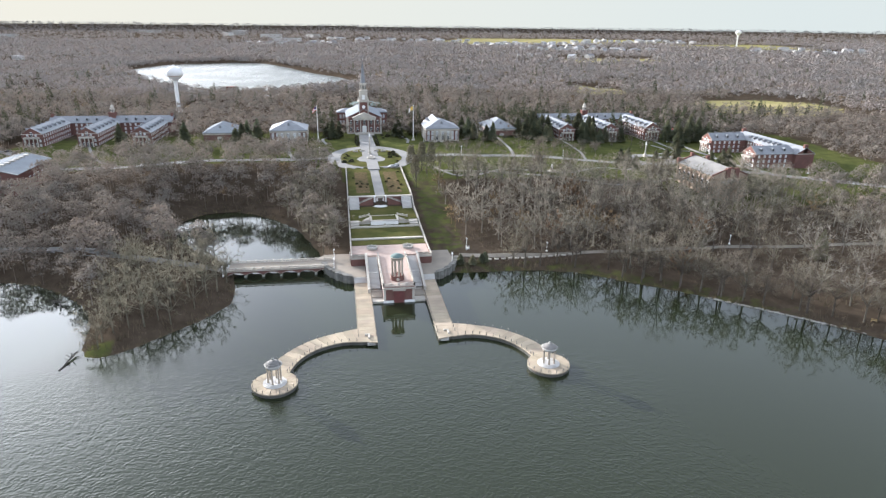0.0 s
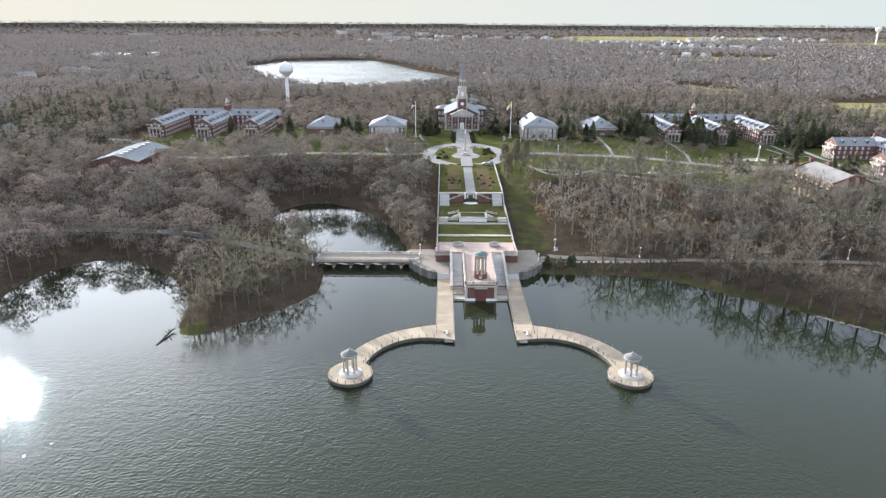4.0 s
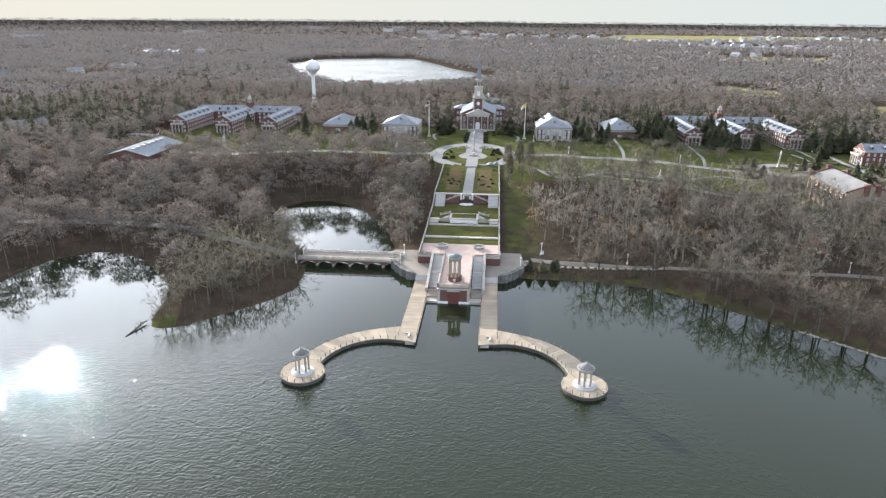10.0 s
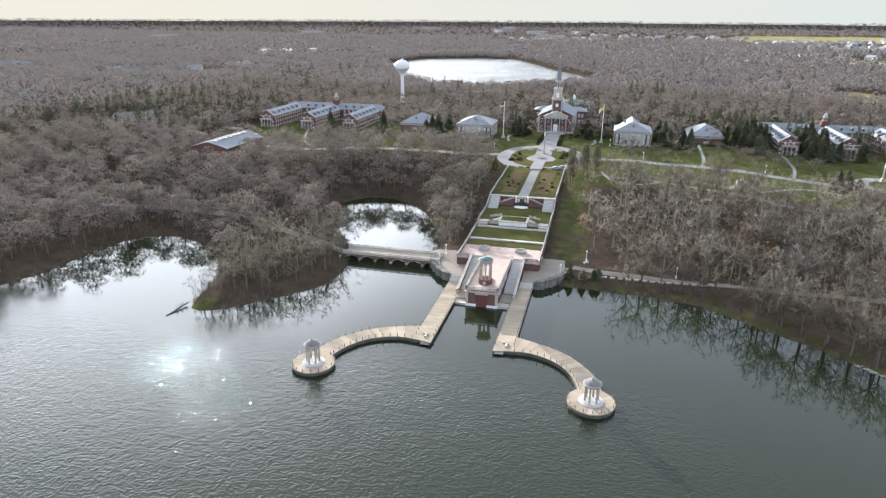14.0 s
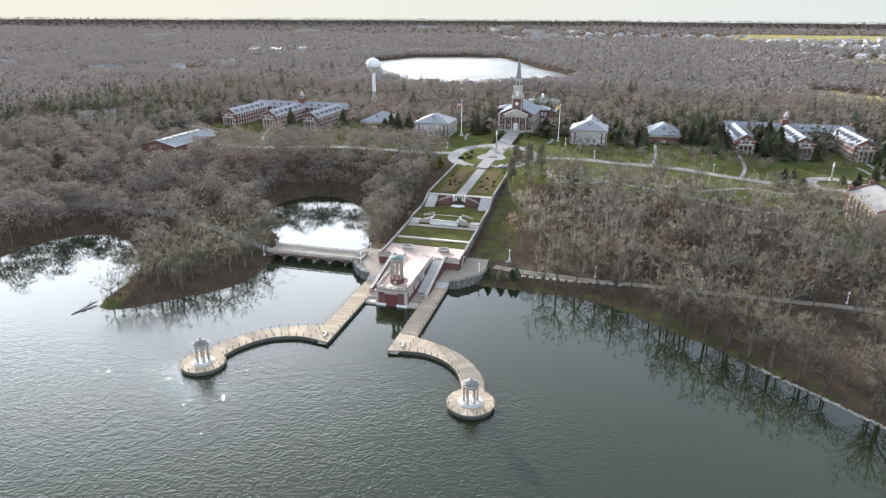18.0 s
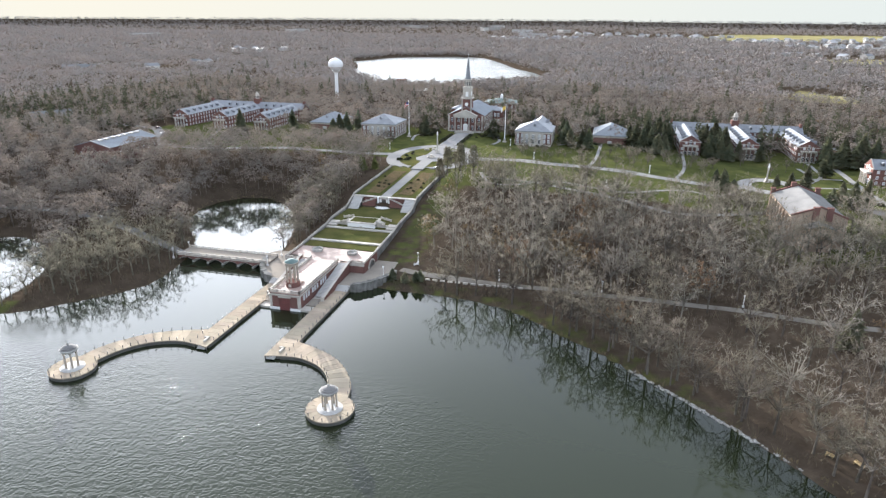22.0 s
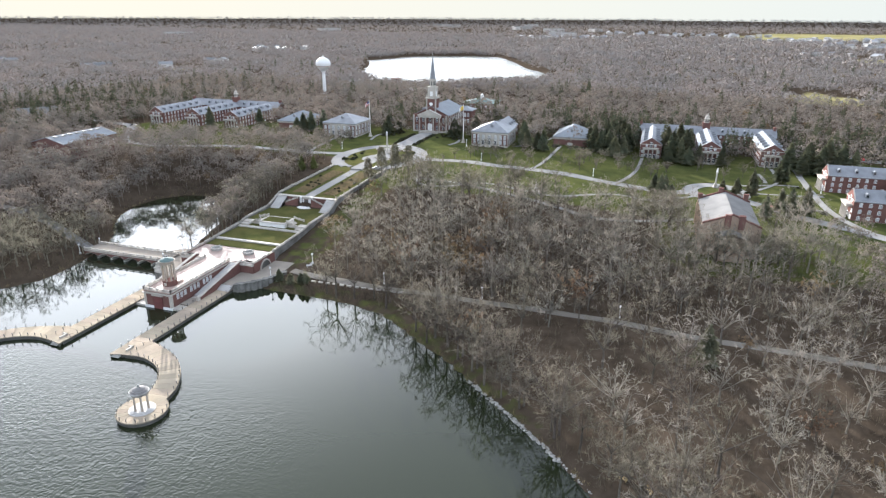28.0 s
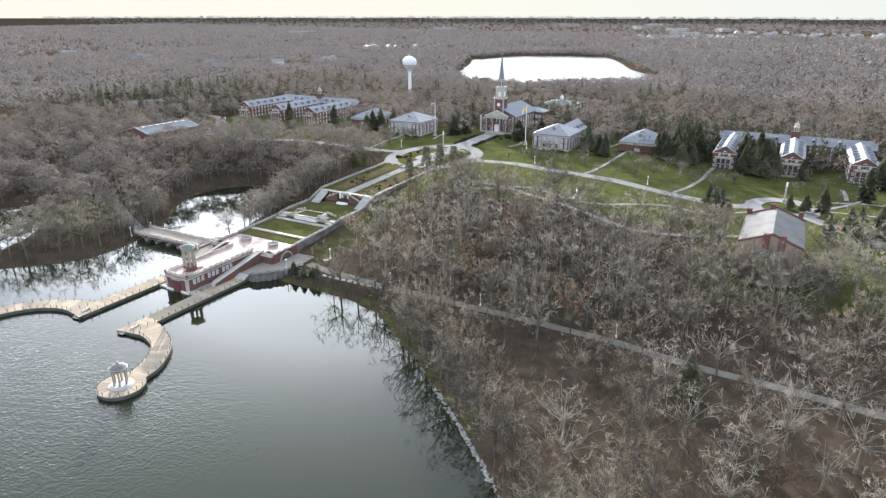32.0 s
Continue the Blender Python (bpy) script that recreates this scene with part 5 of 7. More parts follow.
def hall_block(x, y, w, d, z, eave, top, label, doors=True, mat_roof=None, rear=0.0, light=True):
    """A square hall with a hipped roof and a pale pillared front; front towards -Y."""
    t = thing("campus_hall", (x, y, z), label, "hall", "brick halls beside the chapel")
    h = w / 2
    part("wall", Shape().box(-h, h, 0, d, -2, eave), M_BRICK, t, "red brick walls")
    part("basement", Shape().box(-h - 0.15, h + 0.15, -0.15, d + 0.15, -2, 0.9), M_STONE, t)
    part("cornice", Shape().box(-h - 0.3, h + 0.3, -0.3, d + 0.3, eave - 1.1, eave - 0.4).box(-h - 0.55, h + 0.55, -0.55, d + 0.55, eave - 0.4, eave + 0.02), M_STONE, t)
    part("roof", hip_roof(-h, h, 0, d, eave + 0.45, top), mat_roof or M_SLATE, t, "hipped grey roof")
    if light:
        fw = w * 0.28
        part("front", Shape().box(-fw, fw, -0.5, 0, 0, eave - 1.1), M_STONE, t, "pale stone centre front")
        for k in range(4):
            s = (eave - 2.2) / 6.6
            ob = part("column", COLUMN, None, t, at=(-fw + 0.5 + (2 * fw - 1) * k / 3, -0.9, 0.9))
            ob.scale = (1, 1, s)
        for k in range(3):
            xx = -fw * 0.62 + fw * 0.62 * k
            part("window", W_TALL, None, t, at=(xx, -0.55, 1.4))
            part("window", W_HALL, None, t, at=(xx, -0.55, eave - 4.2))
        for q in (-1, 1):
            for k in (0.62, 0.86):
                for f in (1.5, eave - 4.2):
                    part("window", W_HALL, None, t, at=(q * h * k, -0.05, f))
        part("entrance_steps", Shape().box(-fw, fw, -3.4, -0.5, -1.5, 0.35).box(-fw, fw, -2.6, -0.5, 0.3, 0.6), M_STONE, t)
    else:
        part("door_surround", Shape().box(-1.7, 1.7, -0.4, 0, 0, 5.2, bev=0.3), M_STONE, t)
        part("door", Shape().box(-1.0, 1.0, -0.48, -0.36, 0.2, 3.4), M_GLASS, t)
        part("fanlight", Shape().box(-1.0, 1.0, -0.48, -0.36, 3.6, 4.6), M_BLIND, t)
        part("terrace", Shape().box(-h - 1, h + 1, -4, 0, -2, 0.1), M_ROAD, t)
    n = max(3, int(d / 4.2))
    for side, turn in ((-h - 0.02, -90), (h + 0.02, 90)):
        for k in range(n):
            for f in (1.5, eave - 4.2):
                part("window", W_HALL, None, t, at=(side, d * (k + 0.5) / n, f), turn=turn)
        if light:
            for k in range(n + 1):
                part("pilaster", Shape().box(-0.35, 0.35, -0.3, 0.1, 0.9, eave - 1.1), M_STONE, t, at=(side, 0.4 + (d - 0.8) * k / n, 0), turn=turn)
    part("roof_vent", Shape().box(-0.7, 0.7, -0.5, 1.6, 0, 1.3).face([(-0.9, -0.6, 1.3), (0.9, -0.6, 1.3), (0, -0.6, 2.0)]), M_SLATE, t, at=(0, h * 0.45, eave + 0.45 + (top - eave) * 0.42))
    if rear:
        part("rear_wing", gable_body(-7, 7, d, d + rear, -2, eave - 2.2, top - 2.6), M_BRICK, t, "red brick rear wing")
        part("rear_roof", gable_roof(-7, 7, d, d + rear, eave - 2.2, top - 2.6), M_SLATE, t)
        for k in range(5):
            for side, turn in ((-5.2, -90), (5.2, 90)):
                part("dormer", DORMER, None, t, at=(side, d + 3 + k * (rear - 5) / 4, eave - 1.1), turn=turn)
        for k in range(7):
            for side, turn in ((-7.02, -90), (7.02, 90)):
                for f in (1.4, 4.6):
                    part("window", W_HALL, None, t, at=(side, d + 2 + k * (rear - 4) / 6, f), turn=turn)
    BLOCKS.append((x - h - 2, x + h + 2, y - 4, y + d + rear + 3))
    return t


hall_block(-53.8, 244.6, 24.5, 25, 14.0, 9.0, 14.8, "red brick hall with pale stone front and hipped roof")
hall_block(54.2, 244.6, 23.5, 25, 14.0, 9.0, 14.8, "red brick hall with pale stone front and long rear wing", rear=30)
hall_block(103.5, 266.5, 22, 30, 10.4, 8.4, 15.0, "red brick hall with arched doorway under a hipped grey roof", light=False, mat_roof=M_ROOFLIGHT)
hall_block(-103, 263.5, 22, 30, 11.4, 7.6, 13.6, "red brick hall with a pale hipped roof among evergreens", light=False, mat_roof=M_ROOFLIGHT)


def chapel():
    t = thing("chapel", (0, 283.0, 14.2), "red brick chapel with white portico, tall steeple and slender grey spire", "chapel")
    h = 13.0
    part("nave_wall", gable_body(-h, h, 3, 44, -2, 12.2, 18.2), M_BRICK, t, "red brick nave")
    part("nave_roof", gable_roof(-h, h, 3, 44, 12.2, 18.2, over=0.8), M_ROOFLIGHT, t, "pale grey pitched nave roof")
    part("nave_cornice", Shape().box(-h - 0.4, h + 0.4, 2.8, 44.4, 11.2, 12.0), M_STONE, t)
    part("front_wall", Shape().box(-h, h, 0, 3, -2, 12.2), M_BRICK, t)
    part("front_base", Shape().box(-h - 0.2, h + 0.2, -0.3, 3, -2, 1.0), M_STONE, t)
    part("portico_beam", Shape().box(-8.6, 8.6, -2.2, 0.1, 10.4, 11.8).box(-9.0, 9.0, -2.6, 0.1, 11.8, 12.3), M_STONE, t)
    ped = Shape()
    for y in (-2.5, 0.1):
        ped.face([(-9.0, y, 12.3), (9.0, y, 12.3), (0, y, 16.2)])
    ped.face([(-9.0, -2.5, 12.3), (0, -2.5, 16.2), (0, 0.1, 16.2), (-9.0, 0.1, 12.3)]).face([(9.0, -2.5, 12.3), (9.0, 0.1, 12.3), (0, 0.1, 16.2), (0, -2.5, 16.2)])
    part("pediment", ped, M_STONE, t, "pale stone pediment")
    for k, x in enumerate((-12.4, -7.6, -2.9, 2.9, 7.6, 12.4)):
        ob = part("column" if 0 < k < 5 else "corner_pilaster", COLUMN if 0 < k < 5 else Shape().box(-0.6, 0.6, -0.4, 0.3, 0, 6.8), M_STONE, t, at=(x, -1.4 if 0 < k < 5 else -0.1, 1.0))
        if not 0 < k < 5:
            ob.scale = (1, 1, 1.6)
        else:
            ob.scale = (1.1, 1.1, 1.42)
    for x in (-10.1, -5.2, 5.2, 10.1, 0):
        for z in ((1.8, 7.2) if x else (7.2,)):
            part("window", W_TALL, None, t, "white-framed tall window", at=(x, -0.05, z))
    part("door_surround", Shape().box(-1.6, 1.6, -0.5, 0, 0, 6.0, bev=0.6), M_WHITE, t)
    part("door", Shape().box(-1.1, 1.1, -0.6, -0.46, 0.2, 5.0, bev=0.3), M_WHITE, t, "white arched door")
    for side, turn in ((-h - 0.02, -90), (h + 0.02, 90)):
        for k in range(8):
            part("window", W_TALL, None, t, at=(side, 6 + 4.8 * k, 6.8), turn=turn)
            part("window", W_HALL, None, t, at=(side, 6 + 4.8 * k, 1.6), turn=turn)
            part("pilaster", Shape().box(-0.4, 0.4, -0.35, 0.1, 0, 11.2), M_STONE, t, at=(side, 3.6 + 4.8 * k, 0), turn=turn)
    part("transept", Shape().box(-20, 20, 40, 52, -2, 10.5), M_BRICK, t, "red brick rear block")
    part("transept_roof", hip_roof(-20, 20, 40, 52, 10.9, 13.6), M_SLATE, t)
    for x in (-17.5, -15, 15, 17.5):
        for z in (1.6, 6.2):
            part("window", W_HALL, None, t, at=(x, 39.95, z))
    part("steps", Shape().box(-7, 7, -5.5, 0, -2, 0.35).box(-6, 6, -4.5, 0, 0.3, 0.65).box(-5, 5, -3.5, 0, 0.6, 1.0), M_STONE, t)
    # steeple
    tw = part("tower", Shape().box(-3.5, 3.5, 2.5, 9.5, 10, 23.2), M_BRICK, t, "square brick tower")
    part("tower_cornice", Shape().box(-3.9, 3.9, 2.1, 9.9, 23.2, 23.7).box(-4.3, 4.3, 1.7, 10.3, 23.7, 24.1), M_STONE, tw)
    for x in (-3.3, 3.3):
        part("quoin", Shape().box(x - 0.45, x + 0.45, 2.35, 3.2, 12, 23.2), M_STONE, tw)
    part("clock", Shape().ring(0, 0, [(1.25, 0), (1.25, 0.2), (1.0, 0.28)], 20).data("clock", M_WHITE), None, tw, "round white clock face", at=(0, 2.45, 19.6)).rotation_euler = (radians(90), 0, 0)
    bf = part("belfry", Shape().box(-2.7, 2.7, 3.3, 8.7, 24.1, 31.0), M_STONE, t, "pale belfry stage with arched openings")
    for x in (-2.6, 2.6):
        for y in (3.4, 8.6):
            part("corner_column", Shape().ring(x, y, [(0.45, 24.1), (0.4, 30.6), (0.55, 31)], 10), M_STONE, bf)
            part("urn", Shape().ring(x * 1.35, y + (y - 6) * 0.35, [(0.3, 24.1), (0.25, 24.6), (0.5, 25.2), (0.2, 25.8), (0.05, 26.3)], 8), M_STONE, bf)
    part("belfry_cornice", Shape().box(-3.2, 3.2, 2.8, 9.2, 31.0, 31.7), M_STONE, bf)
    op = Shape()
    op.box(-1.0, 1.0, 3.15, 3.35, 25.0, 28.4)
    part("louvre", op, M_WHITE, bf, "white arched belfry opening")
    for x in (-2.75, 2.75):
        part("louvre", Shape().box(x - 0.1, x + 0.1, 5.0, 7.0, 25.0, 28.4), M_WHITE, bf)
    part("octagon", Shape().ring(0, 6, [(2.5, 31.7), (2.5, 36.2), (2.9, 36.5), (2.9, 37.0), (2.2, 37.1)], 8, radians(22.5)), M_STONE, t, "eight-sided stage")
    for k in range(8):
        a = radians(45 * k)
        # dark panels on the faces; the unlit inside is only their colour
        part("octagon_opening", Shape().box(-0.5, 0.5, -0.1, 0.1, 0, 2.8), M_STONE_AND_SHADE, t, at=(2.33 * math.cos(a), 6 + 2.33 * math.sin(a), 32.6), turn=math.degrees(a) + 90)
    part("spire", Shape().ring(0, 6, [(2.1, 37.1), (1.75, 40), (1.0, 46.5), (0.15, 53.2)], 8, radians(22.5)), M_SLATE, t, "slender blue-grey spire")
    part("spire_cross", Shape().tube((0, 6, 53), (0, 6, 55.2), 0.09, 0.07, 6).box(-0.5, 0.5, 5.95, 6.05, 54.3, 54.5), M_WHITE, t)
    BLOCKS.append((-24, 24, 274, 340))


chapel()
# the wide walk up to the chapel
s = Shape()
for k in range(12):
    y0 = 226 + 4.2 * k
    zc = max(height(0, y0), height(0, y0 + 4)) + 0.16 + 0.04 * k
    s.box(-5.4 + 0.08 * k, 5.4 - 0.08 * k, y0, y0 + 4.16, zc - 1.5, zc, bev=0.04)
setting("pavement_chapel_walk", s, M_ROAD, "broad pale stone walk up to the chapel", "pavement")
# cross-shaped court on the island with column and fountain
zc = height(0, 200) + 0.2
s = Shape()
s.slab([(-3.4, 157), (3.4, 157), (3.4, 178), (7, 180), (9, 186), (7, 192), (5, 196), (5, 224), (-5, 224), (-5, 196), (-7, 192), (-9, 186), (-7, 180), (-3.4, 178)], zc - 1.2, zc)
bed = Shape()
bed.slab([(19.4 * math.cos(2 * math.pi * k / 40), 192 + 29 * math.sin(2 * math.pi * k / 40)) for k in range(40)], zc - 1.3, zc - 0.08)
setting("lawn_island", bed, M_LAWN, "dark green lawn on the round island", "lawn")
setting("pavement_court", s, M_ROAD, "pale paved court on the round island", "pavement")


def column_monument(x, y, z, h, label, cat):
    t = thing("monument_column", (x, y, z), label, cat, "monument columns")
    part("base", Shape().box(-1.2, 1.2, -1.2, 1.2, 0, 0.5, bev=0.08).box(-0.75, 0.75, -0.75, 0.75, 0.5, 2.0, bev=0.1), M_STONE, t)
    part("shaft", Shape().ring(0, 0, [(0.55, 2.0), (0.45, 2.5), (0.36, h - 2.9), (0.52, h - 2.6), (0.55, h - 2.3)], 14), M_STONE, t)
    part("statue", Shape().ring(0, 0, [(0.42, h - 2.3), (0.5, h - 1.9), (0.38, h - 1.1), (0.46, h - 0.7), (0.2, h - 0.45), (0.24, h - 0.2), (0.08, h)], 10), M_WHITE, t, "small pale statue")


column_monument(0, 202.5, zc, 13.4, "tall pale stone column with a statue on the island court", "column")
column_monument(189, 200.5, height(189, 200.5), 10.5, "tall pale stone column on the oval lawn", "column")
f = thing("fountain", (0, 188, zc), "round pale stone fountain basin on the court", "fountain")
part("basin", Shape().ring(0, 0, [(2.4, 0), (2.5, 0.7), (2.2, 0.75), (2.1, 0.35), (0.2, 0.3)], 24), M_STONE, f)
part("stem", Shape().ring(0, 0, [(0.5, 0.3), (0.3, 1.4), (1.0, 1.7), (0.9, 1.8), (0.1, 1.75)], 14), M_STONE, f)
for x in (-9, -4.5, 4.5, 9):
    b = thing("stone_block", (x, 213 - abs(x) * 0.3, height(x, 213) + 0.1), "low pale stone seat wall on the court", "stone seat", "seats on the court")
    part("block", Shape().box(-1.6, 1.6, -0.4, 0.4, 0, 1.1, bev=0.1), M_STONE, b)
st = thing("garden_statue", (103, 143.5, height(103, 143.5)), "white stone statue on a round plinth on the lawn", "statue")
part("plinth", Shape().ring(0, 0, [(2.6, -0.3), (2.6, 0.3), (1.2, 0.35), (1.0, 1.3), (1.15, 1.4)], 20), M_STONE, st)
part("statue", Shape().ring(0, 0, [(0.55, 1.4), (0.6, 1.9), (0.42, 3.0), (0.5, 3.6), (0.22, 3.9), (0.26, 4.2), (0.1, 4.45)], 10), M_WHITE, st)


def flagpole(x, y, cloth):
    z = height(x, y)
    t = thing("flagpole", (x, y, z), "tall pale flagpole with a hanging %s flag" % ("striped red and white" if cloth == 0 else "golden and white"), "flagpole", "flagpoles before the chapel")
    part("base", Shape().box(-1.3, 1.3, -1.3, 1.3, 0, 0.5, bev=0.08).box(-0.7, 0.7, -0.7, 0.7, 0.5, 2.4, bev=0.1), M_STONE, t)
    part("pole", Shape().ring(0, 0, [(0.28, 2.4), (0.24, 12), (0.14, 24.6), (0.26, 24.7), (0.26, 25.1), (0.05, 25.2)], 8), M_WHITE, t)
    s = Shape()
    for k in range(8):
        for j in range(5):
            u0, u1 = k / 8, (k + 1) / 8
            def P(u, v):
                return (-0.2 - 3.0 * u, 0.35 * math.sin(u * 7 + v), 24.2 - 2.6 * v - 2.4 * u * u)
            kk = (2 if k < 4 and j < 3 and cloth == 0 else j % 2) if cloth == 0 else (0 if k < 5 else 1)
            s.face([P(u0, j / 5), P(u1, j / 5), P(u1, (j + 1) / 5), P(u0, (j + 1) / 5)], kk)
    part("flag", s, (M_RED, M_WHITE, M_BLUE) if cloth == 0 else (M_YELLOW, M_WHITE, M_BLUE), t)


flagpole(-34, 253, 0), flagpole(34, 253, 1)


def auditorium():
    x0, x1, y0, y1, z = -10.2, 10.2, 0, 37, 0
    t = thing("auditorium", (186.5, 97.0, 8.2), "buff brick auditorium with pale pitched roof, buttresses and brick chimneys", "auditorium")
    part("wall", gable_body(x0, x1, y0, y1, -2, 11.2, 15.2), M_TANBRICK, t, "buff brick walls")
    part("roof", gable_roof(x0, x1, y0 + 0.8, y1 - 0.8, 11.3, 15.3, over=0.2), M_TANROOF, t, "pale grey metal roof")
    for y in (y0, y1):
        s = Shape()
        for q in (-1, 1):
            p = [(q * 10.5, 11.0), (0, 15.2), (0, 15.9), (q * 10.5, 11.8)]
            for yy in (y - 0.35, y + 0.35):
                s.face([(u, yy, v) for u, v in p])
            s.face([(p[3][0], y - 0.35, p[3][1]), (p[2][0], y - 0.35, p[2][1]), (p[2][0], y + 0.35, p[2][1]), (p[3][0], y + 0.35, p[3][1])])
        part("parapet", s, M_BRICK, t, "low dark red brick parapet")
    for x, zt in ((-9.6, 13.6), (-1.6, 16.6), (8.6, 14.6)):
        part("chimney", Shape().box(x - 0.9, x + 0.9, y1 - 0.8, y1 + 0.8, 10, zt).box(x - 1.05, x + 1.05, y1 - 0.95, y1 + 0.95, zt - 0.4, zt + 0.1), M_BRICK, t)
    for x in (-1.6, 3.4):
        part("chimney", Shape().box(x - 1.1, x + 1.1, -0.9, 0.9, 10, 15.4), M_BRICK, t)
    part("porch", Shape().box(-5, 5, -5.5, 0, -2, 8.0), M_TANBRICK, t)
    part("porch_roof", gable_roof(-5, 5, -5.5, 0, 8.0, 9.8), M_TANROOF, t)
    for side, turn in ((x0 - 0.02, -90), (x1 + 0.02, 90)):
        for k in range(8):
            part("buttress", Shape().box(-0.45, 0.45, -0.7, 0.2, -2, 9.8).box(-0.35, 0.35, -0.45, 0.2, 9.8, 10.6), M_TANBRICK, t, at=(side, 1.4 + 4.9 * k, 0), turn=turn)
            if k < 7:
                ob = part("window", W_TALL, None, t, at=(side, 3.85 + 4.9 * k, 3.4), turn=turn)
                ob.scale = (1.2, 1, 1.7)
    BLOCKS.append((172, 201, 88, 138))


auditorium()


def gymnasium():
    t = thing("gymnasium", (-190.5, 131, 11.0), "low red brick gymnasium with a wide pale metal roof and skylights", "gymnasium")
    part("wall", gable_body(-12.5, 12.5, 0, 41, -2, 10.2, 13.4), M_BRICK, t, "red brick walls")
    part("roof", gable_roof(-12.5, 12.5, 0, 41, 10.3, 13.6, over=0.4), M_ROOFLIGHT, t, "pale metal roof")
    for k in range(7):
        part("skylight", Shape().box(0.8, 3.4, 3 + 5.3 * k, 6 + 5.3 * k, 12.2, 13.6, bev=0.15), M_CONC, t)
    for y in (-0.1, 41.1):
        part("gable_coping", Shape().face([(-13.2, y - 0.3, 10.2), (0, y - 0.3, 14.0), (0, y + 0.3, 14.0), (-13.2, y + 0.3, 10.2)]).face([(13.2, y - 0.3, 10.2), (13.2, y + 0.3, 10.2), (0, y + 0.3, 14.0), (0, y - 0.3, 14.0)]), M_STONE, t)
    for side, turn in ((-12.52, -90), (12.52, 90)):
        for k in range(8):
            part("window", W_TALL, None, t, at=(side, 3 + 5 * k, 4.0), turn=turn)
    for x in (-8, -3, 3, 8):
        part("window", W_TALL, None, t, at=(x, -0.05, 4.0))
    BLOCKS.append((-206, -175, 128, 175))


gymnasium()


def water_tower():
    t = thing("water_tower", (-170, 443, height(-170, 443)), "white ball-shaped water tower on a slender tapering column", "water tower")
    zb = 47.3 - height(-170, 443)
    part("column", Shape().ring(0, 0, [(3.4, -1), (2.6, 3), (1.75, 7), (1.6, zb - 9.5), (2.4, zb - 7.2), (4.2, zb - 5.8)], 20), M_WHITE, t)
    prof = [(7.4 * math.cos(radians(a)), zb + 6.3 * math.sin(radians(a))) for a in range(-66, 90, 11)]
    part("tank", Shape().ring(0, 0, prof, 28), M_WHITE, t, "white painted ball tank")
    part("hatch_rail", Shape().ring(0, 0, [(0.9, zb + 6.1), (0.9, zb + 7.4)], 10), M_WHITE, t)
    part("stripe", Shape().ring(0, 0, [(7.1, zb - 2.9), (7.15, zb - 2.3)], 28, close=False), M_TANBRICK, t, "rusty band under the tank")


water_tower()


def library():
    t = thing("library", (6, 396, 11.5), "brick building with green copper roof and small white cupola", "library")
    part("wall", Shape().box(-14, 14, 0, 26, -2, 9.5), M_BRICK, t)
    part("roof", hip_roof(-14, 14, 0, 26, 9.8, 13.0), M_COPPER, t, "green copper roof")
    part("cupola", Shape().box(-1.2, 1.2, 11.5, 13.9, 12, 15.6).ring(0, 12.7, [(1.1, 15.6), (0.7, 16.4), (0.1, 17)], 8), M_WHITE, t)
    for k in range(6):
        for z in (1.6, 5.6):
            part("window", W_HALL, None, t, at=(-11.5 + 4.6 * k, -0.05, z))
            part("window", W_HALL, None, t, at=(14.02, 2.4 + 4.2 * k, z), turn=90)
    BLOCKS.append((-12, 24, 386, 426))


library()
k1 = thing("brick_tower", (-138, 560, height(-138, 560)), "dark brick stack above the far trees", "tower")
part("tower_body", Shape().box(-4.5, 4.5, -4.5, 4.5, -2, 12).box(-5, 5, -5, 5, 12, 13), M_BRICK, k1)
part("annex", Shape().box(9, 14, -3, 3, -2, 9), M_BRICK, k1)


def car(x, y, turn, paint, word):
    z = height(x, y) + 0.15
    t = thing("car", (x, y, z), "%s parked car on the pale road" % word, "car", "parked cars", turn=turn)
    s = Shape()
    prof = [(-2.2, 0.35), (-2.25, 0.75), (-1.5, 0.9), (-0.9, 1.42), (0.9, 1.42), (1.7, 0.92), (2.2, 0.8), (2.25, 0.35)]
    for w in (-0.88, 0.88):
        s.face([(x_, w * (0.82 if z_ > 1 else 1), z_) for x_, z_ in prof])
    for (xa, za), (xb, zb) in zip(prof, prof[1:] + prof[:1]):
        wa, wb = (0.88 * (0.82 if za > 1 else 1)), (0.88 * (0.82 if zb > 1 else 1))
        s.face([(xa, -wa, za), (xb, -wb, zb), (xb, wb, zb), (xa, wa, za)])
    part("body", s, paint, t)
    part("windows", Shape().box(-0.95, 1.1, -0.78, 0.78, 0.98, 1.3), M_GLASS, t)
    for wx in (-1.4, 1.4):
        for wy in (-0.82, 0.82):
            part("wheel", Shape().tube((wx, wy - 0.1, 0.34), (wx, wy + 0.1, 0.34), 0.34, 0.34, 12), M_TYRE, t)


car(-1.5, 160, 5, M_BLACKCAR, "black"), car(11, 161.5, 12, M_SILVER, "silver"), car(13.8, 165, 60, M_SILVER, "silver"), car(212, 165, 125, M_RED, "red"), car(-215, 228, 40, M_SILVER, "silver"), car(-234, 246, 20, M_BLACKCAR, "black")
for x, y, n in ((262, 311, 4), (278, 307, 3)):
    for k in range(n):
        car(x + 3.2 * k, y + 0.4 * k, 80, (M_SILVER, M_BLACKCAR, M_RED)[k % 3], ("silver", "black", "red")[k % 3])
# lamps on the campus
for x, y in ((232, 252), (60, 202), (126, 190), (240, 205), (-32, 205), (40, 240), (268, 140)):
    copy_thing(lp, Matrix.Translation((x, y, height(x, y))))

# ---- trees ----
rng = np.random.default_rng(7)


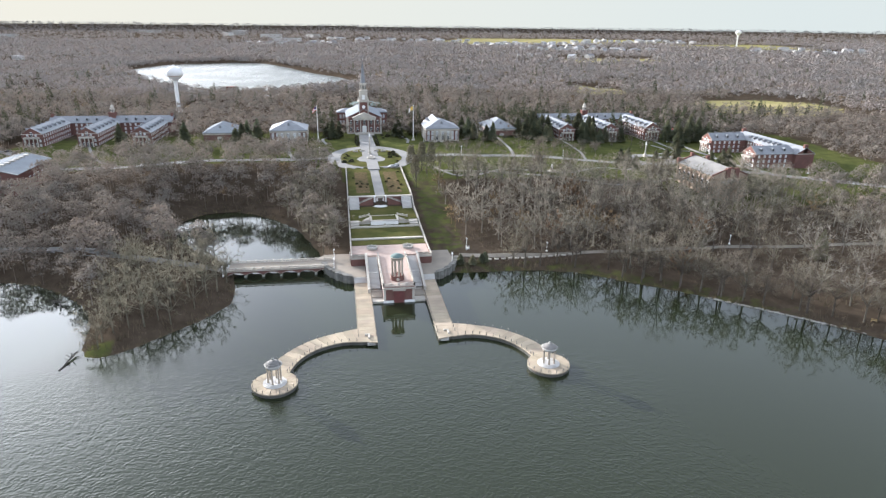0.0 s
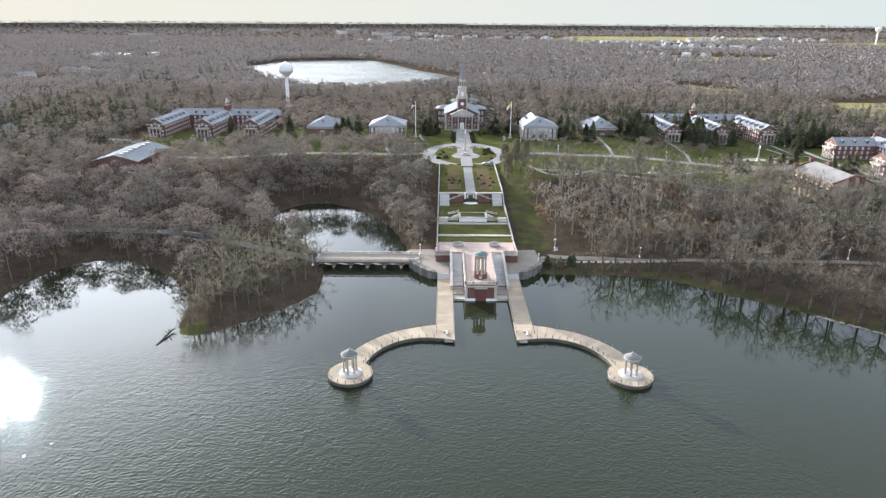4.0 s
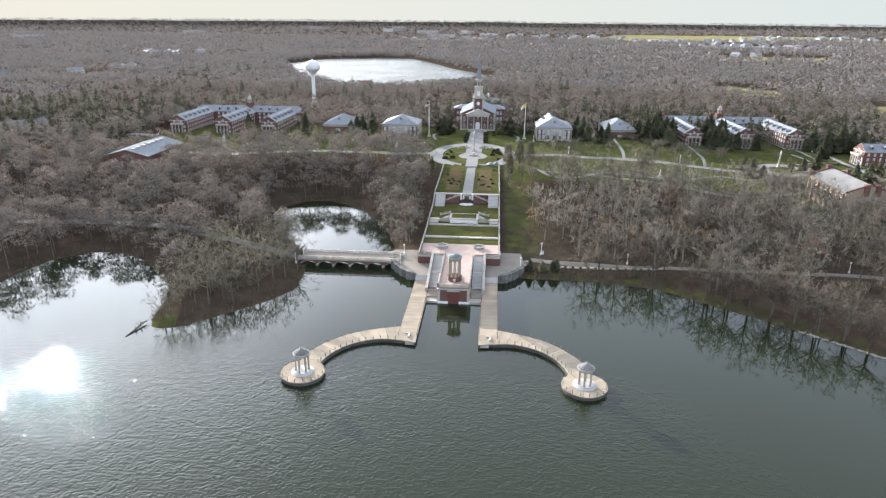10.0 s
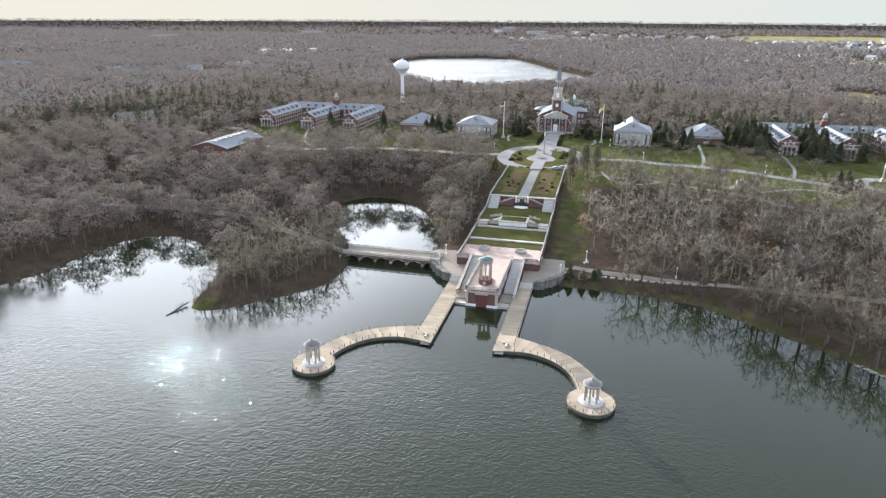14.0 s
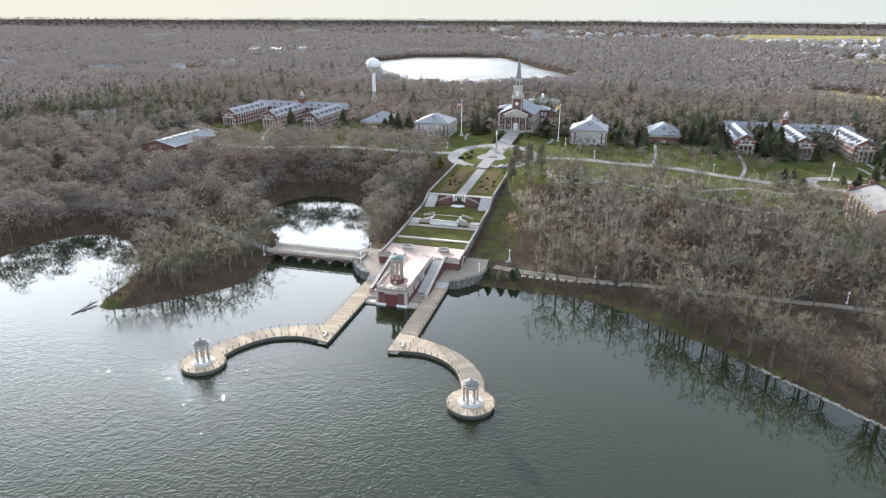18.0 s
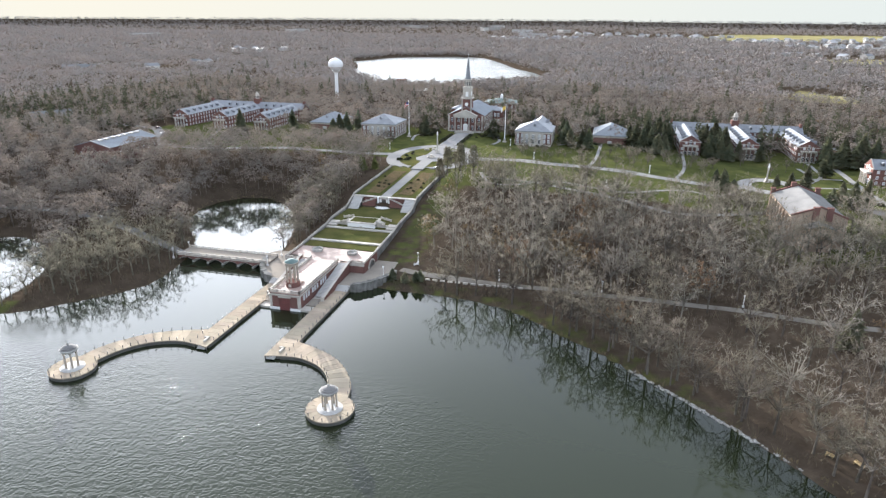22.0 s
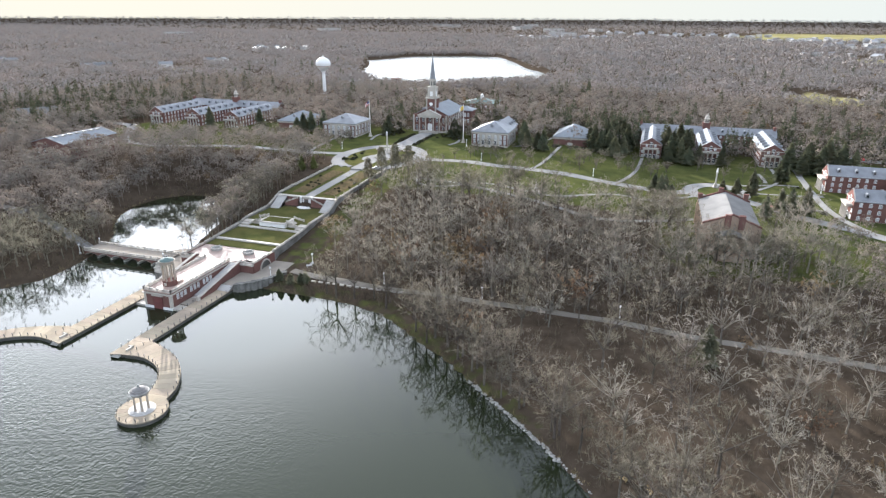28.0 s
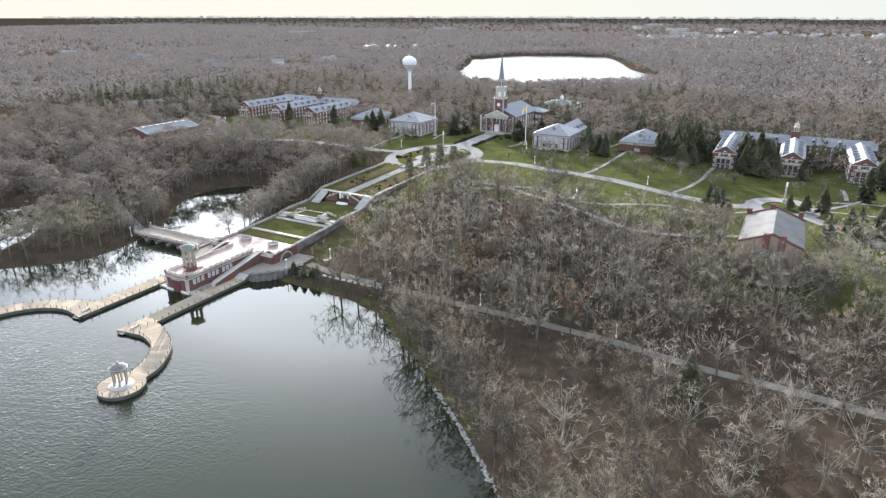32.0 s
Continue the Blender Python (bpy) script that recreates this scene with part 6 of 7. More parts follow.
def sprout(r, start, end, per, ratio, angle, rise, lo=0.3):
    """Side shoots along many parent branches at once: their starts and ends."""
    d = np.repeat(end - start, per, 0)
    f = r.uniform(lo, 1.0, len(d))[:, None]
    p0 = np.repeat(start, per, 0) + d * f
    ln = np.linalg.norm(d, axis=1)[:, None]
    u = d / ln
    side = np.cross(u, r.normal(0, 1, d.shape))
    side /= np.linalg.norm(side, axis=1)[:, None]
    a = angle * r.uniform(0.6, 1.35, len(d))[:, None]
    way = u * np.cos(a) + side * np.sin(a) + np.array([0, 0, rise])
    way /= np.linalg.norm(way, axis=1)[:, None]
    return p0, p0 + way * ln * ratio * r.uniform(0.65, 1.25, len(d))[:, None] * (1.25 - 0.55 * f)


def blades(r, start, end, w):
    """Thin tapering triangles from starts to ends."""
    side = np.cross(end - start, r.normal(0, 1, start.shape))
    side *= w / np.linalg.norm(side, axis=1)[:, None]
    return np.stack([start - side, start + side, end], 1).reshape(-1, 3)


def bare_tree(seed, H, spread, per=(5, 5, 6), wid=0.034):
    """Arrays of one leafless tree: trunk and limbs as a Shape, boughs and twigs as thin triangles that fork from one another."""
    r = random.Random(seed)
    rr = np.random.default_rng(seed)
    wood = Shape()
    fork = Vector((r.uniform(-0.05, 0.05), r.uniform(-0.05, 0.05), 1)).normalized() * H * r.uniform(0.22, 0.34)
    rad = H * 0.017
    wood.tube((0, 0, -0.6), (0, 0, 0.5), rad * 1.5, rad * 1.1, 6)
    wood.tube((0, 0, 0.5), fork, rad * 1.1, rad * 0.85, 6)
    n = r.randint(7, 9)
    starts, ends = [], []
    for k in range(n):
        a = 2 * math.pi * (k + r.uniform(-0.3, 0.3)) / n
        out = r.uniform(0.45, 1.1) if k else 0.08
        p = fork + Vector((0, 0, r.uniform(0, 0.12) * H))
        wood.tube(fork, p, rad * 0.6, rad * 0.5, 4)
        reach = (H - p.z) * r.uniform(0.8, 1.0)
        turn = a
        for j in range(3):  # each limb bends upwards in three lengths
            t = (0.34, 0.34, 0.32)[j]
            turn += r.uniform(-0.35, 0.35)
            up = reach * t * (1 - 0.45 * out * (1, 0.8, 0.9)[j])
            q = p + Vector((math.cos(turn) * out * spread * t * 1.1, math.sin(turn) * out * spread * t * 1.1, up))
            wood.tube(p, q, rad * (0.5, 0.34, 0.2)[j], rad * (0.34, 0.2, 0.06)[j], 4)
            starts.append(tuple(p)), ends.append(tuple(q))
            p = q
    s1, e1 = np.array(starts), np.array(ends)
    s2, e2 = sprout(rr, s1, e1, per[0], 0.9, 1.0, 0.1, 0.15)
    for p, q in zip(s2, e2):
        wood.tube(p, q, rad * 0.15, rad * 0.04, 3)
    s3, e3 = sprout(rr, s2, e2, per[1], 0.58, 0.9, 0.2)
    s4, e4 = sprout(rr, s3, e3, per[2], 0.6, 0.8, 0.25, 0.2)
    v = np.concatenate([blades(rr, s3, e3, wid * 1.5), blades(rr, s4, e4, wid)])
    return wood, v, np.arange(len(v)).reshape(-1, 3)


def spruce(seed, H, R, tufts):
    r = np.random.default_rng(seed)
    u = r.uniform(0, 1, tufts) ** 0.75
    z = H * (0.06 + 0.94 * u)
    a = r.uniform(0, 2 * math.pi, tufts)
    rad = R * (1 - u ** 1.25) ** 0.8 * (0.8 + 0.16 * np.sin(u * 46) + 0.16 * np.sin(3 * a + 9 * u) + r.normal(0, 0.1, tufts)) + 0.12
    d = np.stack([np.cos(a), np.sin(a), np.full(tufts, -0.25)], -1)
    p0 = np.stack([rad * 0.35 * np.cos(a), rad * 0.35 * np.sin(a), z + rad * 0.16], -1)
    end = p0 + d * (rad * r.uniform(0.55, 0.8, tufts))[:, None] + r.normal(0, 0.12, (tufts, 3))
    side = np.stack([-np.sin(a), np.cos(a), r.normal(0, 0.4, tufts)], -1) * (0.16 + 0.22 * rad)[:, None]
    v = np.stack([p0 - side, p0 + side, end], 1).reshape(-1, 3)
    trunk = Shape().ring(0, 0, [(0.24, -0.6), (0.2, H * 0.3), (0.04, H * 0.96)], 7)
    return trunk, v, np.arange(len(v)).reshape(-1, 3)


def pine(seed, H):
    """A tall open pine with a bare lower trunk and tufted crown."""
    r = np.random.default_rng(seed)
    n = 1000
    u = r.uniform(0.34, 1.0, n)
    rad = H * 0.19 * np.sqrt(np.clip(1.15 - u, 0.05, 1)) * r.uniform(0.4, 1.1, n)
    a = r.uniform(0, 2 * math.pi, n)
    p0 = np.stack([rad * np.cos(a), rad * np.sin(a), H * u], -1)
    d = r.normal(0, 1, (n, 3)) + np.stack([np.cos(a), np.sin(a), np.full(n, 0.2)], -1)
    d /= np.linalg.norm(d, axis=1)[:, None]
    s = np.cross(d, r.normal(0, 1, (n, 3)))
    s /= np.linalg.norm(s, axis=1)[:, None]
    v = np.stack([p0 - s * 0.2, p0 + s * 0.2, p0 + d * 1.2], 1).reshape(-1, 3)
    trunk = Shape().ring(0, 0, [(0.32, -0.6), (0.26, H * 0.4), (0.06, H * 0.97)], 7)
    for k in range(14):
        z, g = H * (0.4 + 0.04 * k), 2.4 * k
        trunk.tube((0, 0, z), (H * 0.11 * math.cos(g), H * 0.11 * math.sin(g), z + 0.8), 0.09, 0.03, 4)
    return trunk, v, np.arange(len(v)).reshape(-1, 3)


def tree_thing(name, made, bark, leaf, label, category, group):
    wood, v, f = made
    t = thing(name, (0, 0, -300), label, category, group)
    part("trunk", wood, bark, t)
    part("crown", arrays_mesh("crown", v, f, leaf), None, t)
    return t


# places that trees keep clear of
BLOCKS += [(-19, 19, -10, 162), (-30, 30, 18, 45), (-12, 12, 150, 282), (-36, 36, 246, 258), (180, 198, 182, 206)]


def clear(x, y, margin=2.0):
    ok = sdist(x, y, SHORE) > margin
    ok &= sdist(x, y, FAR_LAKE) > 3.5
    ok &= ((x / 31) ** 2 + ((y - 192) / 40) ** 2) > 1
    for x0, x1, y0, y1 in BLOCKS:
        ok &= ~((x > x0) & (x < x1) & (y > y0) & (y < y1))
    for c, w in ROADS:
        c = c[::2]
        near = np.full(x.shape, 1e9)
        box = (x > c[:, 0].min() - 8) & (x < c[:, 0].max() + 8) & (y > c[:, 1].min() - 8) & (y < c[:, 1].max() + 8)
        if box.any():
            near[box] = np.min(np.hypot(x[box][:, None] - c[None, :, 0], y[box][:, None] - c[None, :, 1]), axis=1)
        ok &= near > w / 2 + (0.5 if w < 5 else 1.6)
    return ok


def scatter(x0, x1, y0, y1, gap, keep=1.0, jit=0.42):
    xs, ys = np.meshgrid(np.arange(x0, x1, gap), np.arange(y0, y1, gap))
    x = (xs + rng.uniform(-jit, jit, xs.shape) * gap).ravel()
    y = (ys + rng.uniform(-jit, jit, ys.shape) * gap).ravel()
    k = rng.uniform(0, 1, x.shape) < keep
    return x[k], y[k]


GREY = "leafless grey-brown tree with fine bare twigs in leaf litter"
kinds = []
for s in range(6):
    H = (15, 17, 14, 18, 16, 13)[s]
    kinds.append(tree_thing("bare_tree", bare_tree(11 + s, H, H * 0.5, (2, 4, 7), 0.031), M_BARK, M_TWIG, GREY, "tree", "bare trees of the woods"))
for s in range(2):
    kinds.append(tree_thing("bare_tree", bare_tree(31 + s, 16 + s, 8.4, (2, 4, 6), 0.036), M_TWIGPALE, M_TWIGPALE, "leafless tree with pale sunlit branches on the bank", "tree", "pale bare trees"))
rust = tree_thing("russet_tree", bare_tree(51, 13, 5.6, (2, 5, 5), 0.10), M_BARK, M_RUST, "tree that keeps its russet brown leaves in the wood", "tree", "russet trees")
small = tree_thing("small_tree", bare_tree(61, 7.5, 3.8, (2, 4, 5), 0.036), M_BARK, M_TWIG, "small leafless ornamental tree on the lawn", "tree", "small lawn trees")
spruces = [tree_thing("spruce", spruce(71 + s, (13, 15.5, 11)[s], (4.4, 4.7, 4.8)[s], 1400), M_BARK, M_NEEDLE, "dark green conical spruce on the campus lawn", "tree", "campus evergreens") for s in range(3)]
pines = [tree_thing("pine", pine(81 + s, 17 + 3 * s), M_BARK, M_DULLPINE, "tall dull olive pine with an open crown beside the garden", "tree", "pines beside the garden") for s in range(2)]
cedar = tree_thing("yellow_conifer", spruce(91, 9, 2.6, 1400), M_BARK, M_YEWGREEN, "yellow-green conifer at the edge of the wood", "tree", "yellow conifers")
used = set()
BLOCKS.remove((143, 238, 256, 332))
BLOCKS += [(146, 162, 258, 332), (182, 198, 258, 332), (217, 233, 258, 332), (143, 238, 312, 332)]


def plant(proto, x, y, s=None, turn=None):
    s = s or random.uniform(0.85, 1.15)
    m = Matrix.Translation((x, y, height(x, y))) @ Matrix.Rotation(turn if turn is not None else random.uniform(0, 6.28), 4, "Z")
    if proto in used:
        ob = copy_thing(proto, m)
    else:
        used.add(proto)
        ob = proto
        ob.matrix_basis = m
    ob.scale = (s, s, s * random.uniform(0.92, 1.08))


# near woods: the eastern wood, its bank and the peninsula; the rest of the same stands are joined below
X, Y = [], []
for a_ in ((36, 178, 42, 124, 9.6, 0.95), (72, 330, -125, 98, 9.6, 0.92), (196, 330, 98, 140, 9.8, 0.8), (-100, -60, -26, 52, 6.2, 0.9), (-175, -100, 10, 60, 8.4, 0.9)):
    x, y = scatter(*a_)
    X.append(x), Y.append(y)
X, Y = np.concatenate(X), np.concatenate(Y)
ok = clear(X, Y, 1.6) & ~((X < 42) & (Y < 60) & (X > 0)) & ~((X > 196) & (Y > 152 - 0.5 * (X - 190)))
ok &= ~((X > 20) & (X < 64) & (Y < 33)) & ~((X > 64) & (sdist(X, Y, SHORE) < 7) & (rng.uniform(0, 1, X.shape) < 0.35)) & ~((X > 125) & (Y < 22) & (rng.uniform(0, 1, X.shape) < 0.32))
X, Y = X[ok], Y[ok]
score = np.hypot(X - 130, Y + 5) + rng.uniform(0, 60, X.shape)
order = np.argsort(score)
near, rest = order[:175], order[175:]
for j in near:
    x, y = float(X[j]), float(Y[j])
    c = random.random()
    plant(rust if c < (0.42 if x < 100 and y > 45 else 0.03) else random.choice(kinds[6:]) if c < (0.36 if x > 140 else 0.16) else random.choice(kinds[:6]), x, y)
# a close row of trees leaning over the eastern shore
for along, off in ((5.6, 2.2), (6.4, 5.2)):
    bank = smooth_line([(166, -62), (149, -43.5), (137, -32), (127, -22.5), (111, -8.5), (94, 4.5), (83, 13.5), (73, 20.5), (60, 24), (49, 25.5)], along)
    for (x, y), (dx, dy) in zip(bank, np.gradient(bank, axis=0)):
        q = off + random.uniform(-1, 1)
        ln = math.hypot(dx, dy)
        if random.random() < 0.8:
            plant(random.choice(kinds[:6]), float(x + dy / ln * q), float(y - dx / ln * q), random.uniform(0.95, 1.3))
# evergreens by hand
for x, y, k, s in ((86, 243, 0, 1.0), (90, 240, 1, 0.9), (120, 258, 1, 1.1), (124, 252, 0, 1.1), (129, 255, 1, 1.0), (133, 248, 2, 1.2), (116, 268, 0, 1.1), (127, 266, 1, 1.2), (138, 256, 0, 1.0), (134, 262, 1, 1.1),
                   (166, 254, 1, 1.0), (172, 257, 1, 1.0), (177, 253, 2, 1.0), (166, 262, 0, 1.2), (175, 264, 1, 1.2), 
                   (240, 252, 1, 1.1), (243, 258, 1, 1.2), (238, 246, 0, 1.0), (248, 250, 1, 1.2), (252, 256, 1, 1.3), (256, 249, 0, 1.2), (260, 258, 1, 1.2), (265, 252, 1, 1.1), (158, 172, 0, 0.9), (161, 168, 1, 0.8), (163, 174, 0, 0.8), (166, 166, 2, 0.8),
                   (198, 188, 0, 0.75), (205, 187, 1, 0.85), (223.6, 220, 1, 1.1), (214, 161, 0, 0.9), (216.6, 152.6, 1, 0.95), (191.5, 190, 0, 0.6), (224, 158, 1, 0.9), (206, 148, 1, 0.8),
                   (-83, 258, 1, 1.0), (-86, 252, 0, 1.1), (-125, 256, 1, 1.0), (-77, 266, 0, 1.1), (-90, 250, 2, 1.0), (-166, 252, 1, 1.1), (-161, 247, 0, 1.0),
                   (164, 270, 1, 1.2), (168, 278, 0, 1.3), (176, 272, 1, 1.2), (172, 286, 1, 1.3), (165, 292, 0, 1.2), (176, 296, 2, 1.4), (170, 264, 0, 1.1), (178, 281, 1, 1.1), (183, 257, 1, 0.8), (196, 257, 1, 0.85), (232, 254, 1, 1.1), (140, 268, 1, 1.2), (139, 280, 0, 1.2), (136, 290, 1, 1.3), (-24, 262, 1, 0.9), (-19, 270, 0, 0.9), (-27, 268, 2, 1.1), (24, 266, 2, 1.2), (22, 272, 0, 0.8), (36, 276, 2, 1.3), (75, 256, 1, 1.1), (78, 250, 0, 1.0), (72, 266, 1, 1.0)):
    plant(spruces[k], x, y, s)
for x, y in ((20.5, 146), (27, 149), (33, 153), (21, 128)):
    plant(random.choice(pines), x, y, random.uniform(0.75, 1.0))
for x, y in ((23, 153), (28, 157), (24, 159), (33, 158), (29, 142), (38, 156), (33, 165), (40, 163), (20, 118), (36, 139), (43, 150), (28, 134), (34, 150), (22, 133)):
    plant(random.choice(kinds[:6]), x, y, random.uniform(0.55, 0.85))
for x, y in ((-22, 150), (-27, 146), (-31, 152), (28, 31.2), (33, 30.6), (37, 31.4), (38.5, 32.2)):
    plant(cedar if x < 0 else spruces[2], x, y, 0.9 if x < 0 else 0.42)
# the lone spruce and golden trees in the eastern wood
plant(spruces[1], 174, 9.5, 0.85)
for x, y in ((196, -17), (206, -28), (120, 62), (150, 74), (186, 20)):
    plant(rust, x, y, random.uniform(0.5, 0.7))
# small trees along the avenue and before the halls
for k in range(26):
    x = -118 + 9.4 * k + random.uniform(-1.5, 1.5)
    if abs(x) > 34:
        plant(small, x, 204 + random.uniform(-3, 5) - (10 if x > 90 else 0), random.uniform(0.8, 1.15))
for k in range(110):
    x, y = random.choice((-1, 1)) * random.uniform(36, 165), random.uniform(206, 242)
    if clear(np.array([x]), np.array([y]))[0]:
        plant(small, x, y, random.uniform(0.7, 1.2))
for k in range(64):
    x, y = random.uniform(40, 176), random.uniform(112, 142)
    if clear(np.array([x]), np.array([y]))[0]:
        plant(random.choice(kinds[:6]), x, y, random.uniform(0.8, 1.15))

for k in range(70):
    x, y = random.choice((-1, 1, 1)) * random.uniform(36, 280), random.uniform(208, 300)
    if clear(np.array([x]), np.array([y]), 2)[0] and not (abs(x) < 78 and y < 246) and not (80 < x < 128 and y < 268):
        plant(random.choice(kinds[:6]), x, y, random.uniform(0.5, 0.8))
for x, y in ((168, 84), (174, 80), (179, 85), (184, 79), (189, 86), (194, 81), (200, 86), (206, 82), (171, 91), (204, 93), (170, 100), (204, 104), (205, 114), (168, 112), (182, 88.5), (196, 90)):
    plant(random.choice(kinds[:6]), x, y, random.uniform(0.95, 1.15))


def joined(name, x, y, templates, pick, size, mat, label, category, sink=0.0):
    """Many trees in one mesh, kind "stuff"."""
    z = land(x, y) - sink
    V, F, N, n0 = [], [], [], 0
    for k in range(len(x)):
        tv, tf, *tn = templates[pick[k]]
        tn = tn[0] if tn else None
        g = rng.uniform(0, 6.28)
        c, s_ = math.cos(g), math.sin(g)
        v = tv * size[k]
        V.append(np.stack([v[:, 0] * c - v[:, 1] * s_ + x[k], v[:, 0] * s_ + v[:, 1] * c + y[k], v[:, 2] + z[k]], -1))
        if tn is not None:
            N.append(np.stack([tn[:, 0] * c - tn[:, 1] * s_, tn[:, 0] * s_ + tn[:, 1] * c, tn[:, 2]], -1))
        F.append(tf + n0)
        n0 += len(tv)
    ob = new(name, arrays_mesh(name, np.concatenate(V), np.concatenate(F), mat, True, np.concatenate(N) if N else None))
    return tagged(ob, label, category, kind="stuff")


def mass(seed, H, base, R, lobes, twigs, size, sticks=5, flat=0.5):
    """A leafless crown seen from afar: clumps of small twigs round a stem with a few limbs."""
    r = np.random.default_rng(seed)
    k = np.arange(lobes)
    e = (k + 0.5) / lobes
    g = 2.4 * k + r.uniform(-0.4, 0.4, lobes)
    w = R * 0.7 * np.sqrt(e) * r.uniform(0.85, 1.15, lobes)
    mid = np.stack([w * np.cos(g), w * np.sin(g), base + (H - base) * (0.72 - 0.6 * e ** 1.5) * r.uniform(0.88, 1.12, lobes)], -1)
    q = R * r.uniform(0.36, 0.5, lobes) * (1.9 if lobes == 1 else 1)
    i = r.integers(0, lobes, twigs)
    d = r.normal(0, 1, (twigs, 3))
    d /= np.linalg.norm(d, axis=1)[:, None]
    d[:, 2] = np.abs(d[:, 2]) * 1.05 - 0.2
    p = mid[i] + d * (q[i] * r.uniform(0.8 if flat > 0.8 else 0.6, 1.0, twigs))[:, None] * np.array([1, 1, 0.85])
    lie = r.uniform(0, 1, twigs) < flat  # twig fans lying along the crown's surface, the others stick out
    tang = np.cross(d, r.normal(0, 1, (twigs, 3)))
    tang /= np.linalg.norm(tang, axis=1)[:, None]
    out = np.where(lie[:, None], tang + d * 0.3, d * 0.6) + r.normal(0, 1, (twigs, 3)) * np.where(lie, 0.22, 0.6)[:, None]
    out /= np.linalg.norm(out, axis=1)[:, None]
    side = np.where(lie[:, None], np.cross(out, d) + r.normal(0, 0.2, (twigs, 3)), np.cross(out, r.normal(0, 1, (twigs, 3))))
    side /= np.linalg.norm(side, axis=1)[:, None]
    s_ = size * r.uniform(0.7, 1.3, twigs)[:, None]
    wide = np.where(lie, 0.8, 0.3)[:, None]
    v = np.stack([p - side * s_ * wide, p + side * s_ * wide, p + out * s_ * 2.2], 1).reshape(-1, 3)
    f = np.arange(3 * twigs).reshape(-1, 3)
    nrm = d * 0.45 + (p - np.array([0, 0, base + (H - base) * 0.3])) / R * 0.35 + np.array([0, 0, 0.7]) + r.normal(0, 0.08, (twigs, 3))
    nrm /= np.linalg.norm(nrm, axis=1)[:, None]
    back = np.einsum("ij,ij->i", np.cross(v[1::3] - v[::3], v[2::3] - v[::3]), nrm) < 0
    f[back] = f[back][:, ::-1]
    nrm = np.repeat(nrm, 3, 0)
    tv, tf = [], []
    for j in range(sticks):
        b0 = np.array([0, 0, -0.6 if j == 0 else base * r.uniform(0.7, 1.1)])
        b1 = np.array([0, 0, base + (H - base) * 0.6]) if j == 0 else mid[j % lobes]
        t0, n0 = (0.2 if j == 0 else 0.1), len(tv)
        tv += [b0 + t0 * np.array([math.cos(2.1 * c), math.sin(2.1 * c), 0]) for c in range(3)] + [b1]
        tf += [(n0, n0 + 1, n0 + 3), (n0 + 1, n0 + 2, n0 + 3), (n0 + 2, n0, n0 + 3)]
    if tv:
        f = np.concatenate([f, np.array(tf) + len(v)])
        tv = np.array(tv)
        tn = tv * np.array([1, 1, 0]) + 1e-3
        v, nrm = np.concatenate([v, tv]), np.concatenate([nrm, tn / np.linalg.norm(tn, axis=1)[:, None]])
    return v, f, nrm


MID = [mass(101 + s, (15, 17, 13, 16, 14)[s], (4, 4.5, 3.5, 4, 4)[s], (6.0, 6.7, 5.4, 6.2, 5.6)[s], 10, 470, 0.30, 1, 0.75) for s in range(5)]
LOW = [mass(121 + s, (13, 14.5, 12, 15, 11.5)[s], 2.5, (6.4, 7.2, 5.8, 7.6, 5.6)[s], 6, 160, 0.42, 0, 0.8) for s in range(5)]
FAR = [mass(141 + s, (12, 13, 11.5, 13.5, 12, 11)[s], 1.5, (8.0, 8.8, 7.4, 9.2, 7.8, 7.0)[s], 4, 46, 0.85, 0, 0.9) for s in range(6)]
DOME = [mass(171 + s, (12, 12.6, 11.4, 13, 11.8, 11)[s], 0.5, (12, 13, 11, 14, 11.6, 10.4)[s], 4, 20, 1.9, 0, 0.95) for s in range(6)]
CONE = [(v, f) for w_, v, f in (spruce(151, 15, 3.6, 170), spruce(152, 12, 3.0, 150))]


# villages and works in clearings of the wide woods: middle, half sizes, number of houses
TOWNS = [(790, 1880, 250, 150, 60), (720, 2250, 300, 170, 70), (1250, 2500, 300, 220, 60), (250, 2550, 330, 170, 55), (-150, 2150, 260, 120, 30), (1500, 1750, 240, 160, 36), (560, 1500, 120, 60, 9),
         (-705, 668, 50, 36, 0), (-600, 712, 34, 30, 0), (-925, 695, 60, 38, 0), (-620, 842, 56, 40, 0), (-1180, 690, 60, 38, 0), (-352, 247, 20, 16, 0), (-700, 1250, 150, 60, 8)]


def in_town(x, y):
    f = np.zeros(np.shape(x), bool)
    for cx, cy, rx, ry, n in TOWNS:
        f |= np.hypot((x - cx) / rx, (y - cy) / ry) < 1
    return f


HOUSES = []
for cx, cy, rx, ry, n in TOWNS:
    for k in range(n):
        g, q = random.uniform(0, 6.28), math.sqrt(random.random()) * 0.95
        HOUSES.append((cx + rx * q * math.cos(g), cy + ry * q * math.sin(g)))


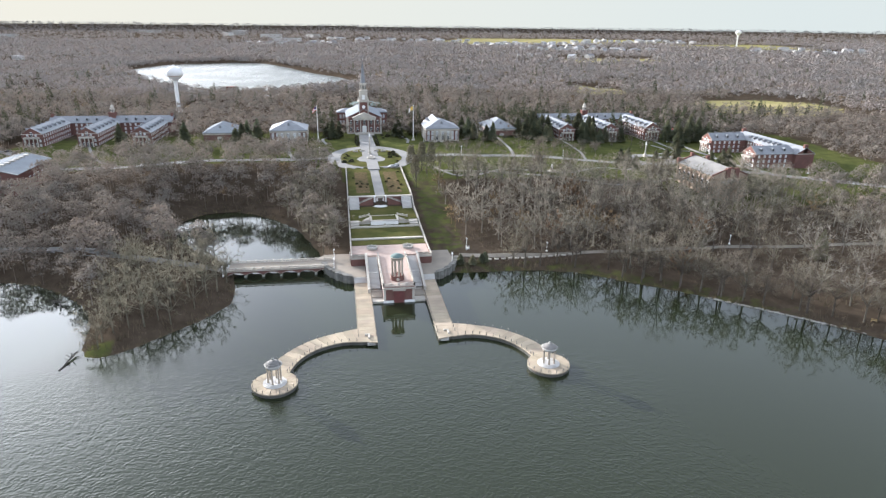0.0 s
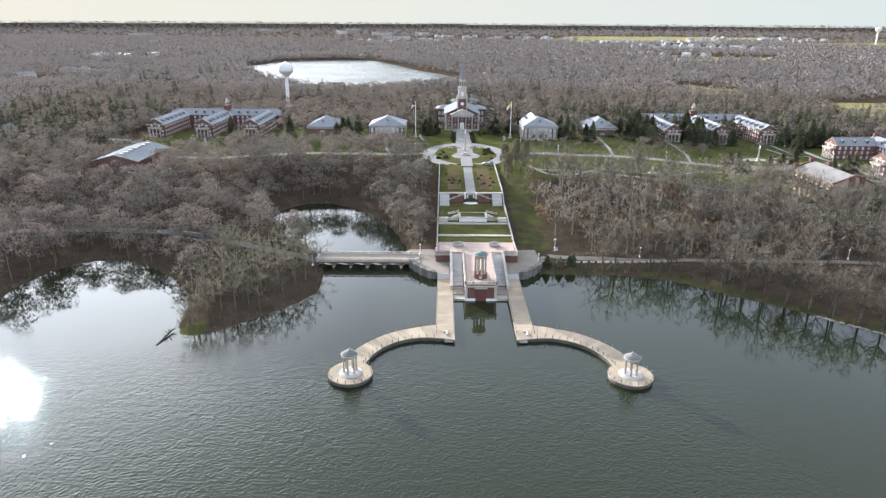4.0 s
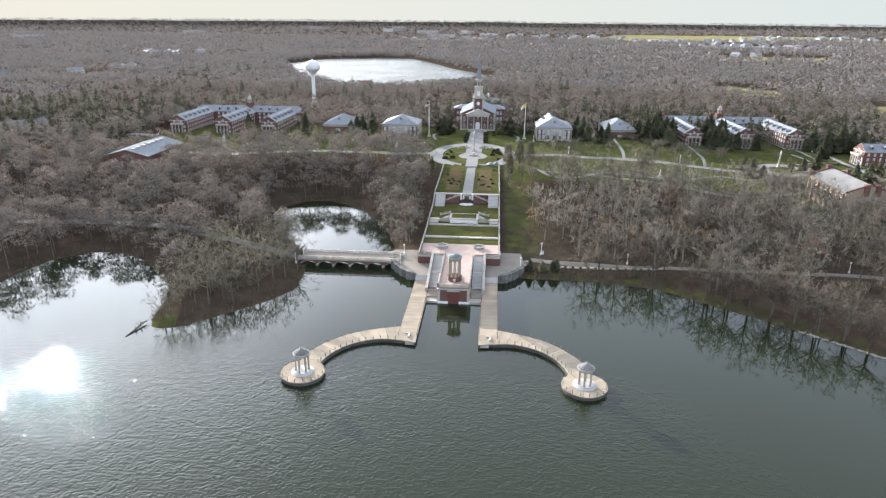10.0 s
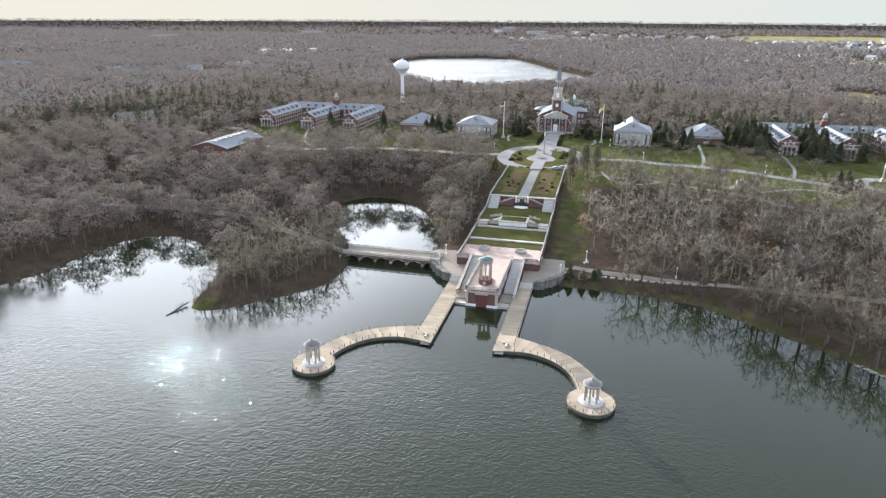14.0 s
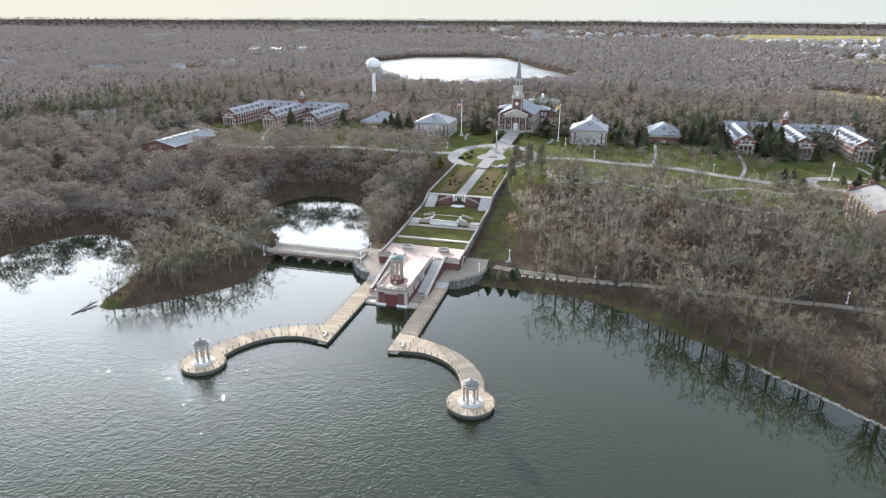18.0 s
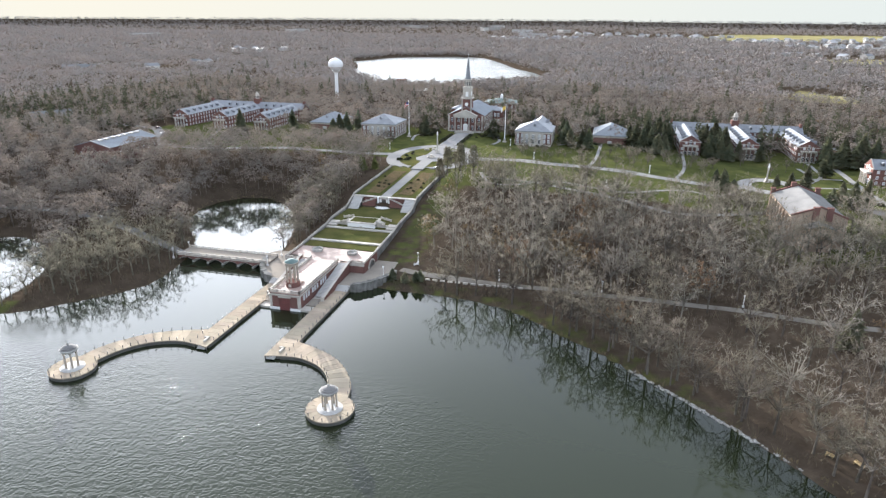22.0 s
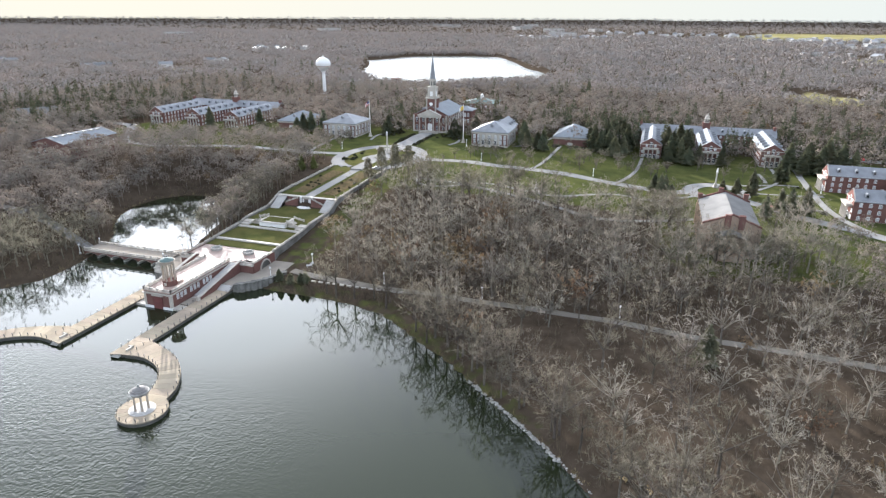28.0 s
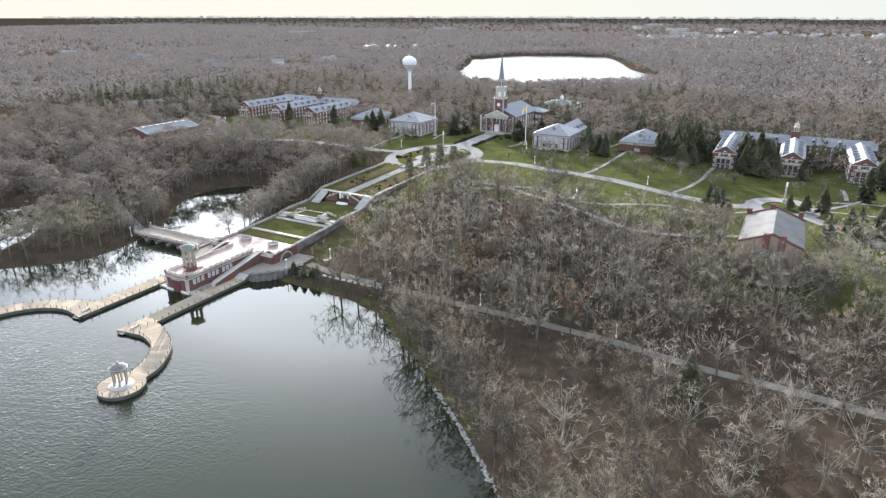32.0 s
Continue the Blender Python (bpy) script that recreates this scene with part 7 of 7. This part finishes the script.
def stand(name, areas, templates, mat, label, lo=0.8, hi=1.2, extra=None, margin=2.5):
    X, Y = [], []
    for a_ in areas:
        x, y = scatter(*a_)
        X.append(x), Y.append(y)
    if extra is not None:
        X.append(extra[0]), Y.append(extra[1])
    X, Y = np.concatenate(X), np.concatenate(Y)
    ok = clear(X, Y, margin) & ~((X > -110) & (X < -26) & (Y > 132) & (Y < 180) & (rng.uniform(0, 1, X.shape) < 0.12)) & (field_cover(X, Y) < 0.3) & (np.hypot(X - 80, Y) < 4650)
    ok &= ~in_town(X, Y) | ((rng.uniform(0, 1, X.shape) < 0.16) & (Y > 1000))
    ok &= (Y < 560) | (wobble(X, Y, 60) + 0.7 * wobble(X + 400, Y, 23) < 1.05)
    X, Y = X[ok], Y[ok]
    n = len(X)
    return joined(name, X, Y, templates, rng.integers(0, len(templates), n), rng.uniform(lo, hi, n), mat, label, "woodland")


def plain(seed, H):
    """One bare tree as a single set of triangles."""
    wood, v, f = bare_tree(seed, H, H * 0.5, (1, 5, 7), 0.040)
    fan = [(q[0], q[k], q[k + 1]) for q in wood.f for k in range(1, len(q) - 1)]
    return np.concatenate([v, np.array(wood.v)]), np.concatenate([f, np.array(fan) + len(v)])


BARE = [plain(131 + s, (15, 17, 16, 14)[s]) for s in range(4)]
fine_ = ((X[rest] > 20) & (X[rest] < 225) & (Y[rest] > -70)) | ((X[rest] < -55) & (X[rest] > -104) & (Y[rest] < 54))
east, west = rest[fine_], rest[~fine_]
gx, gy = scatter(-44, -20, 44, 134, 6.2, 0.9)
pen = east[X[east] < 0]
east = east[X[east] > 0]
gx, gy = np.concatenate([gx, X[pen]]), np.concatenate([gy, Y[pen]])
# the woods west of the garden, round the pond and the bay
stand("woodland_west", [(-330, -20, 50, 186, 8.0, 0.93), (-400, -172, -60, 60, 8.0, 0.9), (-260, -235, 186, 330, 8.5, 0.7), (-300, -240, 206, 246, 12, 0.6)], MID, M_WOODS, "bare grey-brown woodland round the pond and bay", extra=(X[west], Y[west]), margin=1.0, lo=0.65, hi=1.3)
stand("woodland_shore", [], BARE, M_TWIGHAZE, "bare grey-brown trees of the lakeside wood", 0.85, 1.25, extra=(X[east], Y[east]), margin=1.0)
stand("woodland_peninsula", [], BARE, M_TWIG, "bare grey trees on the peninsula and beside the garden wall", 0.75, 1.05, extra=(gx, gy), margin=1.0)
stand("trees_west_lawn", [(-236, -36, 198, 238, 8.0, 0.75)], MID, M_WOODS, "low bare trees on the lawn before the west halls", 0.38, 0.6)
# woods behind and beside the campus
stand("woodland_north", [(-420, 470, 334, 560, 9.6, 0.9), (-420, -240, 186, 334, 9.6, 0.85), (330, 520, -60, 334, 9.0, 0.8), (-130, 140, 262, 334, 8.5, 0.75), (-250, -130, 285, 334, 9, 0.8), (140, 330, 268, 334, 9.0, 0.75)], LOW, M_WOODS, "bare woodland behind the campus buildings", 0.7, 1.2)
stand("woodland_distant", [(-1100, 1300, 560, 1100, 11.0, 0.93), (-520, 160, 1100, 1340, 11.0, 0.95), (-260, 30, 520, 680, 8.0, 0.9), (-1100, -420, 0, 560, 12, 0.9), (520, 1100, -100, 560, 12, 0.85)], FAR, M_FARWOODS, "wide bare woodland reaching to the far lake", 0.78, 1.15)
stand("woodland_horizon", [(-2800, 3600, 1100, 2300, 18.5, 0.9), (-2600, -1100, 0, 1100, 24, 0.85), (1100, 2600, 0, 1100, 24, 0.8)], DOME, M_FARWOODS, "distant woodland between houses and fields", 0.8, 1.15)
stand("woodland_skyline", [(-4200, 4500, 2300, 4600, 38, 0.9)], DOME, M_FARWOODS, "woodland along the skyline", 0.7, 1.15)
stand("evergreens_distant", [(-420, 470, 336, 520, 26, 0.35), (120, 330, 285, 350, 8.5, 0.55), (120, 440, 330, 410, 10, 0.35), (88, 180, 276, 345, 8, 0.6), (-20, 100, 345, 400, 12, 0.35), (-60, 130, 300, 345, 12, 0.3), (-400, 900, 420, 1100, 50, 0.5), (-60, 88, 285, 335, 9, 0.35), (-400, -240, 120, 200, 22, 0.5), (-430, -242, 200, 390, 10, 0.55)], CONE, M_PINES, "scattered dark evergreens in the woodland", 0.95, 1.45)
stand("russet_woodland", [(-420, 600, 340, 1000, 36, 0.5), (-330, -30, 60, 180, 36, 0.5), (34, 130, 60, 124, 20, 0.6)], [mass(161, 12, 4.5, 4.8, 6, 150, 0.4, 3), mass(162, 10, 4.0, 4.0, 5, 120, 0.4, 3)], M_RUST, "russet oaks that keep their leaves in the woodland", 0.7, 1.1)


def thicket(seed, n, R, H, wid):
    """A tangle of thin stems for undergrowth."""
    r = np.random.default_rng(seed)
    p0 = np.stack([r.normal(0, R * 0.5, n), r.normal(0, R * 0.5, n), np.full(n, -0.1)], -1)
    d = r.normal(0, 0.45, (n, 3)) + np.array([0, 0, 1.0])
    end = p0 + d * (H * r.uniform(0.4, 1.1, n))[:, None]
    s = r.normal(0, 1, (n, 3)) * np.array([1, 1, 0.2])
    s = s / np.linalg.norm(s, axis=1)[:, None] * wid
    return np.stack([p0 - s, p0 + s, end], 1).reshape(-1, 3), np.arange(3 * n).reshape(-1, 3)


BRUSH = [thicket(201 + k, 26, 1.8, 2.0, 0.07) for k in range(5)]
stand("undergrowth", [(36, 178, 40, 124, 4.6, 0.7), (72, 300, -100, 98, 5.0, 0.65), (-104, -58, -28, 56, 3.6, 0.8), (-180, -100, 8, 60, 5.0, 0.7), (-110, -24, 56, 126, 5.0, 0.6), (-120, -22, 122, 186, 3.0, 0.8), (20, 75, 26, 33, 2.4, 0.8)], BRUSH, M_BRUSH, "thin bare undergrowth on the wood floor and banks", 0.5, 1.3, margin=0.4)
REEDS = [thicket(221 + k, 16, 0.9, 1.0, 0.06) for k in range(3)]
edge = smooth_line(SHORE[6:20] + [(20, 27)], 1.3)
edge2 = smooth_line(SHORE[26:58], 1.3)
ex = np.concatenate([edge, edge2]) + rng.normal(0, 0.7, (len(edge) + len(edge2), 2))
keep_ = (rng.uniform(0, 1, len(ex)) < 0.55)
ex = ex[keep_]
joined("shore_reeds", ex[:, 0], ex[:, 1], REEDS, rng.integers(0, 3, len(ex)), rng.uniform(0.5, 1.2, len(ex)), M_REED, "dry pale reeds and weeds along the waterline", "reeds")


def shrubs():
    v, f = [], []
    r = np.random.default_rng(5)
    n = 130
    d = r.normal(0, 1, (n, 3))
    d[:, 2] = np.abs(d[:, 2])
    d /= np.linalg.norm(d, axis=1)[:, None]
    s = np.cross(d, r.normal(0, 1, (n, 3))) * 0.22
    p0 = d * 0.7
    tri = np.stack([p0 - s, p0 + s, d * 1.15], 1).reshape(-1, 3)
    core = Shape().ring(0, 0, [(0.75, -0.2), (0.85, 0.3), (0.6, 0.7), (0.15, 0.85)], 8)
    return core, tri


core, tri = shrubs()
bush = thing("shrub", (0, 0, -300), "clipped dark shrub beside the walk", "shrub", "shrubs on the campus")
part("bush_core", core, M_HEDGE, bush)
part("foliage", arrays_mesh("foliage", tri, np.arange(len(tri)).reshape(-1, 3), M_HEDGE), None, bush)
spots = [(q * (6.8 + 0.3 * (k % 2)), 232 + 4.2 * k) for q in (-1, 1) for k in range(10)]
spots += [(q * random.uniform(10, 30), random.uniform(258, 276)) for q in (-1, 1) for k in range(9)]
spots += [(x + random.uniform(-12, 12), y - random.uniform(1.5, 4)) for x, y in ((-54, 244), (54, 244), (103, 262), (-103, 259)) for k in range(7)]
spots += [(q * random.uniform(5, 14), random.uniform(106, 156)) for q in (-1, 1) for k in range(8)]
spots += [(q * random.uniform(11, 17), random.uniform(176, 210)) for q in (-1, 1) for k in range(9)]
spots += [(231, 213.8), (231.6, 189.6), (233.5, 164.7), (236, 156)]
for k, (x, y) in enumerate(spots):
    s = random.uniform(0.9, 1.7) * (0.6 if abs(x) < 15 and y < 165 else 1)
    z = 12.35 + 1.4 * (y - 103) / 57 if abs(x) < 15 and y < 160 else height(x, y)
    m = Matrix.Translation((x, y, z)) @ Matrix.Rotation(k, 4, "Z")
    ob = bush if k == 0 else copy_thing(bush, m)
    ob.matrix_basis = m
    ob.scale = (s, s, s * random.uniform(0.8, 1.1))


# houses and sheds scattered to the horizon
def town(name, spots_, label, mats=None):
    s = Shape()
    for x, y, w, d, h in spots_:
        z = height(x, y)
        g = random.random() * 3
        c_, s_ = math.cos(g), math.sin(g)

        def P(u, v, q):
            return (x + u * c_ - v * s_, y + u * s_ + v * c_, z + q)
        for u0, v0, u1, v1 in ((-w, -d, w, -d), (w, -d, w, d), (w, d, -w, d), (-w, d, -w, -d)):
            s.face([P(u0, v0, -1), P(u1, v1, -1), P(u1, v1, h), P(u0, v0, h)], 0)
        rz = h + (w * 0.5 if h < 8 and w < 12 else 0.3)
        for q in (-1, 1):
            s.face([P(q * w * 1.05, -d, h), P(q * w * 1.05, d, h), P(0, d, rz), P(0, -d, rz)], 1)
            s.face([P(-w, q * d, h), P(w, q * d, h), P(0, q * d, rz)], 0)
    return setting(name, s, mats or (M_HOUSE, M_HOUSEROOF), label, "houses", kind="stuff")


sp = [(x, y, random.uniform(4.5, 9), random.uniform(6, 11), random.uniform(5.5, 9)) for x, y in HOUSES]
town("distant_houses", sp, "scattered distant houses among trees")
town("distant_sheds", [(cx + rx * random.uniform(-0.7, 0.7), cy + ry * random.uniform(-0.1, 0.7), random.uniform(5, 9), random.uniform(9, 17), random.uniform(5, 7)) for cx, cy, rx, ry, n in TOWNS if not n for k in range(1 if rx < 40 else 3)]
     + [(random.uniform(-1500, 200), random.uniform(1700, 3600), random.uniform(10, 22), random.uniform(25, 60), 13) for k in range(12)], "long pale roofs of distant sheds", (M_HOUSE, M_SHEDROOF))
wt2 = thing("water_tower", (1500, 2150, height(1500, 2150)), "far white water tower on the horizon", "water tower")
part("column", Shape().ring(0, 0, [(4, -1), (2.5, 5), (2.5, 40), (9, 46)], 12), M_WHITE, wt2)
part("tank", Shape().ring(0, 0, [(9, 46), (11, 50), (10, 55), (3, 59)], 16), M_WHITE, wt2)
